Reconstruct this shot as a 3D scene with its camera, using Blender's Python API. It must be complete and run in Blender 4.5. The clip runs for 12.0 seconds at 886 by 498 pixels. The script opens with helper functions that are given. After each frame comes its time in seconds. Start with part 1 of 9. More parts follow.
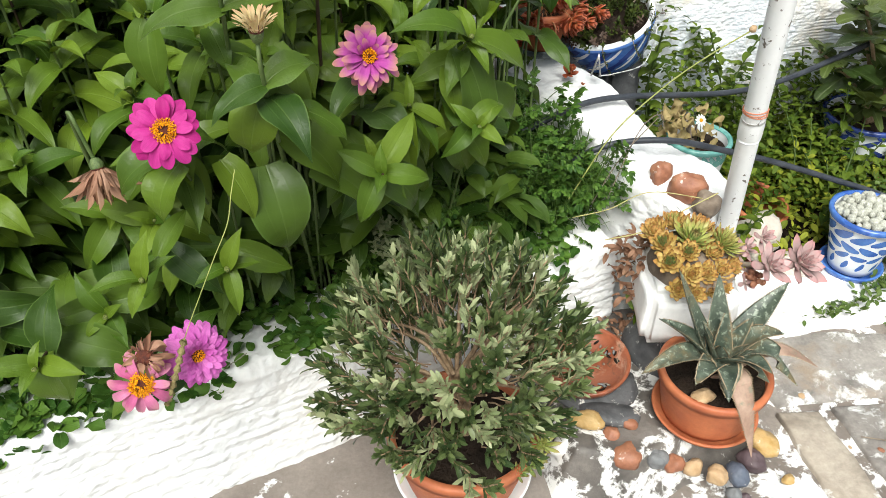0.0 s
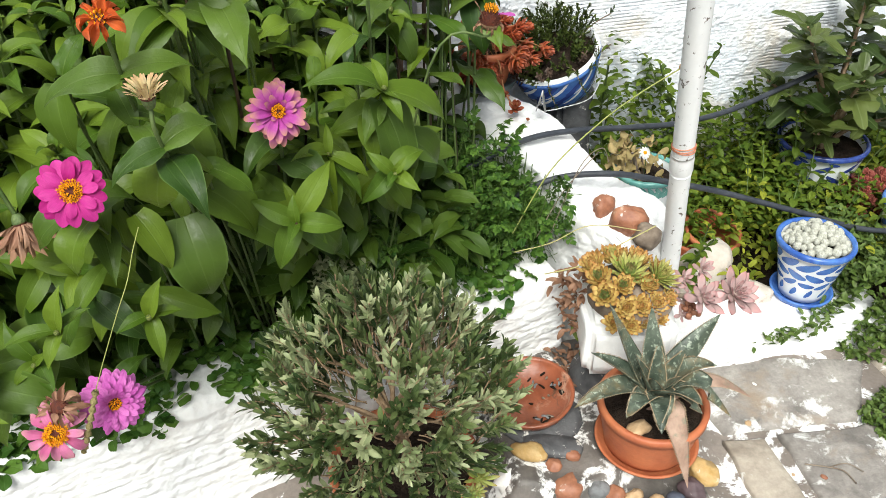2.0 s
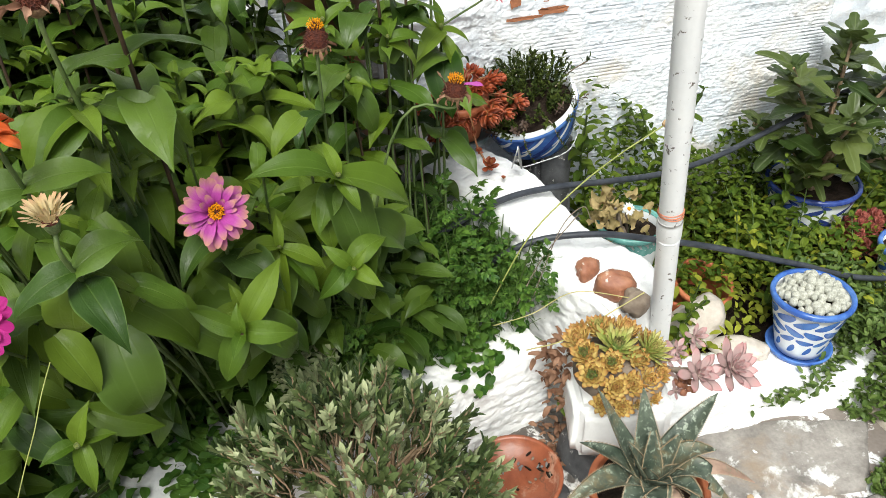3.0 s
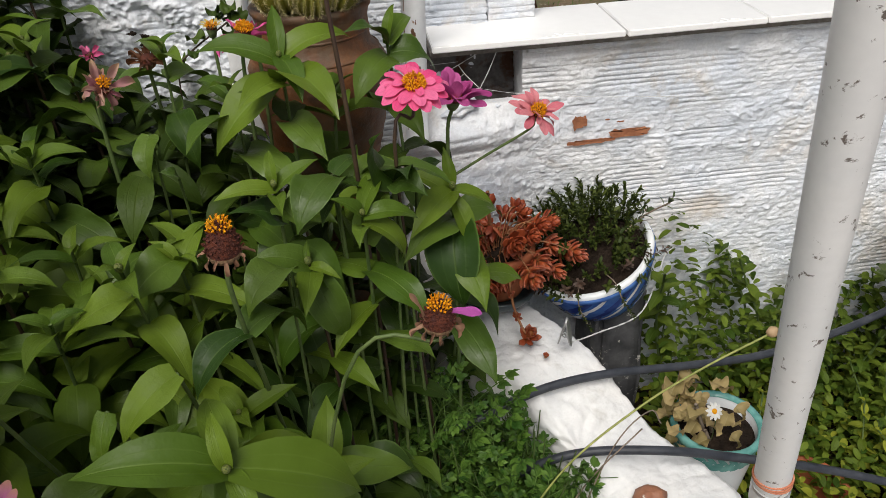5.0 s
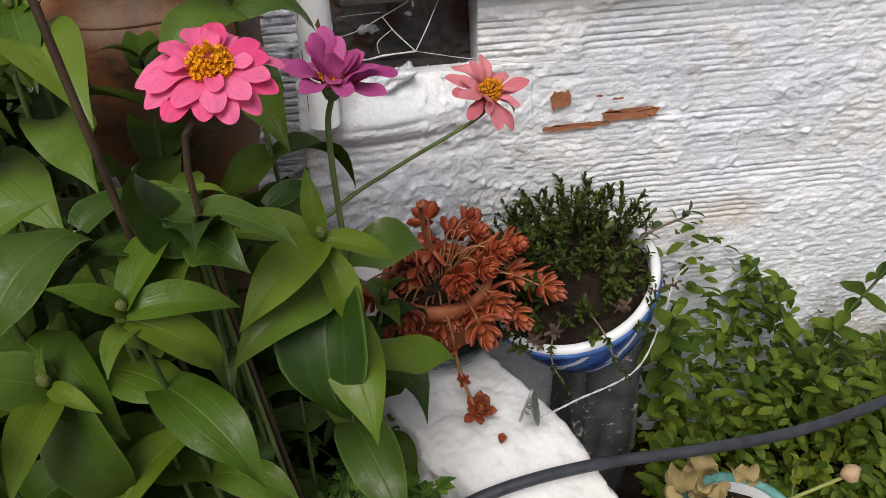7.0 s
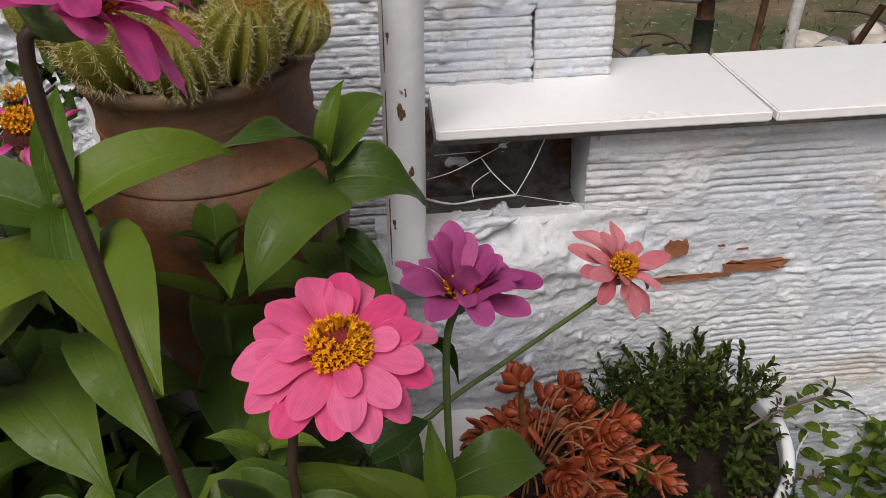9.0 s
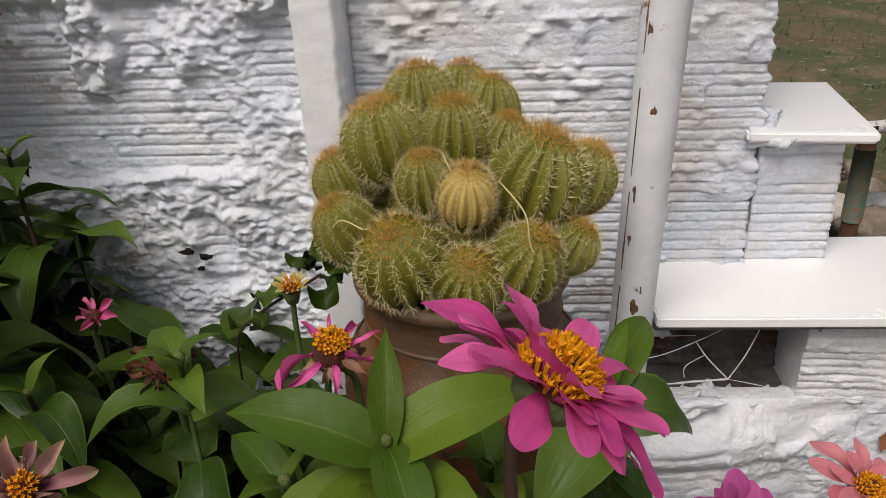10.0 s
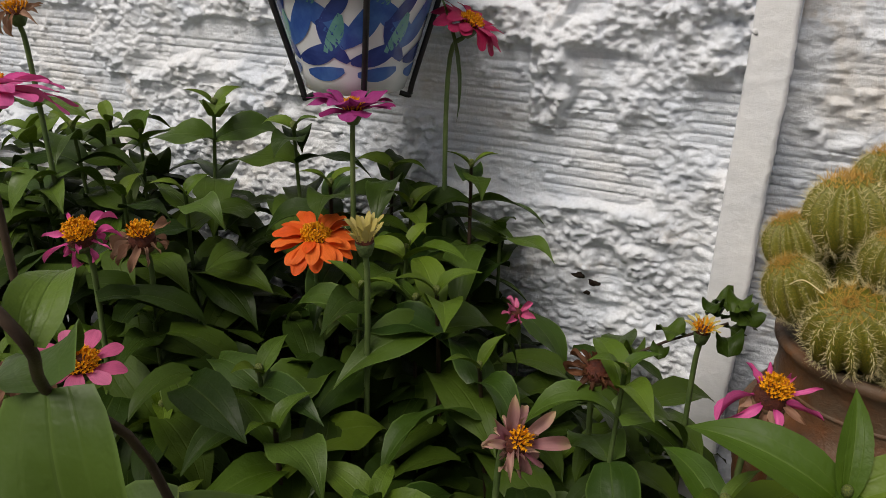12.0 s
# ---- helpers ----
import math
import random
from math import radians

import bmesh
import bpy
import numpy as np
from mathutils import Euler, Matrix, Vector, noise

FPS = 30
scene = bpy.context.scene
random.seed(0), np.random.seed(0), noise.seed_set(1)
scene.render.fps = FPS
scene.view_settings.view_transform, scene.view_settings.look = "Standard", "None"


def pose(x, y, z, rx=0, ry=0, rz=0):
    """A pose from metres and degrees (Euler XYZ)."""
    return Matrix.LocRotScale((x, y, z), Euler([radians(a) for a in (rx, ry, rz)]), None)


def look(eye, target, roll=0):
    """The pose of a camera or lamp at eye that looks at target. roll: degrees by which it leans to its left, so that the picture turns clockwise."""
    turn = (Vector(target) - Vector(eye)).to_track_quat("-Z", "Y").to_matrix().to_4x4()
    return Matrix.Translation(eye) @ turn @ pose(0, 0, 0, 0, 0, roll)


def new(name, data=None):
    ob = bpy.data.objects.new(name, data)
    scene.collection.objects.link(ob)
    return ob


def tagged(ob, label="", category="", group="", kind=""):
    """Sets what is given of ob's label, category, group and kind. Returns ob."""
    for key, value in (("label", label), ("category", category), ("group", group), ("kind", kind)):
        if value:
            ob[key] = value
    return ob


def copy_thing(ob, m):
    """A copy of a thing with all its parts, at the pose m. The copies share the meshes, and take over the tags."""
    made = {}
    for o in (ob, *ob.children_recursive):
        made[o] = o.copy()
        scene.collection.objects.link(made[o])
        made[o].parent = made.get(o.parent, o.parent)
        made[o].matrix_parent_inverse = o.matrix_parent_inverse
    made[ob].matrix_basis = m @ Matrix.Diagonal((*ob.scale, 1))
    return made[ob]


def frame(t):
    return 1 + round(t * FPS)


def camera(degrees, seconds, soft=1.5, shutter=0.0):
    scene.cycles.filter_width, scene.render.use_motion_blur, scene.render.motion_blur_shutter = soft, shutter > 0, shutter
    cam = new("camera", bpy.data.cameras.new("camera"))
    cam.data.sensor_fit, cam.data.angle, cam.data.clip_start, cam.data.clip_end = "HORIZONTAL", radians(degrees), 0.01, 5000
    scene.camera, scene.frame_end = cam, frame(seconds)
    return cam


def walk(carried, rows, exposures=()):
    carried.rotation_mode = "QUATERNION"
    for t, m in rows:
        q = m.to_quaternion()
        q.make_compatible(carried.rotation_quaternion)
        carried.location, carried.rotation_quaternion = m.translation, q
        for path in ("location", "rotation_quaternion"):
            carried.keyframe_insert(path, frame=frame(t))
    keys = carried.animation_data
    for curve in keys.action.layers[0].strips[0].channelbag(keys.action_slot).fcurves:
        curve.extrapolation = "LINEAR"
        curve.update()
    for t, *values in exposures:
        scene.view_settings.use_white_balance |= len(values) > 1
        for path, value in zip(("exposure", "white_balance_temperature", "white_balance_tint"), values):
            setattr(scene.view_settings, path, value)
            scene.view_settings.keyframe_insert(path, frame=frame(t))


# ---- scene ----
cam = camera(59.6, 12.0, soft=0.6)
PATH = [
    (0, (0.003, -0.007, 1.2582), (0.3491, 1.5248, 0.0197), -0.36),
    (0.5, (0.0845, -0.0006, 1.2417), (0.3433, 1.4778, -0.0802), -1.59),
    (1, (0.1047, -0.0144, 1.2547), (0.355, 1.4687, -0.0635), -0.96),
    (1.5, (0.1075, -0.0313, 1.2766), (0.413, 1.4926, 0.0178), -0.60),
    (2, (0.126, -0.0385, 1.305), (0.4598, 1.5245, 0.1027), -1.78),
    (2.5, (0.1532, -0.0051, 1.3089), (0.5196, 1.5688, 0.1304), -2.32),
    (3, (0.1882, 0.104, 1.3206), (0.5653, 1.6852, 0.1554), -2.86),
    (3.5, (0.2137, 0.1995, 1.3261), (0.5968, 1.8452, 0.256), -3.88),
    (3.7, (0.2276, 0.2218, 1.3353), (0.5545, 1.8909, 0.2831), -3.95),
    (5.3, (0.4177, 0.5921, 1.2987), (0.577, 2.2694, 0.2211), -3.45),
    (5.5, (0.4192, 0.6439, 1.2972), (0.6076, 2.314, 0.213), -3.35),
    (6, (0.4581, 0.7386, 1.2708), (0.6086, 2.3918, 0.1555), -4.29),
    (6.5, (0.5227, 0.8043, 1.2352), (0.633, 2.4564, 0.1134), -1.83),
    (6.7, (0.5377, 0.8305, 1.2122), (0.6553, 2.4555, 0.0521), -2.75),
    (8.3, (0.5444, 1.0184, 1.145), (0.7258, 2.588, -0.0811), -2.80),
    (8.5, (0.5376, 1.0278, 1.1514), (0.7151, 2.6248, -0.0395), -2.82),
    (9, (0.4825, 1.0496, 1.2055), (0.576, 2.7372, 0.1363), -2.25),
    (9.5, (0.412, 1.0699, 1.2666), (0.3599, 2.8269, 0.3125), -2.45),
    (10, (0.374, 1.0771, 1.3046), (0.2198, 2.8633, 0.4184), -2.94),
    (10.5, (0.3497, 1.0774, 1.319), (0.1781, 2.8866, 0.484), -1.18),
    (11, (0.3364, 1.0714, 1.3292), (0.1489, 2.9158, 0.5789), 0.56),
    (11.5, (0.2973, 1.039, 1.334), (-0.0288, 2.8531, 0.5577), 0.47),
    (12, (0.2378, 0.9728, 1.3258), (-0.5134, 2.6581, 0.5542), 1.44),
]
EXPOSURES = [(0.0, 0.68, 6350, 4), (3.0, 0.60, 6350, 4), (3.5, 0.24, 6400, 6), (3.7, 0.10, 6450, 7), (5.5, -0.12, 6550, 10), (6.5, -0.12, 6550, 11), (8.5, -0.04, 6450, 15), (9.0, -0.46, 6550, 14), (9.5, -0.34, 6600, 13), (10.5, -0.58, 6650, 13), (11.5, -0.70, 6700, 11), (12.0, -0.46, 6800, 11)]
walk(cam, [(t, look(eye, target, roll)) for t, eye, target, roll in PATH],
     exposures=EXPOSURES)

# ---- light: a bright, thinly overcast day ----
world = bpy.data.worlds.new("sky")
scene.world = world
world.use_nodes = True
wn = world.node_tree.nodes
sky = wn.new("ShaderNodeTexSky")
sky.sky_type = "NISHITA"
sky.sun_disc = False
sky.sun_elevation, sky.sun_rotation = radians(55), radians(200)
sky.dust_density, sky.air_density = 4.0, 1.0
wn["Background"].inputs["Strength"].default_value = 0.085
cloud = wn.new("ShaderNodeHueSaturation")
cloud.inputs["Saturation"].default_value = 0.40
world.node_tree.links.new(sky.outputs[0], cloud.inputs["Color"])
world.node_tree.links.new(cloud.outputs[0], wn["Background"].inputs["Color"])
sun_data = bpy.data.lights.new("sun", "SUN")
sun_data.energy, sun_data.angle, sun_data.color = 3.2, radians(34), (1.0, 0.96, 0.90)
sun_ob = new("sun", sun_data)
sun_ob.matrix_world = look((-0.8, -2.2, 3.34), (0, 0, 0))

# ---- mesh helpers ----
def lattice(ix, iy, iz, seed):
    h = (ix * 374761393 + iy * 668265263 + iz * 1274126177 + seed * 974634541) & 0xFFFFFFFF
    h = ((h ^ (h >> 13)) * 1103515245 + 12345) & 0xFFFFFFFF
    h = ((h ^ (h >> 16)) * 69069) & 0xFFFFFFFF
    return (h & 0xFFFFFF) / float(0xFFFFFF)


def value_noise(x, y, z, seed=0):
    x, y, z = np.broadcast_arrays(np.asarray(x, float), np.asarray(y, float), np.asarray(z, float))
    fx, fy, fz = np.floor(x), np.floor(y), np.floor(z)
    ix, iy, iz = fx.astype(np.int64), fy.astype(np.int64), fz.astype(np.int64)
    u, v, w = x - fx, y - fy, z - fz
    u, v, w = u * u * (3 - 2 * u), v * v * (3 - 2 * v), w * w * (3 - 2 * w)
    out = 0
    for a in (0, 1):
        for b in (0, 1):
            for c in (0, 1):
                out = out + lattice(ix + a, iy + b, iz + c, seed) * (u if a else 1 - u) * (v if b else 1 - v) * (w if c else 1 - w)
    return out * 2 - 1


def fbm(x, y, z, octaves=3, seed=0):
    total, amp = 0, 1.0
    for k in range(octaves):
        total = total + amp * value_noise(np.asarray(x) * 2 ** k, np.asarray(y) * 2 ** k, np.asarray(z) * 2 ** k, seed + k)
        amp *= 0.5
    return total / 1.6


def raw_mesh(name, verts, faces, uv=None, smooth=True):
    me = bpy.data.meshes.new(name)
    me.from_pydata([tuple(v) for v in verts], [], [tuple(f) for f in faces])
    if uv is not None:
        layer = me.uv_layers.new(name="UVMap")
        idx = np.empty(len(me.loops), dtype=np.int32)
        me.loops.foreach_get("vertex_index", idx)
        layer.data.foreach_set("uv", np.asarray(uv, dtype=np.float32)[idx].ravel())
    if smooth:
        me.polygons.foreach_set("use_smooth", [True] * len(me.polygons))
    me.update()
    return me


def grid_faces(nu, nv, closed_u=False, closed_v=False, offset=0):
    """Quads over nu x nv points, index u * nv + v."""
    faces = []
    for a in range(nu if closed_u else nu - 1):
        for b in range(nv if closed_v else nv - 1):
            a2, b2 = (a + 1) % nu, (b + 1) % nv
            faces.append((offset + a * nv + b, offset + a2 * nv + b, offset + a2 * nv + b2, offset + a * nv + b2))
    return faces


def fast_grid(name, P, uv=None):
    """A mesh from an array of points (nu, nv, 3), for large sheets."""
    nu, nv = P.shape[:2]
    me = bpy.data.meshes.new(name)
    a, b = np.meshgrid(np.arange(nu - 1), np.arange(nv - 1), indexing="ij")
    q = np.stack([a * nv + b, (a + 1) * nv + b, (a + 1) * nv + b + 1, a * nv + b + 1], -1).reshape(-1, 4)
    me.vertices.add(nu * nv)
    me.vertices.foreach_set("co", P.reshape(-1).astype(np.float32))
    me.loops.add(q.size)
    me.loops.foreach_set("vertex_index", q.ravel().astype(np.int32))
    me.polygons.add(len(q))
    me.polygons.foreach_set("loop_start", np.arange(0, q.size, 4, dtype=np.int32))
    me.polygons.foreach_set("use_smooth", [True] * len(q))
    me.update(calc_edges=True)
    me.validate()
    return me


def thing(name, place=(0, 0, 0), label="", category="", group="", kind=""):
    ob = new(name)
    ob.empty_display_size = 0.02
    ob.matrix_basis = Matrix.Translation(place) if not isinstance(place, Matrix) else place
    return tagged(ob, label, category, group, kind)


def part(name, mesh, material, parent=None, label="", m=None):
    """One mesh object under a thing or a part, its place given within its parent."""
    if isinstance(mesh, bmesh.types.BMesh):
        me = bpy.data.meshes.new(name)
        mesh.to_mesh(me)
        mesh.free()
        mesh = me
    if material is not None and not mesh.materials:
        mesh.materials.append(material)
    ob = new(name, mesh)
    if parent is not None:
        ob.parent = parent
    if m is not None:
        ob.matrix_basis = m
    return tagged(ob, label)


def lathe(name, profile, segs=48, wobble=0.0, seed=0):
    pts = []
    n = len(profile)
    for k in range(segs):
        a = 2 * math.pi * k / segs
        s = 1 + wobble * math.sin(2 * a + seed) + 0.5 * wobble * math.sin(3 * a + 2 * seed)
        for r, z in profile:
            pts.append((r * s * math.cos(a), r * s * math.sin(a), z))
    return raw_mesh(name, pts, grid_faces(segs, n, closed_u=True))


def pot_profile(r_base, r_rim, height, thick=0.006, rim=0.012, rim_out=0.004, soil=0.75, foot=0.0, belly=0.0):
    """Outer wall, lip, inner wall down to the soil's height."""
    out = [(0.001, 0.0), (r_base * 0.9, 0.0), (r_base, 0.002)]
    steps = 8
    for k in range(1, steps + 1):
        u = k / steps
        z = u * (height - rim)
        out.append((r_base + (r_rim - r_base) * u + belly * math.sin(math.pi * u), max(z, 0.004)))
    out += [(r_rim + rim_out, height - rim), (r_rim + rim_out + 0.001, height - 0.003), (r_rim + rim_out - 0.002, height),
            (r_rim - thick + 0.002, height), (r_rim - thick, height - 0.003), (r_rim - thick - 0.002, height * soil)]
    return out


def tube_points(points, radii, segs=8, caps=True):
    pts = [Vector(p) for p in points]
    n = len(pts)
    verts, faces = [], []
    normal = None
    for i, p in enumerate(pts):
        d = (pts[min(i + 1, n - 1)] - pts[max(i - 1, 0)]).normalized()
        if normal is None:
            normal = d.orthogonal().normalized()
        normal = (normal - d * normal.dot(d)).normalized()
        side = d.cross(normal)
        r = radii[i] if hasattr(radii, "__len__") else radii
        for k in range(segs):
            a = 2 * math.pi * k / segs
            verts.append(p + (normal * math.cos(a) + side * math.sin(a)) * r)
    faces = grid_faces(n, segs, closed_v=True)
    if caps:
        faces.append(tuple(range(segs))[::-1])
        faces.append(tuple((n - 1) * segs + k for k in range(segs)))
    return verts, faces


def tube(name, points, radii, segs=8):
    v, f = tube_points(points, radii, segs)
    return raw_mesh(name, v, f)


def curve_points(a, b, bend, n=8):
    """Points from a to b along a quadratic through a + bend at the middle."""
    a, b, bend = Vector(a), Vector(b), Vector(bend)
    mid = (a + b) / 2 + bend
    return [(1 - u) ** 2 * a + 2 * u * (1 - u) * mid + u * u * b for u in (k / (n - 1) for k in range(n))]


def smooth_path(points, n=8):
    """A Catmull-Rom line through the points."""
    P = [Vector(p) for p in points]
    P = [P[0] * 2 - P[1]] + P + [P[-1] * 2 - P[-2]]
    out = []
    for i in range(1, len(P) - 2):
        for k in range(n):
            u = k / n
            out.append(0.5 * ((2 * P[i]) + (P[i + 1] - P[i - 1]) * u + (2 * P[i - 1] - 5 * P[i] + 4 * P[i + 1] - P[i + 2]) * u * u
                              + (3 * P[i] - P[i - 1] - 3 * P[i + 1] + P[i + 2]) * u ** 3))
    out.append(P[-2])
    return out


def leaf_arrays(L, W, lift=20, droop=60, fold=0.25, wave=0.0, peak=0.38, tip=1.0, base=0.25, nu=8, nv=5, phase=0.0, twist=0.0, bunch=1.0):
    """A blade along +x: lift is its first angle, droop how far it bends down, fold the rise of its halves, peak where it is widest."""
    V, UV = [], []
    x = z = 0.0
    last = 0.0
    for i in range(nu):
        u = 1 - (1 - i / (nu - 1)) ** bunch
        ang = radians(lift - droop * u)
        x += math.cos(ang) * L * (u - last)
        z += math.sin(ang) * L * (u - last)
        last = u
        if u < peak:
            q = u / peak
            w = base + (1 - base) * math.sin(q * math.pi / 2)
        else:
            q = (u - peak) / (1 - peak)
            w = max(0.0, math.cos(q * math.pi / 2)) ** tip
        w = max(w, 0.02) * W / 2
        for j in range(nv):
            v = 2 * j / (nv - 1) - 1
            up = abs(v) * fold * w + wave * w * math.sin(7 * u + phase + (1.6 if v > 0 else 0)) * v * v
            tw = twist * u
            yy, zz = v * w * math.cos(tw), v * w * math.sin(tw)
            V.append((x - math.sin(ang) * up, yy, z + math.cos(ang) * up + zz))
            UV.append((u, j / (nv - 1)))
    return np.array(V), grid_faces(nu, nv), np.array(UV)


def leaf_mesh(name, material, **kw):
    V, F, UV = leaf_arrays(**kw)
    me = raw_mesh(name, V, F, UV)
    me.materials.append(material)
    return me


def scatter_mesh(name, templates, mats4):
    """Joins many small blades: templates are (V, F, UV), mats4 a list of (template number, 4x4)."""
    VV, FF, UU, off = [], [], [], 0
    for k, m in mats4:
        V, F, UV = templates[k]
        M = np.array(m)
        VV.append(V @ M[:3, :3].T + M[:3, 3])
        FF.extend([tuple(i + off for i in f) for f in F])
        UU.append(UV)
        off += len(V)
    return raw_mesh(name, np.concatenate(VV), FF, np.concatenate(UU))


def aim(p, direction, spin=0.0, scale=1.0):
    """A pose at p whose +z looks along direction."""
    q = Vector(direction).to_track_quat("Z", "Y").to_matrix().to_4x4()
    return Matrix.Translation(p) @ q @ Matrix.Rotation(spin, 4, "Z") @ Matrix.Scale(scale, 4)


def rock_mesh(name, sx, sy, sz, seed, rough=0.12, nu=14, nv=10, flat=0.0):
    a = np.linspace(0, 2 * np.pi, nu, endpoint=False)
    b = np.linspace(-np.pi / 2, np.pi / 2, nv)
    A, Bq = np.meshgrid(a, b, indexing="ij")
    x, y, z = np.cos(Bq) * np.cos(A), np.cos(Bq) * np.sin(A), np.sin(Bq)
    k = 1 + rough * fbm(x * 1.4 + seed, y * 1.4, z * 1.4, 3, seed)
    P = np.stack([x * k * sx, y * k * sy, z * k * sz + sz * (1 - flat)], -1).reshape(-1, 3)
    return raw_mesh(name, P, grid_faces(nu, nv, closed_u=True))


# ---- materials ----
def node_mat(name, rough=0.6, metal=0.0, spec=0.5):
    m = bpy.data.materials.new(name)
    m.use_nodes = True
    b = m.node_tree.nodes["Principled BSDF"]
    b.inputs["Roughness"].default_value = rough
    b.inputs["Metallic"].default_value = metal
    b.inputs["Specular IOR Level"].default_value = spec
    return m, m.node_tree.nodes, m.node_tree.links, b


def noise_node(nodes, links, coord, scale, detail=4.0, rough=0.6, distort=0.0):
    n = nodes.new("ShaderNodeTexNoise")
    n.inputs["Scale"].default_value, n.inputs["Detail"].default_value = scale, detail
    n.inputs["Roughness"].default_value, n.inputs["Distortion"].default_value = rough, distort
    links.new(coord, n.inputs["Vector"])
    return n.outputs["Fac"]


def ramp(nodes, links, fac, stops):
    r = nodes.new("ShaderNodeValToRGB")
    el = r.color_ramp.elements
    while len(el) < len(stops):
        el.new(0.5)
    for e, (p, c) in zip(el, stops):
        e.position, e.color = p, (*c, 1) if len(c) == 3 else c
    links.new(fac, r.inputs["Fac"])
    return r.outputs["Color"]


def mix(nodes, links, fac, a, b, kind="MIX"):
    m = nodes.new("ShaderNodeMix")
    m.data_type, m.blend_type = "RGBA", kind
    for sock, val in ((m.inputs[0], fac), (m.inputs[6], a), (m.inputs[7], b)):
        if isinstance(val, (int, float)):
            sock.default_value = val
        elif isinstance(val, tuple):
            sock.default_value = (*val, 1)
        else:
            links.new(val, sock)
    return m.outputs[2]


def value(c):
    return (c, c, c)


def surface(name, c1, c2, scale=8.0, rough=0.6, fine=60.0, fine_amount=0.25, bump=0.3, bump_scale=40.0, spot=None, spot_scale=6.0, spot_range=(0.58, 0.66),
            metal=0.0, spec=0.5, vary=0.0, rough_vary=0.15, distance=0.004, spots2=None, spread=()):
    """A worn surface: two colours in broad clouds, a finer grain, spots of another colour, a bump."""
    m, N, Lk, b = node_mat(name, rough, metal, spec)
    co = N.new("ShaderNodeTexCoord").outputs["Object"]
    broad = noise_node(N, Lk, co, scale, 5, 0.6, 0.4)
    col = ramp(N, Lk, broad, [(0.35, c1), (0.65, c2)])
    f = noise_node(N, Lk, co, fine, 3)
    col = mix(N, Lk, fine_amount, col, ramp(N, Lk, f, [(0.3, value(0.45)), (0.7, value(1.0))]), "MULTIPLY")
    for item in (spot and (spot, spot_scale, spot_range), spots2):
        if item:
            c, sc, rg = item
            s = noise_node(N, Lk, co, sc, 6, 0.7, 0.3)
            if spread and c == spot:
                xyz = N.new("ShaderNodeSeparateXYZ")
                Lk.new(co, xyz.inputs[0])
                for axis, lo, hi, most in spread:
                    mr = N.new("ShaderNodeMapRange")
                    mr.inputs["From Min"].default_value, mr.inputs["From Max"].default_value = lo, hi
                    mr.inputs["To Min"].default_value, mr.inputs["To Max"].default_value = 0.0, most
                    Lk.new(xyz.outputs[axis], mr.inputs["Value"])
                    add = N.new("ShaderNodeMath")
                    add.operation = "ADD"
                    Lk.new(s, add.inputs[0])
                    Lk.new(mr.outputs[0], add.inputs[1])
                    s = add.outputs[0]
            col = mix(N, Lk, ramp(N, Lk, s, [(rg[0], value(0.0)), (rg[1], value(1.0))]), col, c)
    if vary:
        info = N.new("ShaderNodeObjectInfo")
        hsv = N.new("ShaderNodeHueSaturation")
        mr = N.new("ShaderNodeMapRange")
        mr.inputs["To Min"].default_value, mr.inputs["To Max"].default_value = 1 - vary, 1 + vary
        Lk.new(info.outputs["Random"], mr.inputs["Value"])
        Lk.new(mr.outputs[0], hsv.inputs["Value"])
        Lk.new(col, hsv.inputs["Color"])
        col = hsv.outputs[0]
    Lk.new(col, b.inputs["Base Color"])
    if rough_vary:
        rr = N.new("ShaderNodeMapRange")
        rr.inputs["To Min"].default_value, rr.inputs["To Max"].default_value = max(0.02, rough - rough_vary), min(1, rough + rough_vary)
        Lk.new(broad, rr.inputs["Value"])
        Lk.new(rr.outputs[0], b.inputs["Roughness"])
    if bump:
        bn = N.new("ShaderNodeBump")
        bn.inputs["Strength"].default_value, bn.inputs["Distance"].default_value = bump, distance
        Lk.new(noise_node(N, Lk, co, bump_scale, 6, 0.65), bn.inputs["Height"])
        Lk.new(bn.outputs[0], b.inputs["Normal"])
    return m


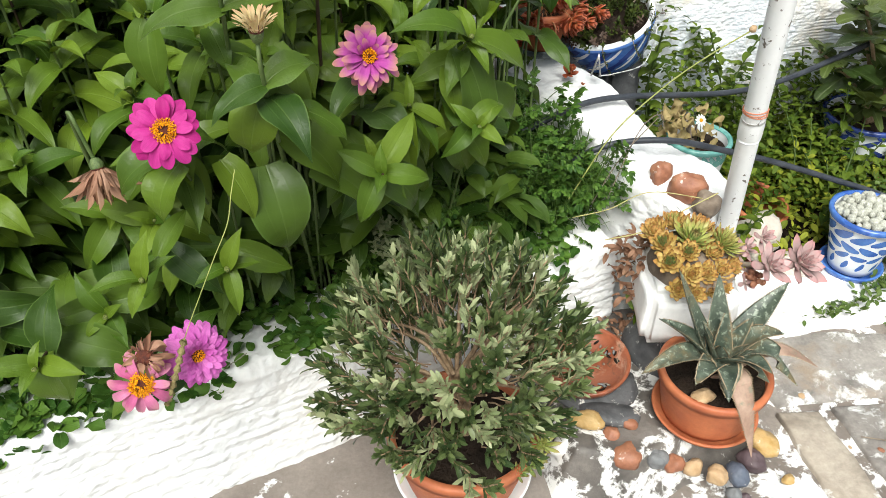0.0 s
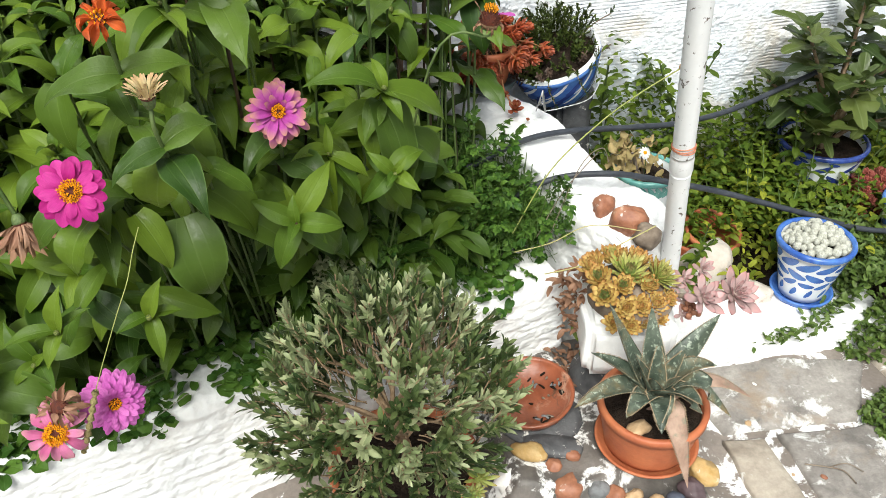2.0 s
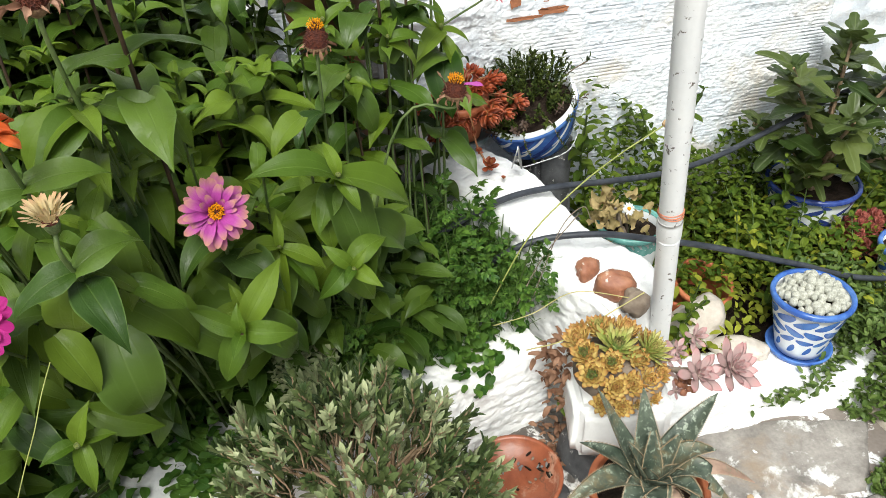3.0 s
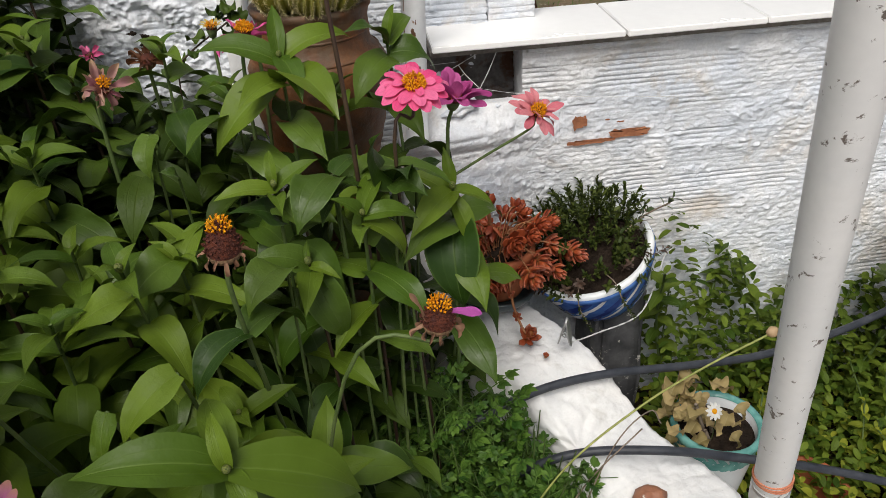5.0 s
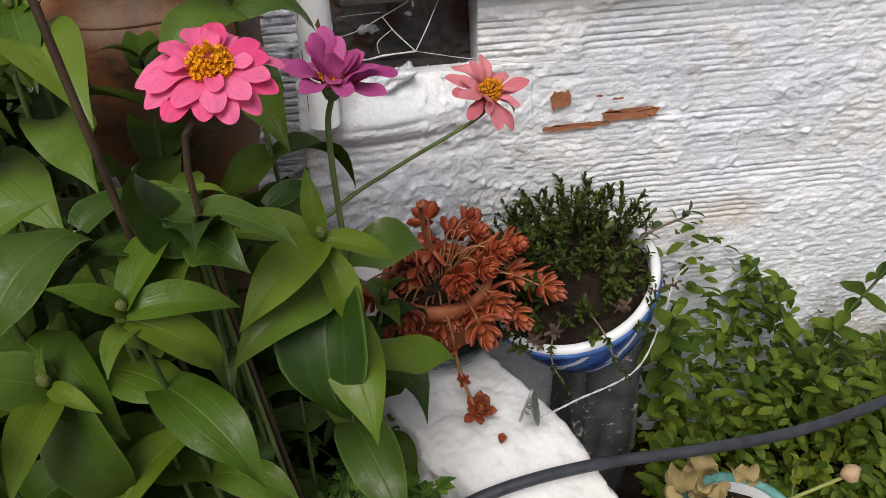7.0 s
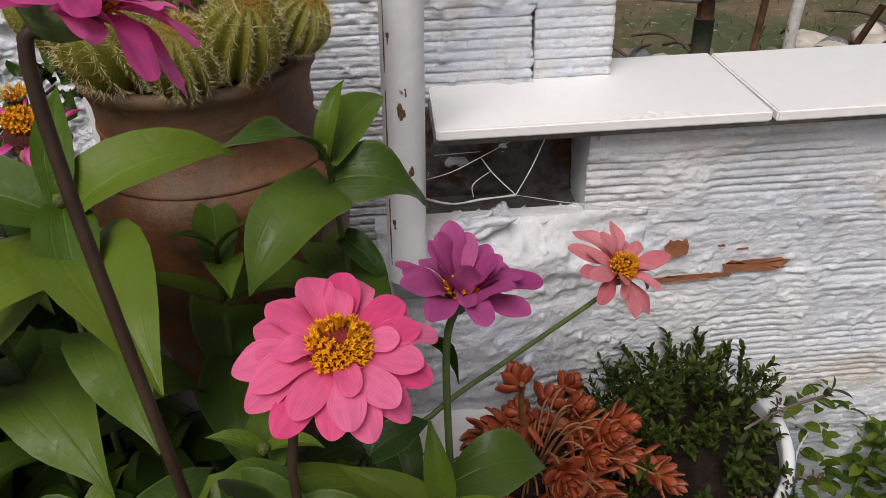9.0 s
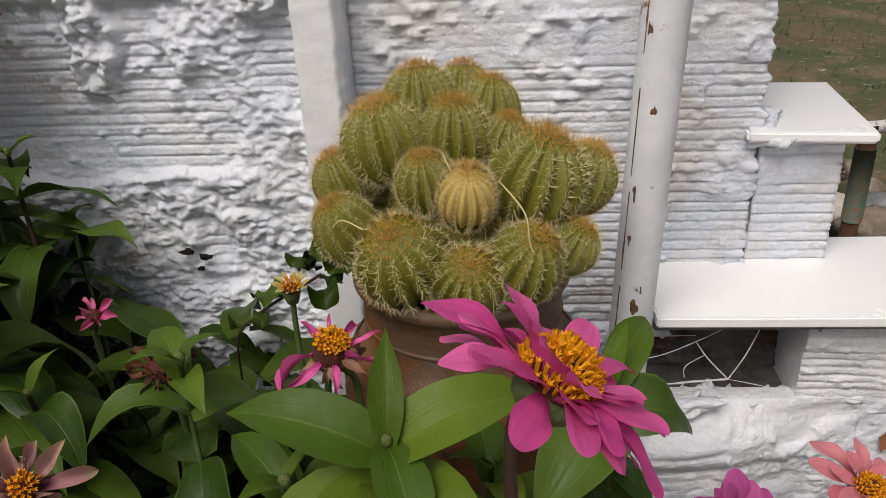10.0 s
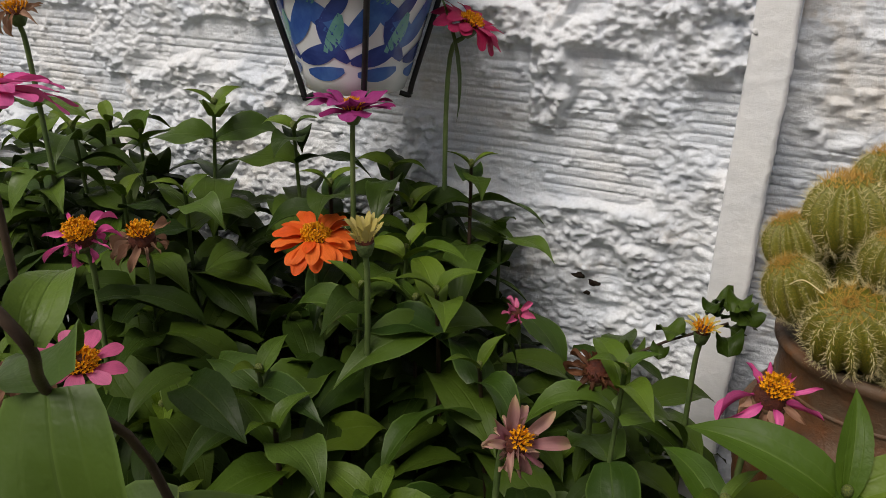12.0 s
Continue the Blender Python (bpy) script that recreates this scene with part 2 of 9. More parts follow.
def blade(name, dark, light, vein=(0.2, 0.3, 0.1), veins=True, rough=0.5, through_light=0.25, vary=0.25, edge=None, tip=None, spec=0.4, noise_scale=40.0, base=None, streak=0.0):
    """Leaf or petal: colour by its own chance and a fine mottle, pale veins along it, an edge, tip or base of another colour, light through it."""
    m, N, Lk, b = node_mat(name, rough, 0, spec)
    tc = N.new("ShaderNodeTexCoord")
    info = N.new("ShaderNodeObjectInfo")
    geo = N.new("ShaderNodeNewGeometry")
    add = N.new("ShaderNodeMath")
    add.operation = "ADD"
    Lk.new(info.outputs["Random"], add.inputs[0])
    Lk.new(geo.outputs["Random Per Island"], add.inputs[1])
    fr = N.new("ShaderNodeMath")
    fr.operation = "FRACT"
    Lk.new(add.outputs[0], fr.inputs[0])
    col = mix(N, Lk, fr.outputs[0], dark, light)
    n = noise_node(N, Lk, tc.outputs["Object"], noise_scale, 4)
    col = mix(N, Lk, vary, col, ramp(N, Lk, n, [(0.3, value(0.35)), (0.7, value(1.0))]), "MULTIPLY")
    sep = N.new("ShaderNodeSeparateXYZ")
    Lk.new(tc.outputs["UV"], sep.inputs[0])
    sub = N.new("ShaderNodeMath")
    sub.operation = "SUBTRACT"
    Lk.new(sep.outputs["Y"], sub.inputs[0])
    sub.inputs[1].default_value = 0.5
    ab = N.new("ShaderNodeMath")
    ab.operation = "ABSOLUTE"
    Lk.new(sub.outputs[0], ab.inputs[0])
    if veins:
        mask = ramp(N, Lk, ab.outputs[0], [(0.0, value(0.42)), (0.025, value(0.06)), (0.045, value(0.0)), (0.2, value(0.0)), (0.225, value(0.12)), (0.25, value(0.0))])
        col = mix(N, Lk, mask, col, vein)
    if streak:
        st = N.new("ShaderNodeVectorMath")
        st.operation = "MULTIPLY"
        st.inputs[1].default_value = (1.2, 16.0, 1.0)
        Lk.new(tc.outputs["UV"], st.inputs[0])
        sn = noise_node(N, Lk, st.outputs[0], 1.5, 3)
        col = mix(N, Lk, streak, col, ramp(N, Lk, sn, [(0.3, value(0.5)), (0.65, value(1.0))]), "MULTIPLY")
    if edge:
        col = mix(N, Lk, ramp(N, Lk, ab.outputs[0], [(0.455, value(0.0)), (0.5, value(0.9))]), col, edge)
    if tip:
        col = mix(N, Lk, ramp(N, Lk, sep.outputs["X"], [(0.6, value(0.0)), (1.0, value(0.9))]), col, tip)
    if base:
        col = mix(N, Lk, ramp(N, Lk, sep.outputs["X"], [(0.0, value(0.9)), (0.35, value(0.0))]), col, base)
    Lk.new(col, b.inputs["Base Color"])
    bn = N.new("ShaderNodeBump")
    bn.inputs["Strength"].default_value, bn.inputs["Distance"].default_value = 0.35, 0.002
    height = n
    if veins:
        bn.inputs["Strength"].default_value, bn.inputs["Distance"].default_value = 0.5, 0.004
        gloss = N.new("ShaderNodeMapRange")
        gloss.inputs["From Min"].default_value, gloss.inputs["From Max"].default_value = 0.35, 0.65
        gloss.inputs["To Min"].default_value, gloss.inputs["To Max"].default_value = rough - 0.14, rough + 0.16
        Lk.new(n, gloss.inputs["Value"])
        Lk.new(gloss.outputs[0], b.inputs["Roughness"])
        nerve = N.new("ShaderNodeMath")
        nerve.operation = "MULTIPLY_ADD"
        Lk.new(mask, nerve.inputs[0])
        nerve.inputs[1].default_value = -0.5
        Lk.new(n, nerve.inputs[2])
        height = nerve.outputs[0]
    Lk.new(height, bn.inputs["Height"])
    Lk.new(bn.outputs[0], b.inputs["Normal"])
    if through_light:
        tr = N.new("ShaderNodeBsdfTranslucent")
        Lk.new(mix(N, Lk, 0.5, col, light), tr.inputs["Color"])
        mx = N.new("ShaderNodeMixShader")
        mx.inputs[0].default_value = through_light
        Lk.new(b.outputs[0], mx.inputs[1])
        Lk.new(tr.outputs[0], mx.inputs[2])
        Lk.new(mx.outputs[0], N["Material Output"].inputs["Surface"])
    return m


M_LIME = surface("limewash", (0.74, 0.75, 0.76), (0.84, 0.83, 0.81), 5, 0.75, 90, 0.12, 0.5, 120, spot=(0.46, 0.44, 0.40), spot_scale=8, spot_range=(0.60, 0.80), distance=0.003)
M_LIME_WALL = surface("limewash_wall", (0.72, 0.77, 0.85), (0.87, 0.88, 0.90), 9, 0.55, 210, 0.24, 0.85, 170, spot=(0.46, 0.40, 0.33), spot_scale=13, spot_range=(0.60, 0.78), spots2=((0.66, 0.59, 0.51), 4.2, (0.54, 0.72)), distance=0.0035)
M_BRICK = surface("bare_brick", (0.30, 0.11, 0.05), (0.42, 0.17, 0.08), 60, 0.85, 300, 0.3, 0.6, 400)
M_TILE = surface("white_tile", (0.90, 0.90, 0.90), (0.93, 0.93, 0.92), 3, 0.25, 50, 0.05, 0.05, 30, spot=(0.70, 0.68, 0.64), spot_scale=9, spot_range=(0.70, 0.85))
M_GROUT = surface("grout", (0.18, 0.16, 0.14), (0.30, 0.28, 0.25), 60, 0.9)
M_CONCRETE = surface("patio_concrete", (0.155, 0.128, 0.110), (0.265, 0.228, 0.200), 4, 0.75, 120, 0.35, 0.4, 90, spot=(0.80, 0.80, 0.79), spot_scale=11, spot_range=(0.60, 0.645), spots2=((0.13, 0.12, 0.11), 3.0, (0.60, 0.75)), spread=(("X", 0.35, 0.80, 0.115), ("Y", 0.70, 0.45, 0.06), ("X", 1.30, 1.75, -0.16), ("Y", 0.40, 0.0, -0.08)))
M_SLAB = surface("flagstone", (0.20, 0.18, 0.165), (0.42, 0.385, 0.35), 11, 0.7, 120, 0.45, 0.9, 60, spot=(0.78, 0.77, 0.75), spot_scale=12, spot_range=(0.55, 0.63), vary=0.15, spots2=((0.30, 0.235, 0.175), 7.0, (0.52, 0.68)))
M_SLAB_TAN = surface("tan_flagstone", (0.30, 0.25, 0.20), (0.46, 0.40, 0.33), 14, 0.75, 100, 0.4, 0.6, 60, spot=(0.78, 0.77, 0.75), spot_scale=9, spot_range=(0.53, 0.60), vary=0.12)
M_FIELD = surface("dry_field", (0.13, 0.084, 0.046), (0.27, 0.19, 0.115), 1.2, 0.95, 25, 0.5, 0.8, 20, spot=(0.075, 0.088, 0.035), spot_scale=1.6, spot_range=(0.41, 0.56), spots2=((0.45, 0.40, 0.33), 16.0, (0.60, 0.68)), distance=0.03)
M_SOIL = surface("soil", (0.018, 0.013, 0.010), (0.050, 0.035, 0.026), 30, 0.95, 200, 0.5, 1.0, 120, distance=0.01, spec=0.08)
M_TERRA = surface("terracotta", (0.37, 0.100, 0.042), (0.50, 0.165, 0.068), 11, 0.6, 90, 0.25, 0.25, 80, spot=(0.56, 0.34, 0.24), spot_scale=9, spot_range=(0.64, 0.80), spots2=((0.22, 0.075, 0.04), 6.0, (0.60, 0.78)), vary=0.08)
M_CLAY = surface("old_clay", (0.055, 0.026, 0.012), (0.25, 0.088, 0.022), 12, 0.6, 110, 0.5, 0.7, 70, spot=(0.12, 0.085, 0.055), spot_scale=7, spot_range=(0.48, 0.64))
M_WHITE_GLAZE = surface("white_glaze", (0.74, 0.77, 0.80), (0.80, 0.82, 0.83), 8, 0.2, 40, 0.06, 0.08, 30, rough_vary=0.05)
M_BLUE_GLAZE = surface("blue_glaze", (0.035, 0.095, 0.36), (0.085, 0.20, 0.52), 30, 0.2, 60, 0.2, 0.08, 30, rough_vary=0.05)
M_NAVY_GLAZE = surface("navy_glaze", (0.02, 0.035, 0.18), (0.05, 0.09, 0.32), 30, 0.2, 60, 0.2, 0.08, 30, rough_vary=0.05)
M_TEAL_GLAZE = surface("teal_glaze", (0.08, 0.26, 0.24), (0.18, 0.42, 0.38), 30, 0.25, 60, 0.2, 0.08, 30, rough_vary=0.05)
M_PVC = surface("pipe_paint", (0.78, 0.79, 0.80), (0.84, 0.84, 0.84), 7, 0.4, 100, 0.06, 0.1, 60, spot=(0.14, 0.115, 0.10), spot_scale=60, spot_range=(0.61, 0.65))
M_IRON_WHITE = surface("painted_iron", (0.68, 0.70, 0.73), (0.80, 0.81, 0.82), 12, 0.45, 80, 0.12, 0.35, 60, spot=(0.26, 0.14, 0.075), spot_scale=30, spot_range=(0.655, 0.70))
M_RUST = surface("rust", (0.10, 0.05, 0.03), (0.24, 0.12, 0.06), 30, 0.85, 120, 0.4, 0.6, 90, metal=0.2)
M_IRON_BLACK = surface("black_iron", (0.012, 0.012, 0.014), (0.03, 0.03, 0.033), 40, 0.45, 100, 0.2, 0.2, 100, metal=0.4)
M_HOSE = surface("hose", (0.022, 0.026, 0.035), (0.045, 0.050, 0.062), 40, 0.5, 150, 0.2, 0.15, 150)
M_STONE = surface("pale_stone", (0.50, 0.44, 0.38), (0.66, 0.60, 0.54), 14, 0.85, 90, 0.3, 0.7, 60, spot=(0.34, 0.24, 0.18), spot_scale=20, spot_range=(0.58, 0.70))
M_OLDWOOD = surface("dry_wood", (0.16, 0.12, 0.09), (0.32, 0.26, 0.20), 20, 0.9, 90, 0.4, 0.8, 60)

M_LEAF = blade("zinnia_leaf", (0.018, 0.048, 0.004), (0.088, 0.146, 0.015), vein=(0.10, 0.155, 0.035), rough=0.47, through_light=0.08, spec=0.31, edge=(0.09, 0.15, 0.03))
# Young leaf green, also the lighter colour for leaves the sky lights
M_LEAF_YOUNG_LIT = blade("zinnia_young_lit_leaf", (0.042, 0.090, 0.006), (0.118, 0.180, 0.014), vein=(0.14, 0.21, 0.04), rough=0.48, through_light=0.12, spec=0.26)
# Leaf green darkened in colour for the shade at the bed's back and foot
M_LEAF_SHADED = blade("zinnia_shaded_leaf", (0.013, 0.030, 0.003), (0.052, 0.088, 0.009), vein=(0.055, 0.08, 0.012), rough=0.48, through_light=0.04, spec=0.16)
M_STEM = surface("zinnia_stem", (0.060, 0.105, 0.025), (0.115, 0.160, 0.045), 30, 0.6, 90, 0.2, 0.2, 90)
M_STEM_RED = surface("zinnia_dark_stem", (0.028, 0.012, 0.008), (0.058, 0.034, 0.016), 30, 0.6, 90, 0.2, 0.2, 90)


# ---- the ground: one sheet, patio in front of the wall, dry field behind it ----
def axis_steps(lo, hi, step, far):
    mid = np.arange(lo, hi + step / 2, step)
    out = np.array([hi + 0.3, hi + 1, hi + 3, hi + 8, hi + 25, hi + 80, hi + far])
    left = np.array([lo - far, lo - 80, lo - 25, lo - 8, lo - 3, lo - 1, lo - 0.3])
    return np.concatenate([left, mid, out])


gx, gy = axis_steps(-1.6, 2.4, 0.016, 600), axis_steps(-0.6, 1.9, 0.016, 600)
GX, GY = np.meshgrid(gx, gy, indexing="ij")
GZ = 0.006 * fbm(GX * 3, GY * 3, 0, 3, 5) + 0.0018 * fbm(GX * 40, GY * 40, 0, 2, 9)
GZ = np.where((np.abs(GX) > 4) | (np.abs(GY) > 4), -0.05 * np.clip((np.hypot(GX, GY) - 4) / 60, 0, 1), GZ)
ground_mesh = fast_grid("ground", np.stack([GX, GY, GZ], -1))
for mm in (M_CONCRETE, M_FIELD):
    ground_mesh.materials.append(mm)
centres = np.empty(len(ground_mesh.polygons) * 3)
ground_mesh.polygons.foreach_get("center", centres)
centres = centres.reshape(-1, 3)
ground_mesh.polygons.foreach_set("material_index", np.where(centres[:, 1] > 1.86, 1, 0).astype(np.int32))
ground = tagged(new("ground", ground_mesh), "grey concrete patio flecked with white paint, running out to a dry field", "ground", kind="structure")


def flagstone_mesh(name, outline, thick, seed):
    """An irregular slab with a softened rim."""
    n = len(outline)
    cx, cy = sum(p[0] for p in outline) / n, sum(p[1] for p in outline) / n
    ring = []
    for i in range(n):
        a, b = Vector(outline[i]), Vector(outline[(i + 1) % n])
        for k in range(6):
            p = a.lerp(b, k / 6)
            w = 0.010 * noise.noise(Vector((p.x * 14, p.y * 14, seed)))
            ring.append((p.x + w, p.y - w))
    verts, faces, m = [], [], len(ring)
    for inset, z in ((0.0, -0.02), (0.0, thick - 0.004), (0.05, thick), (0.5, thick + 0.001)):
        for x, y in ring:
            verts.append((x + (cx - x) * inset, y + (cy - y) * inset, z + 0.0012 * noise.noise(Vector((x * 30, y * 30, seed)))))
    faces = []
    for r in range(3):
        for k in range(m):
            k2 = (k + 1) % m
            faces.append((r * m + k, r * m + k2, (r + 1) * m + k2, (r + 1) * m + k))
    faces.append(tuple(3 * m + k for k in range(m)))
    return raw_mesh(name, verts, faces)


FLAGS = [
    (((0.905, 0.875), (1.20, 0.835), (1.32, 0.98), (1.16, 1.035), (0.885, 1.05)), M_SLAB),
    (((0.885, 0.62), (0.975, 0.60), (0.985, 0.835), (0.895, 0.855)), M_SLAB_TAN),
    (((1.01, 0.57), (1.29, 0.53), (1.36, 0.80), (1.21, 0.815), (1.015, 0.84)), M_SLAB),
    (((0.86, 0.22), (1.18, 0.20), (1.22, 0.50), (0.90, 0.54)), M_SLAB),
    (((1.30, 0.52), (1.62, 0.48), (1.66, 0.80), (1.38, 0.84)), M_SLAB),
    (((0.46, 0.36), (0.80, 0.26), (0.84, 0.56), (0.52, 0.62)), M_SLAB),
    (((1.34, 0.90), (1.66, 0.86), (1.70, 1.00), (1.34, 1.02)), M_SLAB_TAN),
]
for i, (outline, fm) in enumerate(FLAGS):
    part("flagstone", flagstone_mesh("flagstone", outline, 0.012, i * 3.1), fm, ground)


# ---- rough walls ----
def nodules(X, Z, cell, seed):
    """Round knobs of uneven size, one a cell: 0 between them, up to 1 on top."""
    cx, cz = np.floor(X / cell).astype(np.int64), np.floor(Z / cell).astype(np.int64)
    best = np.zeros_like(X)
    for i in (-1, 0, 1):
        for j in (-1, 0, 1):
            gx_, gz_ = cx + i, cz + j
            jx, jz, rr_ = lattice(gx_, gz_, 0, seed), lattice(gx_, gz_, 1, seed), lattice(gx_, gz_, 2, seed)
            d2 = ((gx_ + jx) * cell - X) ** 2 + ((gz_ + jz) * cell - Z) ** 2
            rad = cell * (0.25 + 0.60 * rr_ ** 1.5)
            best = np.maximum(best, np.sqrt(np.clip(1 - d2 / rad ** 2, 0, 1)) * rad / (0.85 * cell))
    return best


def brick_face(x0, x1, z0, z1, y, seed, step=0.0034, course=0.205, first=0.0, mortar=1.0, bands=(), rough=1.0, deep=0.0036, clod=1.0, bare=0.22, keep=0.0, rise=None, knob=0.0, flat=0.45, drip=1.0, pitch=0.0125):
    """A face looking to -y: grooved hollow bricks under limewash, smeared with lumps of mortar. Returns points (nx, nz, 3)."""
    X, Z = np.meshgrid(np.linspace(x0, x1, int((x1 - x0) / step) + 2), np.linspace(z0, z1, int((z1 - z0) / (rise or step)) + 2), indexing="ij")
    ph = (Z + 0.002 * fbm(X * 2, Z * 2, 0, 2, seed)) / pitch
    saw = np.abs((ph % 1) - 0.5) * 2
    groove = -deep * np.clip(1 - saw / 0.30, 0, 1) ** 0.6 * np.clip(0.80 + 0.60 * fbm(X * 8, Z * 13, 4, 3, seed + 9), 0.1, 1.1)
    flat_band = value_noise(0 * X, np.floor(ph / 5), np.floor(X / 0.31), seed + 7) > flat
    groove = np.where(flat_band, groove * 0.25, groove)
    big = fbm(X * 5.5, Z * 7.5, seed, 3, seed + 1) + 0.42 * fbm(X * 24, Z * 34, seed, 2, seed + 12)
    zc = (Z - first) / course
    joint = np.exp(-((zc - np.round(zc)) * course / 0.022) ** 2)
    xs = (X / 0.31 + 0.5 * (np.round(zc) % 2))
    joint = np.maximum(joint, np.exp(-((xs - np.round(xs)) * 0.31 / 0.024) ** 2))
    cover = big + 0.85 * joint - bare
    for bx0, bx1, amount in bands:
        cover = cover + amount * np.exp(-((X - (bx0 + bx1) / 2) / ((bx1 - bx0) / 1.5)) ** 2)
    mask = np.clip(cover * mortar * 2.2, 0, 1)
    clods = np.clip(fbm(X * 15, Z * 20, seed, 3, seed + 2) + 0.30, 0, 2)
    lumps = 0.0105 * clod * clods ** 1.3 + 0.0125 * np.abs(fbm(X * 62, Z * 70, 0, 2, seed + 3)) * (0.35 + clods) + 0.0095 * np.abs(fbm(X * 120, Z * 135, 0, 2, seed + 4)) - 0.012 * np.clip(fbm(X * 46, Z * 52, 7, 2, seed + 10) - 0.30, 0, 1) + 0.0030 * fbm(X * 220, Z * 230, 0, 1, seed + 6)
    drips = drip * 0.0030 * np.clip(fbm(X * 85, Z * 80, 3, 2, seed + 5) - 0.30, 0, 1) * 3 + 0.0050 * np.clip(fbm(X * 120, Z * 160, 9, 2, seed + 15) - 0.42, 0, 1)
    skin = 0.0008 * fbm(X * 34, Z * 80, 0, 3, seed + 8) + 0.0013 * np.abs(fbm(X * 125, Z * 150, 5, 2, seed + 17))
    if knob:
        warp_x, warp_z = X + 0.006 * fbm(X * 40, Z * 40, 1, 2, seed + 20), Z + 0.006 * fbm(X * 40, Z * 40, 6, 2, seed + 21)
        rough_zone = np.clip(0.35 + 1.1 * fbm(X * 9, Z * 11, 2, 2, seed + 22), 0, 1.2)
        lumps = 0.60 * lumps + knob * rough_zone * (0.0095 * nodules(warp_x, warp_z, 0.026, seed + 30) + 0.0060 * nodules(warp_x, warp_z, 0.012, seed + 40) + 0.0030 * nodules(X, Z, 0.0062, seed + 50))
    H = groove * (1 - mask * (1 - keep)) + mask * (0.0012 + rough * lumps) + drips + skin + 0.0012 * big
    return np.stack([X, y - H, Z], -1)


def wall_block(name, P, depth, label, material, parent_kind="structure"):
    """A wall from its rough face: thick, closed on all sides."""
    face = fast_grid(name, P)
    bm = bmesh.new()
    bm.from_mesh(face)
    nu, nv = P.shape[:2]
    bm.verts.ensure_lookup_table()
    back = float(P[..., 1].max()) + depth
    x0, x1, z0, z1 = P[0, 0, 0], P[-1, 0, 0], P[0, 0, 2], P[0, -1, 2]
    rim = [u * nv for u in range(nu)] + [(nu - 1) * nv + v for v in range(1, nv)] + [u * nv + nv - 1 for u in range(nu - 2, -1, -1)] + [v for v in range(nv - 2, 0, -1)]
    rim_v = [bm.verts[i] for i in rim]
    back_v = [bm.verts.new((v.co.x, back, v.co.z)) for v in rim_v]
    for k in range(len(rim_v)):
        k2 = (k + 1) % len(rim_v)
        f = bm.faces.new((rim_v[k], back_v[k], back_v[k2], rim_v[k2]))
        f.smooth = False
    bm.faces.new(back_v)
    bm.normal_update()
    ob = part(name, bm, material)
    return tagged(ob, label, "wall", kind=parent_kind)


wall_block("wall_back", brick_face(-0.95, 0.232, 0.75, 1.46, 1.775, 11, step=0.0026, rise=0.0016, bands=((0.06, 0.21, 0.55), (-0.22, -0.06, 0.35), (-0.62, -0.30, 0.15)), mortar=1.9, deep=0.0032, bare=0.0, clod=1.15, knob=1.7, drip=1.5, pitch=0.0108), 0.25,
           "tall limewashed wall of grooved hollow brick with lumpy mortar", M_LIME_WALL)
panel = brick_face(0.232, 0.625, 0.0, 1.46, 1.815, 23, step=0.0036, rise=0.0015, mortar=1.1, bands=((0.23, 0.29, 1.0), (0.58, 0.63, 0.7)), rough=0.6, bare=0.55, clod=0.5, keep=0.25, knob=1.0, flat=0.84, deep=0.0036, drip=1.6, pitch=0.0108)
panel[..., 0] += np.clip((panel[..., 0] - 0.600) / 0.025, 0, 1) * (0.006 * fbm(panel[..., 2] * 45, panel[..., 1] * 0, 3, 3, 24) + 0.004 * fbm(panel[..., 2] * 140, panel[..., 1] * 0, 3, 2, 25))
wall_block("wall_back_panel", panel, 0.20,
           "limewashed panel of grooved hollow brick behind the cactus", M_LIME_WALL)
# plain stretches that close the place beyond the view
wall_block("wall_back_end", brick_face(-2.6, -0.95, 0.0, 1.46, 1.775, 31, step=0.02), 0.25, "limewashed end of the tall brick wall", M_LIME_WALL)
wall_block("wall_back_foot", brick_face(-0.95, 0.232, 0.0, 0.75, 1.778, 37, step=0.02), 0.245, "limewashed foot of the tall brick wall behind the bed", M_LIME_WALL)
wall_block("wall_back_head", brick_face(-2.6, 0.625, 1.46, 2.3, 1.80, 41, step=0.02), 0.22, "limewashed head of the tall brick wall", M_LIME_WALL)

# the low wall under the tiled ledge, with a broken brick's hollow at its end
low = brick_face(0.668, 1.62, 0.0, 0.898, 1.735, 53, step=0.0034, rise=0.0017, first=0.685, mortar=1.0, bands=((1.06, 1.50, 0.75), (0.66, 0.80, 0.8)), rough=0.36, clod=0.4, deep=0.0036, bare=0.26, keep=0.30, knob=0.55, drip=0.8, pitch=0.0090)
wall_block("wall_low", low, 0.13, "low limewashed wall of grooved hollow brick under a tiled ledge", M_LIME_WALL)
wall_block("wall_low_end", brick_face(1.62, 3.6, 0.0, 0.898, 1.737, 59, step=0.015), 0.13, "end of the low limewashed brick wall", M_LIME_WALL)
foot = brick_face(0.452, 0.735, 0.0, 0.806, 1.7375, 61, step=0.0028, mortar=2.2, rough=0.45, clod=0.9, knob=1.2)
bulge = np.clip((0.735 - foot[..., 0]) / 0.20, 0, 1)
bulge = bulge * bulge * (3 - 2 * bulge)
foot[..., 1] -= bulge * (0.044 * np.clip((0.812 - foot[..., 2]) / 0.045, 0, 1) - 0.010 * np.clip((0.745 - foot[..., 2]) / 0.012, 0, 1))
wall_block("wall_low_foot", foot, 0.010, "lumpy mortar below the hollow brick", M_LIME_WALL)
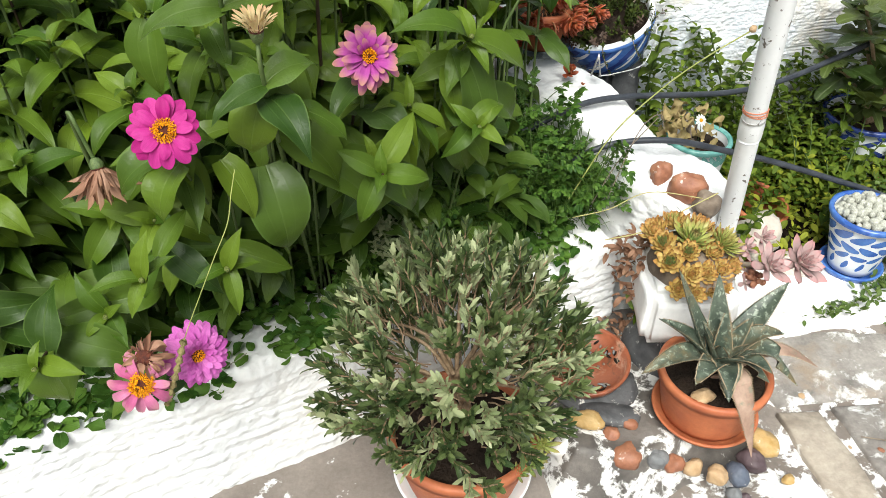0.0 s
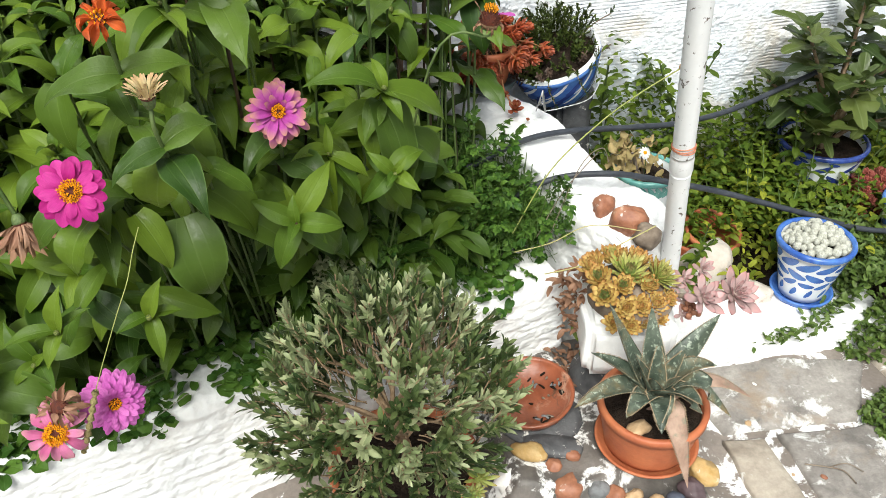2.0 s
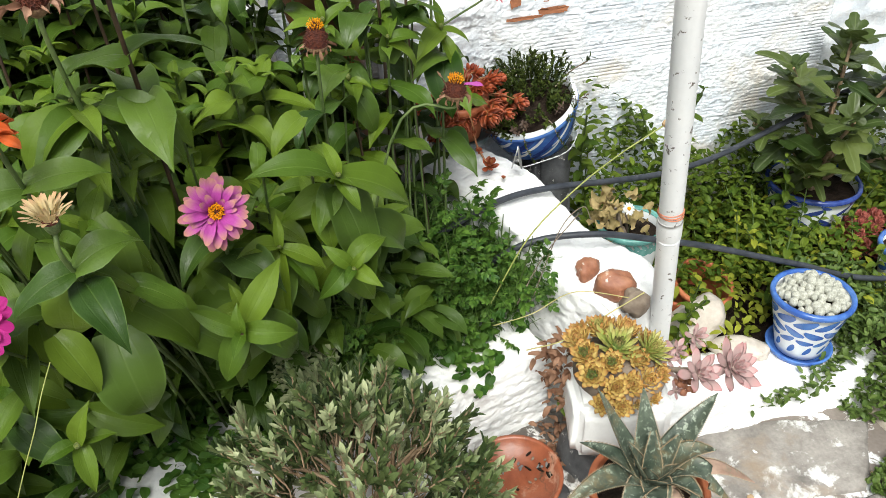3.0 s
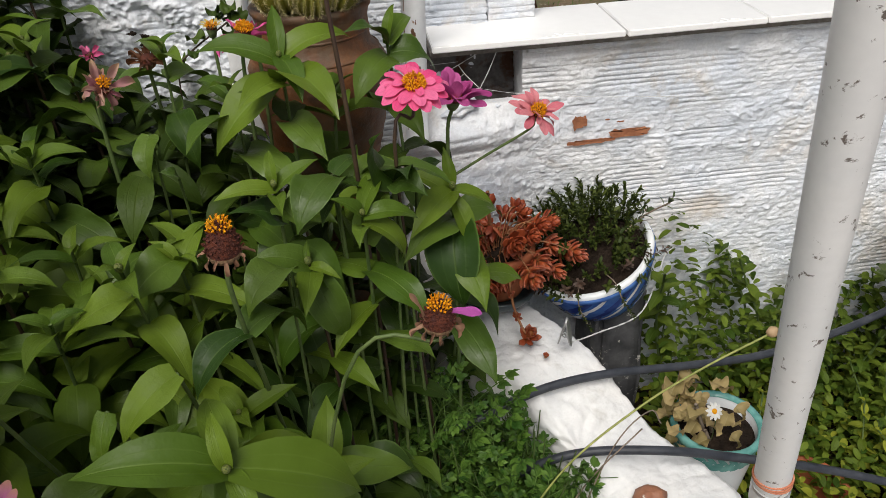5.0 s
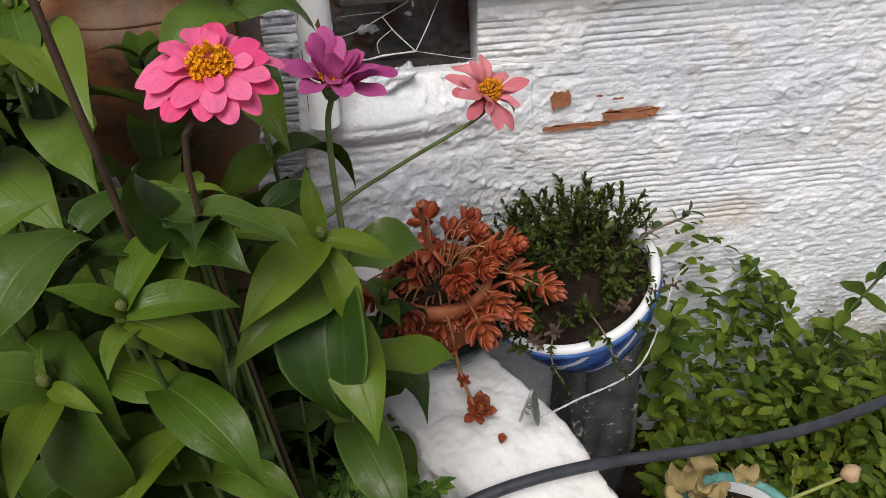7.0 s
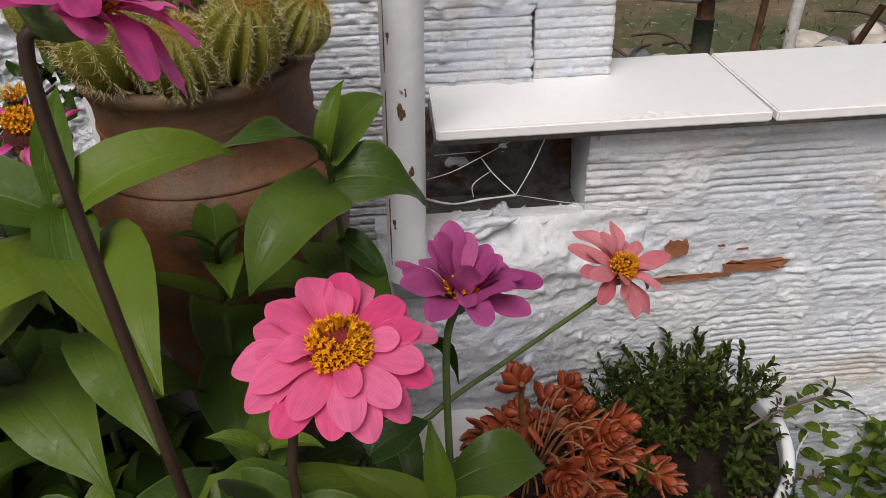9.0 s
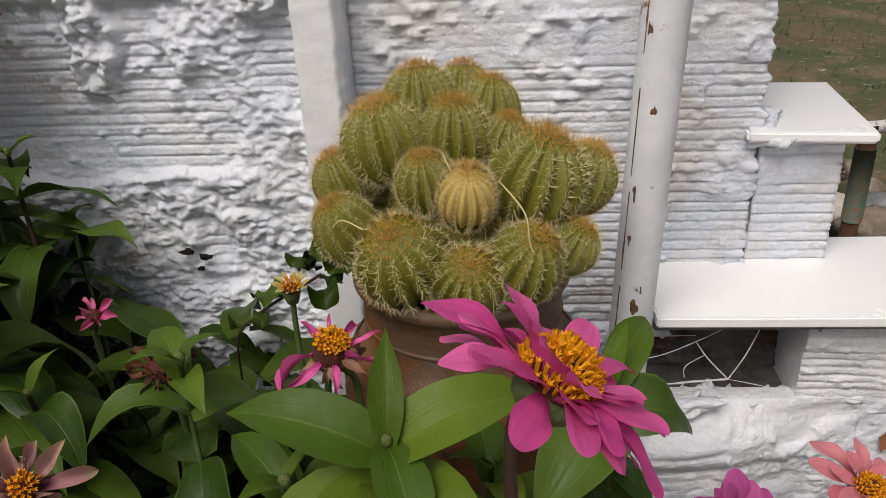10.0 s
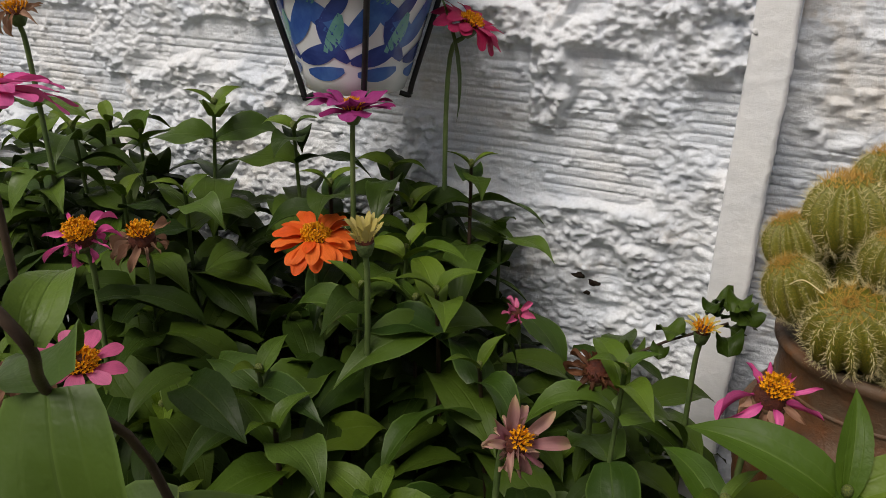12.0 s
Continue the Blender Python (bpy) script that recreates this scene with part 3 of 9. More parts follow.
# Grey and brown inside, darkened in colour for the shade of a deeper hollow
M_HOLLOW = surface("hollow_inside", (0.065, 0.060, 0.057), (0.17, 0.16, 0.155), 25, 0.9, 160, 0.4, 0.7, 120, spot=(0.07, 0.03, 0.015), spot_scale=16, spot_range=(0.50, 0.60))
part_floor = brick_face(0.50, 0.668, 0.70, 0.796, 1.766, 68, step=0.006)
wall_block("wall_hollow_floor", part_floor, 0.034, "floor of the broken hollow brick, its shade in the colour", M_HOLLOW)
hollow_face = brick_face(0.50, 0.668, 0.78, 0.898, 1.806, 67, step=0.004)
wall_block("wall_hollow", hollow_face, 0.03, "bare inside of a broken hollow brick, coloured darker for its shade", M_HOLLOW)

# step of masonry beside the tall wall, with its own tile
wall_block("wall_step", brick_face(0.6265, 0.708, 0.915, 1.048, 1.819, 71, step=0.0034, rise=0.0016, mortar=0.9, rough=0.5, bare=0.3, clod=0.4, knob=0.7, pitch=0.0105), 0.14, "short limewashed pier of brick", M_LIME_WALL)


def tile_mesh(name, sx, sy, sz, bevel=0.0025):
    bm = bmesh.new()
    bmesh.ops.create_cube(bm, size=1.0, matrix=Matrix.Diagonal((sx, sy, sz, 1)))
    bmesh.ops.bevel(bm, geom=bm.edges[:], offset=bevel, segments=2, affect="EDGES")
    return bm


ledge = thing("tile_ledge", (0, 0, 0.9), "white glazed tiles with dark joints capping the low wall", "ledge", kind="structure")
bed = tile_mesh("mortar_bed", 3.08, 0.150, 0.010, 0.002)
part("mortar_bed", bed, M_GROUT, ledge, "dark dirty mortar", pose(2.055, 1.789, 0.003))
tx = 0.515
tile_rng = random.Random(12)
for width in (0.318, 0.238, 0.31, 0.31, 0.31, 0.31, 0.31, 0.31, 0.31):
    part("tile", tile_mesh("tile", width - 0.003, 0.170, 0.011, 0.0016), M_TILE, ledge, "", pose(tx + width / 2, 1.786 + tile_rng.uniform(-0.002, 0.002), 0.0145, tile_rng.uniform(-0.3, 0.3), tile_rng.uniform(-0.12, 0.12), tile_rng.uniform(-0.3, 0.3)))
    tx += width
part("tile", tile_mesh("tile", 0.118, 0.185, 0.012, 0.003), M_TILE, ledge, "tile capping the pier", pose(0.676, 1.886, 0.160, 0, 0, -6))

# crumbling mortar under the lip of the tiles
fringe = tube("mortar_fringe", [(0.675 + 0.0045 * k, 1.7275 + 0.003 * noise.noise(Vector((k * 0.31, 0, 0))), 0.8925 + 0.0022 * noise.noise(Vector((k * 0.23, 5, 0)))) for k in range(210)], [0.0042 + 0.0044 * abs(noise.noise(Vector((k * 0.47, 2, 1)))) + 0.004 * abs(noise.noise(Vector((k * 0.13, 8, 1)))) for k in range(210)], 9)
tagged(part("mortar_fringe", fringe, M_LIME_WALL), "crumbling whitewashed mortar under the tiles", "mortar", kind="structure")

# crumbs of mortar round the broken hollow brick
crumbs = thing("mortar_crumbs", (0, 0, 0), "crumbled whitewashed mortar round the broken brick", "mortar", kind="structure")
crumb_rng = random.Random(77)
for k in range(34):
    heap = max(0.0, 1 - abs(k - 15) / 9)
    at = (0.505 + 0.0048 * k + crumb_rng.uniform(-0.004, 0.004), 1.741 + crumb_rng.uniform(-0.006, 0.014), 0.798 + crumb_rng.uniform(-0.003, 0.003) + 0.009 * heap * crumb_rng.random())
    s = crumb_rng.uniform(0.003, 0.0065)
    part("crumb", rock_mesh("crumb", s * 1.4, s, s * 0.8, 200 + k, 1.1, 18, 12, flat=1.0), M_LIME_WALL, crumbs, "", pose(*at, crumb_rng.uniform(-40, 40), crumb_rng.uniform(-40, 40), crumb_rng.uniform(0, 360)))
for k, (x, y, z, s) in enumerate(((0.631, 1.822, 1.056, 0.014), (0.640, 1.812, 1.053, 0.011), (0.628, 1.850, 1.062, 0.013), (0.634, 1.838, 1.070, 0.009), (0.652, 1.812, 1.050, 0.008))):
    part("crumb", rock_mesh("crumb", s * 1.3, s * 1.6, s * 0.8, 260 + k, 0.9, 20, 14, flat=1.0), M_LIME_WALL, crumbs, "lump of plaster on the pier's tile", pose(x, y, z, 0, 0, 40 * k))

# bare brick showing where the limewash has flaked
flakes = thing("bare_brick_patch", (0, 0, 0), "red brick showing through flaked limewash", "patch", kind="structure")
for cx, cz, w, h, sd in ((0.860, 0.729, 0.036, 0.0080, 1), (0.784, 0.718, 0.037, 0.0042, 2), (0.769, 0.757, 0.013, 0.011, 3), (0.822, 0.719, 0.013, 0.003, 4), (0.818, 0.757, 0.004, 0.0015, 5), (0.842, 0.751, 0.007, 0.0014, 6)):
    ring = [(0, 0, 0)] + [(w * math.copysign(abs(math.cos(a)) ** 0.6, math.cos(a)) * (1 + 0.25 * noise.noise(Vector((sd, 3 * math.cos(a), 3 * math.sin(a))))), 0.0012 * (noise.noise(Vector((a * 3, sd, 0))) - 0.5),
                           h * math.copysign(abs(math.sin(a)) ** 0.5, math.sin(a)) * (1 + 0.8 * noise.noise(Vector((sd + 5, 4 * math.cos(a), 4 * math.sin(a)))))) for a in (2 * math.pi * k / 28 for k in range(28))]
    part("brick_flake", raw_mesh("brick_flake", ring, [(0, 1 + (k + 1) % 28, 1 + k) for k in range(28)]), M_BRICK, flakes, "", pose(cx, 1.7265, cz))

# ---- the raised bed: front wall, side wall, soil ----


def plaster_wall(name, spine, width, top, label, seed, lumps=0.008, foot=-0.05, n_along=260, batter=0.03):
    """A plastered wall along a plan line: spine(u) -> (x, y), width(u), top(u); rounded head, rough skin."""
    us = np.linspace(0, 1, n_along)
    P = []
    section = [(0.5, 0.0), (0.5, 0.35), (0.5, 0.65), (0.5, 0.88), (0.488, 0.972), (0.43, 1.0), (0.2, 1.006), (0.0, 1.007), (-0.2, 1.006), (-0.43, 1.0), (-0.488, 0.972), (-0.5, 0.88), (-0.5, 0.5), (-0.5, 0.0)]
    fine = []
    for i in range(len(section) - 1):
        a, b = section[i], section[i + 1]
        steps = 34 if abs(a[1] - b[1]) > 0.2 else 9
        for k in range(steps):
            fine.append((a[0] + (b[0] - a[0]) * k / steps, a[1] + (b[1] - a[1]) * k / steps))
    fine.append(section[-1])
    for u in us:
        p, q = np.array(spine(min(u + 0.002, 1))), np.array(spine(max(u - 0.002, 0)))
        d = (p - q) / np.linalg.norm(p - q)
        nrm = np.array((d[1], -d[0]))
        c, w, t = np.array(spine(u)), width(u), top(u)
        row = []
        for s, h in fine:
            off = s * w + (batter * (1 - h) * (1 if s > 0 else -1) if abs(s) > 0.3 else 0)
            x, y = c + nrm * off
            row.append((x, y, foot + h * (t - foot)))
        P.append(row)
    P = np.array(P)
    dx = np.gradient(P, axis=0)
    dv = np.gradient(P, axis=1)
    N = np.cross(dx, dv)
    N /= np.linalg.norm(N, axis=2, keepdims=True) + 1e-9
    x, y, z = P[..., 0], P[..., 1], P[..., 2]
    D = lumps * fbm(x * 9 + seed, y * 9, z * 9, 3, seed) + 0.0062 * np.abs(fbm(x * 30, y * 30, z * 46, 3, seed + 2)) + 0.0040 * fbm(x * 7, y * 7, z * 75, 2, seed + 9) + 0.0010 * np.abs(fbm(x * 85, y * 85, z * 130, 2, seed + 6)) + 0.0014 * fbm(x * 170, y * 170, z * 200, 2, seed + 4)
    P = P + N * D[..., None]
    me = fast_grid(name, P)
    bm = bmesh.new()
    bm.from_mesh(me)
    bm.verts.ensure_lookup_table()
    nv = P.shape[1]
    for r in (0, P.shape[0] - 1):
        bm.faces.new([bm.verts[r * nv + k] for k in range(nv)])
    bmesh.ops.recalc_face_normals(bm, faces=bm.faces[:])
    ob = part(name, bm, M_LIME)
    return tagged(ob, label, "wall", kind="structure")


plaster_wall("wall_bed_front", lambda u: (-1.9 + 2.52 * u, 1.005 + 0.22 * (-1.9 + 2.52 * u) + 0.075 + 0.006 * math.sin(9 * u)), lambda u: 0.15, lambda u: 0.262 + 0.006 * math.sin(13 * u),
             "low whitewashed wall along the front of the flower bed", 3, 0.007, n_along=840)


crack = tube("wall_crack", [Vector((-0.121 - 0.087 * k / 24 + 0.003 * noise.noise(Vector((k * 0.6, 0, 0))), 0.975 - 0.016 * k / 24, 0.300 - 0.046 * k / 24 + 0.004 * noise.noise(Vector((k * 0.5, 3, 0))))) for k in range(25)], [0.0008 + 0.0007 * abs(noise.noise(Vector((k * 0.8, 1, 1)))) for k in range(25)], 5)
tagged(part("wall_crack", crack, M_GROUT), "thin dark crack in the whitewashed bed wall", "crack", kind="structure")


def side_spine(u):
    y = 1.135 + 0.60 * u
    return 0.735 - 0.565 * (y - 1.295) + 0.012 * math.sin(6 * u), y


plaster_wall("wall_bed_side", side_spine, lambda u: 0.165 - 0.01 * u + 0.012 * math.sin(11 * u), lambda u: 0.335 + 0.235 * u + 0.012 * math.sin(14 * u + 1),
             "sloping whitewashed wall along the side of the flower bed", 8, 0.014, n_along=300)


def kerb_spine(u):
    return 0.80 + 0.62 * u, 1.135 - 0.03 * u + 0.02 * math.sin(3 * u)


plaster_wall("kerb_bed_right", kerb_spine, lambda u: 0.13, lambda u: 0.095 - 0.02 * u, "low whitewashed kerb before the herb bed", 15, 0.010, n_along=160, foot=-0.03)


def soil_sheet(name, x0, x1, y0, y1, height, label, seed, inside):
    X, Y = np.meshgrid(np.linspace(x0, x1, 90), np.linspace(y0, y1, 70), indexing="ij")
    Z = height(X, Y) + 0.018 * fbm(X * 9, Y * 9, 0, 3, seed) + 0.005 * fbm(X * 50, Y * 50, 0, 2, seed + 1)
    Y2, X2 = inside(X, Y)
    return tagged(part(name, fast_grid(name, np.stack([X2, Y2, Z], -1)), M_SOIL), label, "soil", kind="structure")


soil_sheet("soil_bed", 0, 1, 0, 1, lambda X, Y: 0.20 + 0.10 * Y, "dark soil of the raised flower bed", 4,
           lambda X, Y: (np.clip(1.08 + 0.22 * (-1.9 + 2.55 * X), 0, 9) * (1 - Y) + 1.765 * Y, -1.9 + (2.55 - 0.25 * Y) * X))
soil_sheet("soil_herbs", 0, 1, 0, 1, lambda X, Y: 0.05 + 0.05 * Y + 0 * X, "dark soil of the herb bed", 6,
           lambda X, Y: (1.13 + 0.61 * Y, (0.80 - 0.30 * Y) * (1 - X) + 3.2 * X))


# ---- zinnias ----
rng = random.Random(7)
LEAVES = [leaf_mesh("zinnia_leaf", M_LEAF, L=0.092 + 0.004 * (k % 3), W=0.037 + 0.004 * (k % 3), lift=22 + 5 * (k % 4), droop=70 + 12 * (k % 5), fold=0.34 - 0.09 * (k % 3), wave=0.26 + 0.10 * (k % 3),
                    peak=0.30, tip=1.28, base=0.58, nu=12, nv=7, phase=k * 1.3, twist=0.25 * ((k % 3) - 1)) for k in range(9)]
YOUNG = [leaf_mesh("zinnia_young_lit_leaf", M_LEAF_YOUNG_LIT, L=0.088, W=0.033 + 0.002 * (k % 2), lift=30 + 6 * (k % 3), droop=55 + 14 * (k % 4), fold=0.45 - 0.06 * (k % 3), wave=0.14,
                   peak=0.38, tip=1.2, base=0.45, nu=9, nv=7, phase=k * 2.1, twist=0.2 * ((k % 3) - 1)) for k in range(6)]

# Shaded copies of the leaf, the shade held in their colour
SHADE_LEAVES = []
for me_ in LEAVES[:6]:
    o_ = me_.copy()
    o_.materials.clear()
    o_.materials.append(M_LEAF_SHADED)
    SHADE_LEAVES.append(o_)


# Lit copies: a lighter leaf colour in place of skylight on upper leaves
LIT_LEAVES = []
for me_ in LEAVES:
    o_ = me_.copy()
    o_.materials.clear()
    o_.materials.append(M_LEAF_YOUNG_LIT)
    LIT_LEAVES.append(o_)


# old picks the leaf copies that carry shade in their colour
def add_leaf(owner, p, azimuth, size, young=False, tilt=0.0, along=None, old=False):
    me = rng.choice(YOUNG if young else (SHADE_LEAVES if old else LEAVES))
    base = Matrix.Translation(p)
    if along is not None:
        base = base @ Vector((0, 0, 1)).rotation_difference(Vector(along)).to_matrix().to_4x4()
    m = base @ Matrix.Rotation(azimuth, 4, "Z") @ Matrix.Rotation(-tilt, 4, "Y") @ Matrix.Rotation(rng.uniform(-0.25, 0.25), 4, "X") @ Matrix.Scale(size, 4)
    return part("leaf", me, None, owner, "", m)


def along_path(path, s):
    """Point and direction at the length s back from the path's end."""
    for i in range(len(path) - 1, 0, -1):
        d = (path[i] - path[i - 1]).length
        if s <= d or i == 1:
            u = s / max(d, 1e-6)
            return path[i].lerp(path[i - 1], min(u, 1)), (path[i] - path[i - 1]).normalized()
        s -= d


BUD = lathe("bud", [(0.0005, -0.006), (0.003, -0.005), (0.0055, 0.0), (0.006, 0.004), (0.0045, 0.008), (0.002, 0.0095), (0.0004, 0.0098)], 14)
M_BUD = surface("zinnia_bud", (0.06, 0.10, 0.02), (0.22, 0.24, 0.05), 500, 0.6, 600, 0.6, 0.6, 500)
BUD.materials.append(M_BUD)


def soil_z(y):
    return 0.20 + 0.10 * max(0.0, min(1.0, (y - 1.08) / 0.68))


def stem_base(x, y):
    """Where the stem of a plant whose top is at x, y leaves the soil."""
    front = 1.08 + 0.22 * x + 0.07
    bx = x + rng.uniform(-0.04, 0.04)
    by = max(y + rng.uniform(-0.03, 0.05), front + rng.uniform(0.0, 0.12))
    bx = min(bx, 0.66 - 0.54 * (by - 1.303) - 0.09)
    by = min(by, 1.70)
    return Vector((bx, by, soil_z(by) - 0.02))


stem_paths = {}


def zinnia_plant(top, size=1.0, nodes=7, bud=True, spin=None, step=0.058, light=2, skip=0):
    top = Vector(top)
    base = stem_base(top.x, top.y)
    lean = top - base
    path = curve_points(base, top, Vector((-lean.x * 0.2, -lean.y * 0.25, 0.06 + 0.2 * math.hypot(lean.x, lean.y))), 10)
    ob = thing("zinnia_plant", base, rng.choice(("leafy green zinnia with broad pointed leaves in the bed", "green zinnia plant with paired leaves and a young tip")), "flower plant", "zinnias in the bed")
    local = [p - base for p in path]
    stem_paths[ob.name] = local
    part("stem", tube("stem", local, [0.0032 - 0.0012 * k / 9 for k in range(10)], 6), M_STEM_RED if rng.random() < 0.35 else M_STEM, ob)
    a = rng.uniform(0, math.pi) if spin is None else spin
    s, length = 0.004, sum((local[i + 1] - local[i]).length for i in range(9))
    for k in range(nodes):
        if s > length * 0.8:
            break
        p, d = along_path(local, s)
        # young also stands for the brighter light on front plants
        if k == 0:
            size_k, tilt, young = 0.42, 0.55, True
        elif k == 1:
            size_k, tilt, young = 0.72, 0.22, top.y < 1.28 or light > 2 or rng.random() < 0.3
        elif k == 2:
            size_k, tilt, young = 0.95, 0.05, (light > 2 and rng.random() < 0.45) or rng.random() < (0.5 if top.y < 1.28 else 0.08)
        else:
            size_k, tilt, young = rng.uniform(0.92, 1.14), rng.uniform(-0.35, 0.05), top.y < 1.28 and rng.random() < 0.32 - 0.05 * k
        up = d.lerp(Vector((0, 0, 1)), 0.35).normalized()
        for side in (0, math.pi) if k >= skip else ():
            # low and rear leaves take the shaded colour
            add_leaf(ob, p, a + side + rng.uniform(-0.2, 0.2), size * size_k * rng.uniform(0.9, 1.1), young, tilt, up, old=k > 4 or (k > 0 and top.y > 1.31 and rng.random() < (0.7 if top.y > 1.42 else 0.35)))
        a += math.pi / 2 + rng.uniform(-0.25, 0.25)
        s += (0.012, 0.026, 0.045)[k] if k < 3 else step * rng.uniform(0.85, 1.2)
    # light coloured in towards the front: shaded leaves turn plain, upper ones lit
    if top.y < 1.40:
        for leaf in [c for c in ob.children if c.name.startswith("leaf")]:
            if leaf.data in SHADE_LEAVES:
                leaf.data = LEAVES[SHADE_LEAVES.index(leaf.data)]
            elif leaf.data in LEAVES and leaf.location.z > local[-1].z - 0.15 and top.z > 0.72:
                leaf.data = LIT_LEAVES[LEAVES.index(leaf.data)]
    if bud:
        part("bud", BUD, None, ob, "small green bud", aim(local[-1], local[-1] - local[-2], 0, rng.uniform(0.45, 0.75)))
    return ob


def petal_mat(name, c1, c2, tip=None, base=None):
    return blade(name, c1, c2, vein=tuple(min(1, v * 1.15) for v in c2), veins=False, rough=0.6, through_light=0.22, vary=0.15, tip=tip, base=base, noise_scale=120.0, spec=0.2, streak=0.5)


P_MAGENTA = petal_mat("petal_magenta", (0.42, 0.014, 0.19), (0.58, 0.042, 0.30), base=(0.30, 0.01, 0.08))
P_LILAC = petal_mat("petal_lilac", (0.52, 0.10, 0.42), (0.68, 0.20, 0.55))
P_PINK = petal_mat("petal_pink", (0.66, 0.10, 0.26), (0.80, 0.24, 0.42), base=(0.45, 0.02, 0.10))
P_DUSTY = petal_mat("petal_dusty_pink", (0.50, 0.10, 0.25), (0.66, 0.24, 0.40), base=(0.40, 0.03, 0.12), tip=(0.48, 0.24, 0.26))
P_WILTED = petal_mat("petal_wilted", (0.34, 0.10, 0.17), (0.56, 0.34, 0.28), base=(0.20, 0.03, 0.06), tip=(0.46, 0.34, 0.18))
P_HOT = petal_mat("petal_hot_pink", (0.84, 0.080, 0.25), (0.93, 0.21, 0.41), base=(0.60, 0.03, 0.08))
P_FADED = petal_mat("petal_faded_purple", (0.40, 0.05, 0.31), (0.54, 0.12, 0.42), tip=(0.46, 0.25, 0.13), base=(0.22, 0.01, 0.12))
P_VIOLET = petal_mat("petal_violet", (0.46, 0.08, 0.48), (0.58, 0.16, 0.58))
P_ROSE = petal_mat("petal_rose_violet", (0.68, 0.075, 0.31), (0.84, 0.16, 0.43), base=(0.46, 0.02, 0.20))
P_PLUM = petal_mat("petal_plum", (0.40, 0.050, 0.22), (0.58, 0.125, 0.35), base=(0.24, 0.005, 0.05))
P_WINE = petal_mat("petal_wine", (0.26, 0.018, 0.12), (0.42, 0.06, 0.26), base=(0.16, 0.005, 0.04))
P_DEAD = petal_mat("petal_dead", (0.07, 0.028, 0.014), (0.20, 0.085, 0.04))
P_SALMON = petal_mat("petal_salmon", (0.64, 0.15, 0.20), (0.78, 0.29, 0.32), base=(0.36, 0.03, 0.06))
P_ORANGE = petal_mat("petal_orange", (0.80, 0.10, 0.012), (0.90, 0.19, 0.03))
P_RUSTY = petal_mat("petal_rusty_orange", (0.55, 0.09, 0.02), (0.72, 0.16, 0.04), tip=(0.35, 0.12, 0.05))
P_RED = petal_mat("petal_red", (0.34, 0.012, 0.06), (0.50, 0.035, 0.13))
P_CREAM = petal_mat("petal_cream", (0.55, 0.42, 0.20), (0.72, 0.60, 0.36), tip=(0.50, 0.28, 0.16))
P_YELLOW = petal_mat("petal_pale_yellow", (0.50, 0.42, 0.12), (0.62, 0.52, 0.20))
P_DRY = petal_mat("petal_dry", (0.20, 0.10, 0.06), (0.38, 0.22, 0.14))
P_DRYPINK = petal_mat("petal_dry_pink", (0.32, 0.16, 0.10), (0.48, 0.29, 0.20), tip=(0.26, 0.15, 0.08))
M_DISC = surface("disc_brown", (0.060, 0.011, 0.006), (0.14, 0.030, 0.010), 200, 0.8, 500, 0.5, 1.0, 500, distance=0.002)
M_DISC_RED = surface("disc_red", (0.20, 0.012, 0.010), (0.34, 0.03, 0.015), 200, 0.8, 500, 0.5, 1.0, 500, distance=0.002)
M_FLORET = blade("floret_yellow", (0.66, 0.20, 0.004), (0.92, 0.46, 0.012), veins=False, rough=0.6, through_light=0.1, vary=0.3, spec=0.2, noise_scale=200.0)
M_CALYX = surface("calyx", (0.07, 0.12, 0.035), (0.14, 0.19, 0.06), 150, 0.6, 300, 0.5, 0.6, 200)
M_CALYX_DRY = surface("calyx_dry", (0.14, 0.08, 0.04), (0.26, 0.16, 0.08), 150, 0.8, 300, 0.5, 0.6, 200)

PETAL_CACHE = {}
HEADS = []


def petal_mesh(material, L, W, droop, kind):
    key = (material.name, round(L, 4), round(W, 4), droop, kind)
    if key not in PETAL_CACHE:
        PETAL_CACHE[key] = [leaf_mesh("petal", material, L=L * (1 + 0.08 * k), W=W, lift=droop * 0.35 + 5 * k, droop=droop + 12 * k, fold=(0.12, -0.22, 0.25)[k], wave=(0.15, 0.25, 0.30)[k], peak=0.62, tip=0.5, base=0.34,
                                      nu=14, nv=7, phase=k * 2.0, bunch=1.9) if kind == "round" else
                            leaf_mesh("petal", material, L=L * (1 + 0.1 * k), W=W * 0.8, lift=droop * 0.4 - 6 * k, droop=droop + 25 * k, fold=1.3, wave=0.9, peak=0.6, tip=0.8, base=0.4, nu=11, nv=5, phase=k * 1.7, twist=1.3 * (k - 1))
                            for k in range(3)]
    return PETAL_CACHE[key]


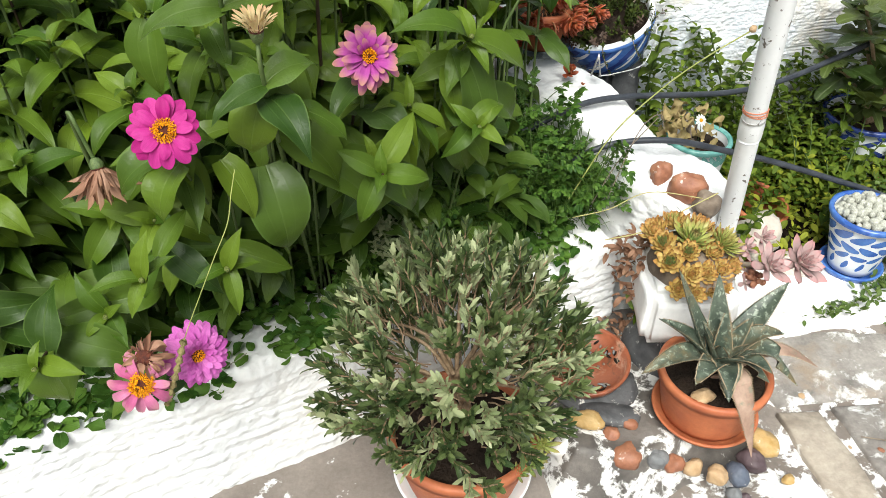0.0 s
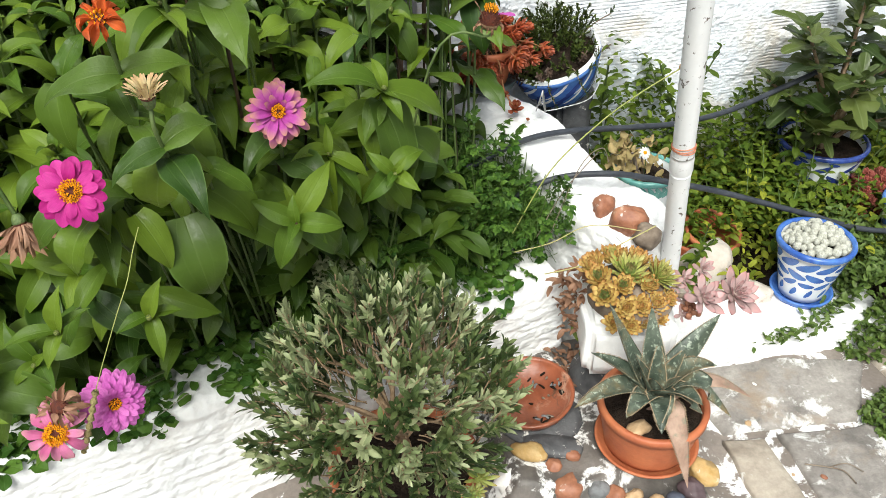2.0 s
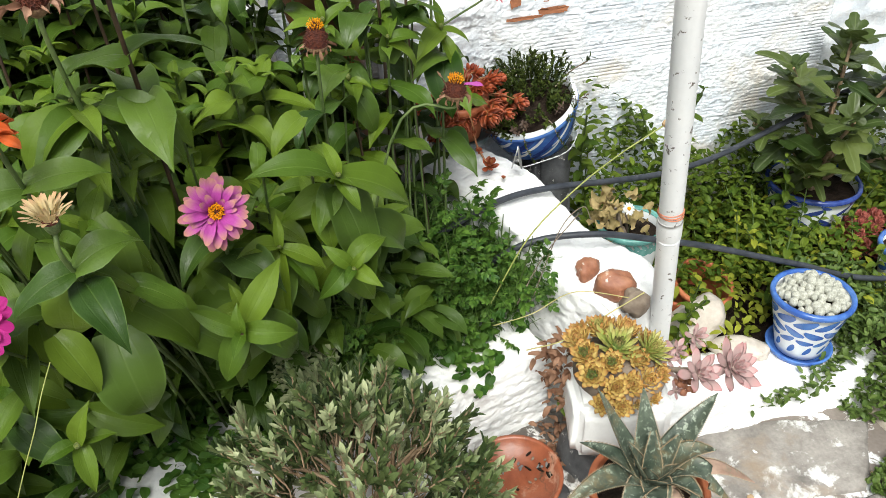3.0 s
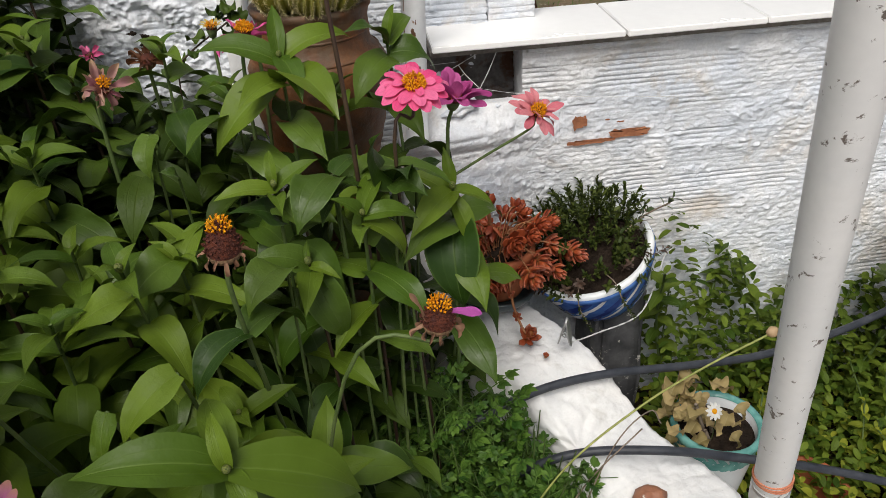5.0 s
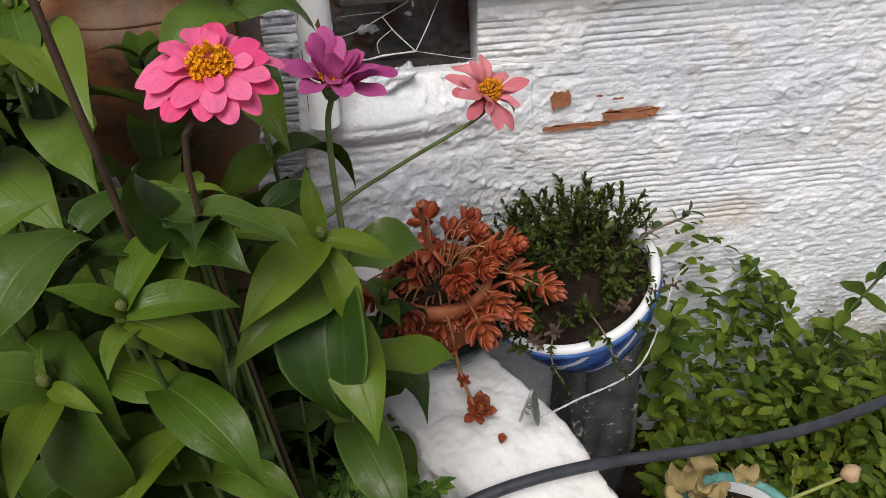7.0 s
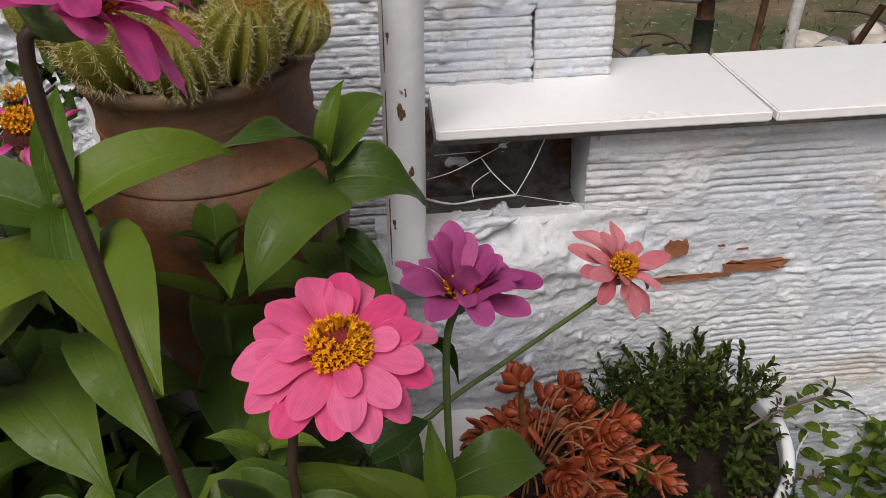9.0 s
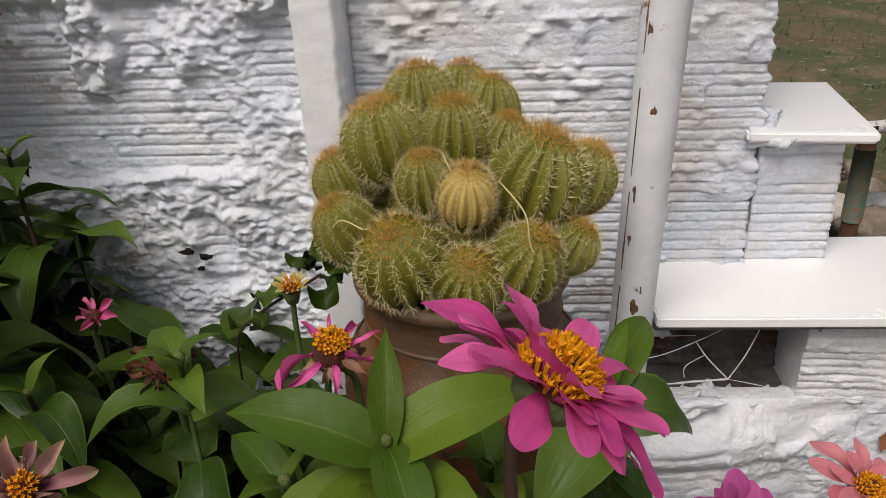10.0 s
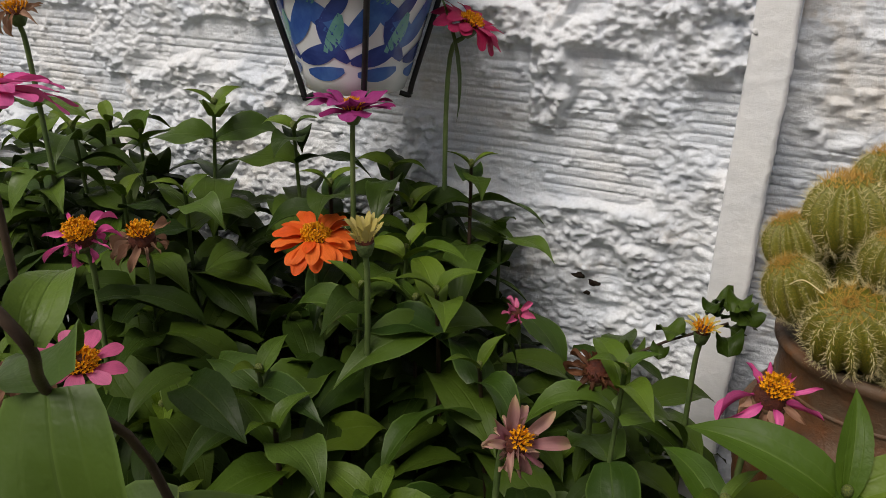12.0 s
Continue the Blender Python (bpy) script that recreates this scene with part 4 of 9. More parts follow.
def floret_mesh(r, n, rise, seed, height=0.0056, hollow=0.0):
    """A crowd of small starry florets over a dome."""
    V, F, UV = [], [], []
    rr = random.Random(seed)
    for i in range(n):
        u = math.sqrt((i + 0.5) / n)
        a = i * 2.39996
        rad = r * u
        if u < hollow + rr.uniform(-0.25, 0.22):
            continue
        base = Vector((rad * math.cos(a), rad * math.sin(a), rise * (1 - u * u)))
        out = Vector((math.cos(a) * u * 0.7, math.sin(a) * u * 0.7, 1)).normalized()
        h = height * rr.uniform(0.6, 1.25)
        side = out.orthogonal().normalized()
        side2 = out.cross(side)
        o = len(V)
        w = 0.00095 * rr.uniform(0.8, 1.2)
        V += [base + side * w * 0.6, base + side2 * w * 0.6, base - side * w * 0.6, base - side2 * w * 0.6]
        tip = base + out * h
        V += [tip + side * w, tip + side2 * w, tip - side * w, tip - side2 * w, tip - out * h * 0.15]
        for k in range(4):
            F.append((o + k, o + (k + 1) % 4, o + 4 + (k + 1) % 4, o + 4 + k))
            F.append((o + 4 + k, o + 4 + (k + 1) % 4, o + 8))
        for k in range(5):
            b = 2 * math.pi * k / 5 + rr.random()
            e = tip + (side * math.cos(b) + side2 * math.sin(b)) * w * 1.8 + out * w * 0.9
            o2 = len(V)
            V += [tip + (side * math.cos(b + 0.6) + side2 * math.sin(b + 0.6)) * w * 0.8, e, tip + (side * math.cos(b - 0.6) + side2 * math.sin(b - 0.6)) * w * 0.8]
            F.append((o2, o2 + 1, o2 + 2))
    return raw_mesh("florets", V, F, smooth=False)


def zinnia_flower(head, face, petal, rings, label, stem=None, crater=None, disc=0.011, rise=0.006, florets=42, kind="round", calyx=M_CALYX, stem_mat=M_STEM, leaf_at=(), droop=30, stem_r=0.0026,
                  disc_mat=M_DISC, floret_r=None, floret_z=None, seed=0, stem_mid=None, cone=1.0, ragged=0.0, neck=0.05):
    """rings: (number, length, width, angle above the head's plane, height) from the outermost in."""
    head, face = Vector(head), Vector(face).normalized()
    base = Vector(stem) if stem is not None else stem_base(head.x, head.y)
    HEADS.append(head)
    ob = thing("zinnia", base, label, "flower", "zinnia flowers")
    below = head - face * neck - Vector((0, 0, 0.01))
    pts = [base] + ([Vector(p) for p in (stem_mid if isinstance(stem_mid, list) else [stem_mid])] if stem_mid is not None else []) + [base.lerp(below, 0.72) + Vector((0, 0, 0.0))] * (stem_mid is None) + [below, head - face * 0.012]
    path = [p - base for p in smooth_path(pts, 6)]
    n = len(path)
    part("stem", tube("stem", path, [stem_r * (1.1 - 0.2 * k / n) for k in range(n)], 7), stem_mat, ob)
    for s, azimuth, size in leaf_at:
        p, d = along_path(path, s)
        for side in (0, math.pi):
            add_leaf(ob, p, azimuth + side, size * rng.uniform(0.92, 1.08), s < 0.05, 0.0, d.lerp(Vector((0, 0, 1)), 0.4).normalized())
    k = cone
    cal = lathe("flower_head", [(0.0022, -0.014), (0.005, -0.013), (disc * 0.85, -0.008), (disc * 0.98, -0.003), (disc * 0.9, 0.0), (0.001, 0.0)], 18)
    hd = part("flower_head", cal, calyx, ob, "", aim(path[-1] + face * 0.010, face, rng.uniform(0, 6)))
    dome = [(disc * 0.95, -0.001)] + [(disc * 0.95 * math.cos(q), rise * k * math.sin(q)) for q in (0.2, 0.5, 0.8, 1.1, 1.35, 1.56)]
    part("disc", lathe("disc", dome, 22), disc_mat, hd, "dark brown disc")
    if rise > 0.0155:
        part("bristles", floret_mesh(disc * 0.97, 130, rise * k, seed + 90, height=0.0042), M_DISC, hd, "brown bristly scales")
    if florets:
        fr = floret_r or disc * 0.95
        part("floret_crown", floret_mesh(fr, int(florets * 2.3), rise * k * (1 if floret_z is None else 0.4), seed, hollow=crater or (0.34 if kind == "round" and florets > 30 else 0.15)), M_FLORET, hd, "yellow florets", pose(0, 0, 0 if floret_z is None else floret_z))
    for ri, (count, L, W, elev, z) in enumerate(rings):
        meshes = petal_mesh(petal, L, W, droop, kind)
        for i in range(count):
            a = 2 * math.pi * (i + 0.5 * (ri % 2)) / count + rng.uniform(-0.12, 0.12)
            m = Matrix.Rotation(a, 4, "Z") @ Matrix.Translation((disc * (0.82 if ri == 0 else 0.72), 0, z)) @ Matrix.Rotation(radians(-elev + rng.uniform(-7, 7) * (1 + 2.5 * ragged if kind == "round" else 4)), 4, "Y") @ Matrix.Rotation(rng.uniform(-0.18, 0.18) * (1 if kind == "round" else 4), 4, "X") @ Matrix.Scale(rng.uniform(0.93 - 0.3 * ragged, 1.06) if kind == "round" else rng.uniform(0.5, 1.0), 4)
            part("petal", rng.choice(meshes), None, hd, "", m)
    return ob


zinnia_flower((-0.128, 0.780, 0.841), (0.12, -0.74, 0.46), P_MAGENTA, [(15, 0.030, 0.0165, 4, 0.0), (8, 0.024, 0.014, 16, 0.002)], "open magenta zinnia with a yellow disc", leaf_at=((0.07, 0.4, 1.0), (0.13, 1.8, 1.1)), seed=1)
zinnia_flower((-0.143, 0.700, 0.578), (0.34, -0.80, 0.36), P_LILAC, [(20, 0.031, 0.0115, -28, -0.004), (21, 0.032, 0.0115, -10, -0.002), (21, 0.030, 0.0110, 6, 0.0), (20, 0.027, 0.0105, 22, 0.002), (17, 0.023, 0.0095, 38, 0.004), (13, 0.018, 0.008, 54, 0.005), (9, 0.013, 0.007, 68, 0.006)],
              "full double lilac-pink zinnia hanging over the wall", florets=16, floret_r=0.006, leaf_at=((0.10, 1.0, 0.9),), seed=2)
zinnia_flower((-0.203, 0.657, 0.588), (0.10, -0.78, 0.50), P_DUSTY, [(12, 0.031, 0.0125, -20, 0.0), (6, 0.025, 0.011, 10, 0.002)], "half-spent pink zinnia with dry brown petals behind", disc=0.012, florets=60, seed=3, droop=45, leaf_at=((0.09, 0.6, 0.9),))
zinnia_flower((-0.196, 0.676, 0.612), (-0.1, -0.55, 0.75), P_DRYPINK, [(14, 0.030, 0.012, -20, 0.0), (10, 0.024, 0.011, 20, 0.002)], "dry brown zinnia head beside the pink ones", florets=0, kind="curl", droop=70, calyx=M_CALYX_DRY, seed=4)
zinnia_flower((0.113, 0.889, 0.853), (0.06, -0.74, 0.52), P_FADED, [(19, 0.039, 0.0120, -16, -0.001), (18, 0.036, 0.0120, 2, 0.001), (16, 0.031, 0.0115, 22, 0.003), (10, 0.022, 0.010, 44, 0.004)], "fading purple zinnia with browned petal tips", disc=0.011, florets=22, floret_r=0.0065, floret_z=0.004, seed=5, droop=40, ragged=1.0, leaf_at=((0.06, 0.9, 1.0), (0.12, 2.4, 1.1)))
TANZ = (-0.234, 0.885, 0.742)
zinnia_flower(TANZ, (0.12, -0.30, -0.94), P_DRYPINK, [(22, 0.050, 0.0120, 70, 0.0), (20, 0.052, 0.012, 78, 0.001), (14, 0.050, 0.011, 86, 0.002)], "withered tan zinnia with drooping dry petals", florets=0, disc=0.009, rise=0.003, droop=-45, kind="curl", calyx=M_CALYX, seed=6, neck=0.02, stem_mid=Vector(TANZ) + Vector((-0.02, 0.03, 0.045)), stem=(-0.26, 1.10, 0.22))
zinnia_flower((-0.014, 0.750, 0.958), (0.02, -0.15, 1.0), P_CREAM, [(18, 0.021, 0.0040, 50, 0.0), (14, 0.020, 0.0038, 64, 0.001), (8, 0.018, 0.0036, 78, 0.002)], "closing zinnia with narrow cream petals", florets=0, disc=0.008, rise=0.003, seed=7, leaf_at=((0.06, 0.5, 0.85), (0.085, 2.0, 1.05)))
zinnia_flower((0.068, 0.862, 1.172), (0.05, -0.38, 0.92), P_VIOLET, [(16, 0.034, 0.015, -4, -0.001), (14, 0.031, 0.015, 10, 0.001), (10, 0.026, 0.013, 24, 0.003)], "tall violet zinnia on a dark stem", stem_mat=M_STEM_RED, disc=0.012, florets=50, seed=8, leaf_at=((0.13, 0.3, 1.0), (0.19, 1.8, 1.1)))
zinnia_flower((0.268, 1.090, 0.960), (0.05, -0.10, 1.0), P_DRY, [(12, 0.016, 0.006, -35, -0.002)], "spent zinnia cone, brown with a yellow crown", disc=0.0155, rise=0.026, cone=1.0, florets=22, floret_r=0.0078, floret_z=0.0205, crater=0.5, kind="curl", calyx=M_CALYX_DRY, seed=9, leaf_at=((0.10, 0.8, 1.0),))
pink_cone = zinnia_flower((0.446, 1.067, 0.874), (0.10, -0.12, 1.0), P_DRY, [(12, 0.016, 0.007, -40, -0.003)], "spent zinnia cone, brown with a single pink petal", disc=0.0155, rise=0.020, florets=24, floret_r=0.0085, floret_z=0.0165, crater=0.5, kind="curl", calyx=M_CALYX_DRY, stem=(0.24, 1.16, 0.24), stem_mid=(0.352, 1.085, 0.800), seed=10, neck=0.016, stem_r=0.0020)
cone_head = [c for c in pink_cone.children if c.name.startswith("flower_head")][0]
turn_back = cone_head.matrix_basis.to_3x3().inverted().to_4x4()
part("petal", petal_mesh(P_LILAC, 0.030, 0.014, 30, "round")[0], None, cone_head, "single pink petal", turn_back @ Matrix.Translation((0.010, -0.002, 0.010)) @ Matrix.Rotation(-0.15, 4, "Z"))
part("petal", petal_mesh(P_DRYPINK, 0.032, 0.012, 30, "round")[1], None, cone_head, "single dry petal", turn_back @ Matrix.Translation((-0.011, -0.004, 0.004)) @ Matrix.Rotation(3.0, 4, "Z") @ Matrix.Rotation(-1.3, 4, "Y"))
zinnia_flower((0.4545, 1.2805, 1.0175), (0.10, -0.32, 0.93), P_HOT, [(13, 0.0285, 0.0146, 2, -0.001), (11, 0.0258, 0.0140, 12, 0.001), (4, 0.016, 0.011, 22, 0.003)], "open hot pink zinnia with a yellow and red disc", stem_mat=M_STEM_RED, stem_r=0.0021, disc_mat=M_DISC_RED, disc=0.0102, rise=0.011, crater=0.5, florets=64, seed=11, neck=0.03, stem_mid=(0.428, 1.278, 0.910), leaf_at=((0.11, -0.4, 0.75),))
zinnia_flower((0.512, 1.414, 0.946), (0.20, -0.10, 0.98), P_PLUM, [(9, 0.037, 0.019, 16, 0.0), (9, 0.035, 0.018, 42, 0.002), (6, 0.029, 0.015, 62, 0.003)], "half-double plum zinnia with cupped petals", disc=0.009, florets=26, seed=12, ragged=0.7, droop=22, leaf_at=((0.16, 0.3, 0.9),))
zinnia_flower((0.650, 1.547, 0.860), (0.42, -0.35, 0.84), P_SALMON, [(9, 0.036, 0.016, -4, 0.0), (7, 0.034, 0.015, 28, 0.002), (4, 0.027, 0.013, 52, 0.003)], "faded salmon zinnia leaning out on a long stem", disc=0.0105, florets=52, stem=(0.40, 1.47, 0.25), stem_mid=[(0.425, 1.455, 0.72), (0.492, 1.47, 0.793), (0.554, 1.50, 0.816)], seed=13, rise=0.014, ragged=0.9, stem_r=0.0021, neck=0.022)
zinnia_flower((0.3905, 1.284, 1.154), (0.54, 0.20, 0.82), P_ROSE, [(15, 0.034, 0.0155, 0, -0.001), (13, 0.032, 0.0150, 12, 0.001), (9, 0.025, 0.013, 28, 0.003)], "large rose-violet zinnia held above the leaves", stem_mat=M_STEM_RED, disc=0.013, rise=0.013, florets=80, stem=(0.40, 1.31, 0.26), stem_mid=(0.385, 1.274, 0.927), seed=14, ragged=0.5, neck=0.028, stem_r=0.0025, leaf_at=((0.235, -2.3, 0.8),))
zinnia_flower((0.262, 1.492, 1.026), (0.20, -0.25, 0.95), P_ROSE, [(8, 0.031, 0.010, 20, 0.001)], "spent zinnia with a few thin magenta petals", disc=0.013, rise=0.014, florets=36, floret_r=0.009, floret_z=0.008, kind="curl", calyx=M_CALYX_DRY, seed=15)
zinnia_flower((0.264, 1.490, 1.026), (-0.20, -0.3, 0.9), P_DRYPINK, [(9, 0.024, 0.010, -30, 0.0)], "dry pink zinnia petals under a spent head", florets=0, disc=0.009, kind="curl", calyx=M_CALYX_DRY, seed=16)
zinnia_flower((-0.150, 1.545, 1.052), (0.16, -0.22, 0.95), P_ORANGE, [(15, 0.033, 0.015, -8, -0.001), (12, 0.030, 0.0145, 6, 0.001), (5, 0.024, 0.012, 18, 0.003)], "bright orange zinnia with a yellow disc", disc=0.0125, rise=0.007, florets=60, seed=18, leaf_at=((0.08, 0.4, 0.95),))
zinnia_flower((-0.058, 1.690, 1.240), (0.45, 0.02, 0.88), P_RED, [(12, 0.030, 0.014, -6, 0.0), (10, 0.027, 0.013, 12, 0.002)], "crimson zinnia on a tall stem before the wall", disc=0.010, florets=30, seed=19, leaf_at=((0.20, 0.1, 1.0), (0.235, 1.5, 1.0), (0.27, 0.4, 1.1)))
zinnia_flower((-0.122, 1.572, 1.172), (0.02, 0.02, 1.0), P_WINE, [(11, 0.033, 0.017, 12, 0.0), (7, 0.028, 0.015, 28, 0.002)], "dark wine-purple zinnia held upright", disc=0.009, florets=26, seed=20)
zinnia_flower((-0.046, 0.787, 1.030), (0.0, -0.45, 0.9), P_RUSTY, [(10, 0.023, 0.013, -20, 0.0), (7, 0.022, 0.012, 35, 0.002), (6, 0.022, 0.010, 65, 0.003)], "wilting rust-orange zinnia among the leaves", florets=10, disc=0.009, kind="curl", seed=21, leaf_at=((0.07, 0.2, 1.0),))
zinnia_flower((-0.048, 1.462, 1.098), (0.02, -0.10, 1.0), P_YELLOW, [(12, 0.018, 0.005, 62, 0.0), (8, 0.017, 0.005, 76, 0.001)], "closed zinnia bud with pale yellow petals", florets=0, disc=0.008, rise=0.003, seed=22)
zinnia_flower((0.203, 1.614, 1.006), (0.05, -0.12, 1.0), P_YELLOW, [(12, 0.011, 0.004, 40, 0.001)], "small yellow-green zinnia bud", florets=12, disc=0.0075, rise=0.004, seed=23)
zinnia_flower((-0.150, 1.271, 1.060), (0.30, -0.10, 0.95), P_PINK, [(9, 0.022, 0.012, 14, 0.0)], "small pink zinnia with a broad yellow disc", disc=0.010, florets=44, seed=24)
zinnia_flower((-0.260, 1.377, 1.090), (0.25, -0.35, 0.9), P_ROSE, [(7, 0.032, 0.010, 22, 0.0), (6, 0.024, 0.010, -30, -0.002)], "spent magenta zinnia with ragged petals", disc=0.012, rise=0.012, florets=44, floret_r=0.010, floret_z=0.006, kind="curl", seed=25)
zinnia_flower((-0.245, 1.425, 1.074), (0.20, -0.30, 0.9), P_DRYPINK, [(12, 0.024, 0.010, -12, 0.0)], "brown spent zinnia with a trace of yellow", disc=0.012, rise=0.012, florets=24, floret_r=0.008, floret_z=0.008, kind="curl", calyx=M_CALYX_DRY, seed=26)
zinnia_flower((0.113, 1.380, 1.012), (0.35, -0.42, 0.70), P_WILTED, [(9, 0.029, 0.012, 42, 0.0), (9, 0.025, 0.011, -38, 0.0), (6, 0.020, 0.010, 68, 0.001)], "collapsed lilac zinnia with curled papery petals", disc=0.0095, rise=0.010, florets=12, floret_r=0.005, floret_z=0.008, kind="curl", calyx=M_CALYX_DRY, seed=27)
zinnia_flower((0.134, 1.513, 1.000), (0.1, -0.4, 0.85), P_DEAD, [(12, 0.019, 0.010, 20, 0.0), (10, 0.015, 0.009, 50, 0.002)], "dead brown zinnia head", florets=0, disc=0.011, kind="curl", calyx=M_CALYX_DRY, seed=28)
zinnia_flower((0.032, 1.612, 0.982), (0.25, -0.3, 0.8), P_PINK, [(5, 0.018, 0.009, 55, 0.0), (4, 0.014, 0.008, 20, 0.0)], "half-opened pink zinnia among the leaves", florets=0, disc=0.0065, seed=29, kind="curl")
zinnia_flower((-0.188, 1.252, 1.052), (0.1, -0.3, 0.9), P_DRY, [(14, 0.022, 0.010, -20, 0.0)], "dry brown zinnia seed head", florets=0, disc=0.013, rise=0.012, kind="curl", calyx=M_CALYX_DRY, seed=30)
zinnia_flower((-0.411, 1.472, 1.248), (0.1, -0.2, 1.0), P_DRYPINK, [(10, 0.024, 0.008, 0, 0.0)], "faded zinnia with thin dry petals", florets=14, disc=0.009, rise=0.006, kind="curl", seed=31, leaf_at=((0.08, 0.2, 0.6), (0.15, 1.2, 0.8)))
zinnia_flower((-0.150, 1.240, 1.243), (-0.1, 0.1, 0.98), P_ROSE, [(14, 0.036, 0.016, -8, 0.0), (12, 0.032, 0.016, 8, 0.002)], "tall rose-violet zinnia at the side of the bed", stem=(-0.16, 1.26, 0.22), disc=0.012, florets=50, seed=32, stem_mat=M_STEM_RED, stem_r=0.0024)
lean_base = Vector((0.03, 1.27, 0.22))
leaner = thing("zinnia_plant", lean_base, "tall zinnia with a dark purple stem leaning out of the bed", "flower plant", "zinnias in the bed")
lean_path = [p - lean_base for p in smooth_path([lean_base, (0.005, 1.245, 0.70), (-0.006, 1.197, 1.058), (0.0, 1.142, 1.154), (0.040, 1.108, 1.206), (0.020, 1.100, 1.235)], 6)]
part("stem", tube("stem", lean_path, [0.0027 - 0.0008 * k / len(lean_path) for k in range(len(lean_path))], 7), M_STEM_RED, leaner)
for s_, az_, size_, tilt_ in ((0.102, -0.75, 1.25, -1.15), (0.102, 2.5, 0.9, -0.25), (0.040, 2.0, 0.5, 0.5), (0.236, 0.6, 1.1, -0.4), (0.236, 3.7, 1.1, -0.4)):
    add_leaf(leaner, along_path(lean_path, s_)[0], az_, size_, False, tilt_)
part("bud", BUD, None, leaner, "small green bud", aim(lean_path[-1], lean_path[-1] - lean_path[-2], 0, 0.7))
zinnia_flower((0.005, 0.872, 1.112), (0.0, -0.2, 1.0), P_DRYPINK, [(9, 0.026, 0.009, 5, 0.0)], "spent zinnia cone with dry pink petals", disc=0.013, rise=0.016, florets=34, floret_r=0.010, floret_z=0.010, kind="curl", calyx=M_CALYX_DRY, seed=33)

TOPS = [(-0.35, 0.72, 0.62), (-0.30, 0.80, 0.70), (-0.10, 0.78, 0.72), (-0.02, 0.78, 0.86), (0.06, 0.88, 0.92), (0.0, 0.90, 0.97), (0.19, 0.96, 0.72), (0.27, 0.945, 0.82), (0.34, 1.15, 0.60), (0.15, 1.17, 0.88),
        (0.31, 1.41, 0.98), (0.34, 1.23, 0.89), (0.44, 1.35, 0.80), (0.16, 1.49, 0.99), (-0.04, 1.53, 1.0), (0.05, 1.62, 0.98), (-0.15, 1.62, 1.08), (-0.30, 1.60, 1.12), (-0.12, 1.68, 1.04), (-0.2, 1.40, 1.02), (-0.4, 1.2, 0.98), (-0.45, 1.6, 1.14), (-0.55, 0.90, 0.78), (0.46, 1.5, 0.74), (0.48, 1.25, 0.56)]
JAR_SIDE = [(0.245, 1.415, 0.985, 1.1, 1.1), (0.365, 1.465, 0.955, 1.1, 0.2), (0.30, 1.34, 0.86, 1.0, 0.9), (-0.05, 1.685, 1.10, 1.0, 0.2), (-0.02, 1.70, 1.03, 1.1, 1.4), 
    (0.160, 1.490, 1.020, 1.05, 0.6), (-0.044, 1.547, 1.008, 1.0, 0.2), (0.0, 0.906, 1.0, 1.1, 0.3), (0.147, 1.172, 0.90, 1.0, 0.8)]
FRONT_SIDE = [(0.26, 0.90, 0.73, 0.9, 0.9),
    (0.40, 1.345, 0.90, 1.0, 0.0), (-0.27, 0.83, 0.55, 1.1, 0.5), (-0.34, 0.74, 0.56, 1.1, 1.3), (-0.43, 0.80, 0.60, 1.1, 0.2)]
WALL_SIDE = [(0.53, 1.46, 0.70, 0.9, 0.5), (-0.167, 1.60, 1.085, 1.1, 0.5), (-0.14, 1.68, 1.085, 1.2, 0.1), (-0.07, 1.58, 1.045, 1.15, 1.2), (-0.011, 1.52, 1.035, 1.2, 0.7), (-0.074, 1.50, 1.035, 1.15, 0.3),
    (0.039, 1.50, 0.985, 1.15, 1.0), (-0.107, 1.66, 1.055, 1.15, 0.9), (-0.25, 1.66, 1.12, 1.1, 0.3), (-0.34, 1.64, 1.14, 1.1, 0.9)]
def leaf_to(owner, base, tip, wide=1.0, young=False):
    """A leaf from base to tip, its upper side to the sky and a little to the front."""
    me = rng.choice(YOUNG if young else LEAVES)
    end = me.vertices[len(me.vertices) - 4].co
    a = Vector((end.x, 0, end.z))
    b = Vector(tip) - Vector(base)
    x0, y0 = a.normalized(), Vector((0, 1, 0))
    x1 = b.normalized()
    y1 = Vector((rng.uniform(-0.25, 0.25), -0.45, 1.0)).cross(x1).normalized()
    turn_ = Matrix((x1, y1, x1.cross(y1))).transposed() @ Matrix((x0, y0, x0.cross(y0)))
    k = b.length / a.length
    m = Matrix.Translation(Vector(base) - owner.location) @ turn_.to_4x4() @ Matrix.Diagonal((k, k * wide, k, 1))
    return part("leaf", me, None, owner, "", m)


def shaped_plant(top, leaves):
    """A zinnia whose upper leaves each reach a given place."""
    ob = zinnia_plant(top, 1.0, 6, True, rng.uniform(0, 3), skip=3)
    base = stem_paths[ob.name]
    for back, tip, wide, young in leaves:
        leaf_to(ob, along_path(base, back)[0] + ob.location, tip, wide, young)


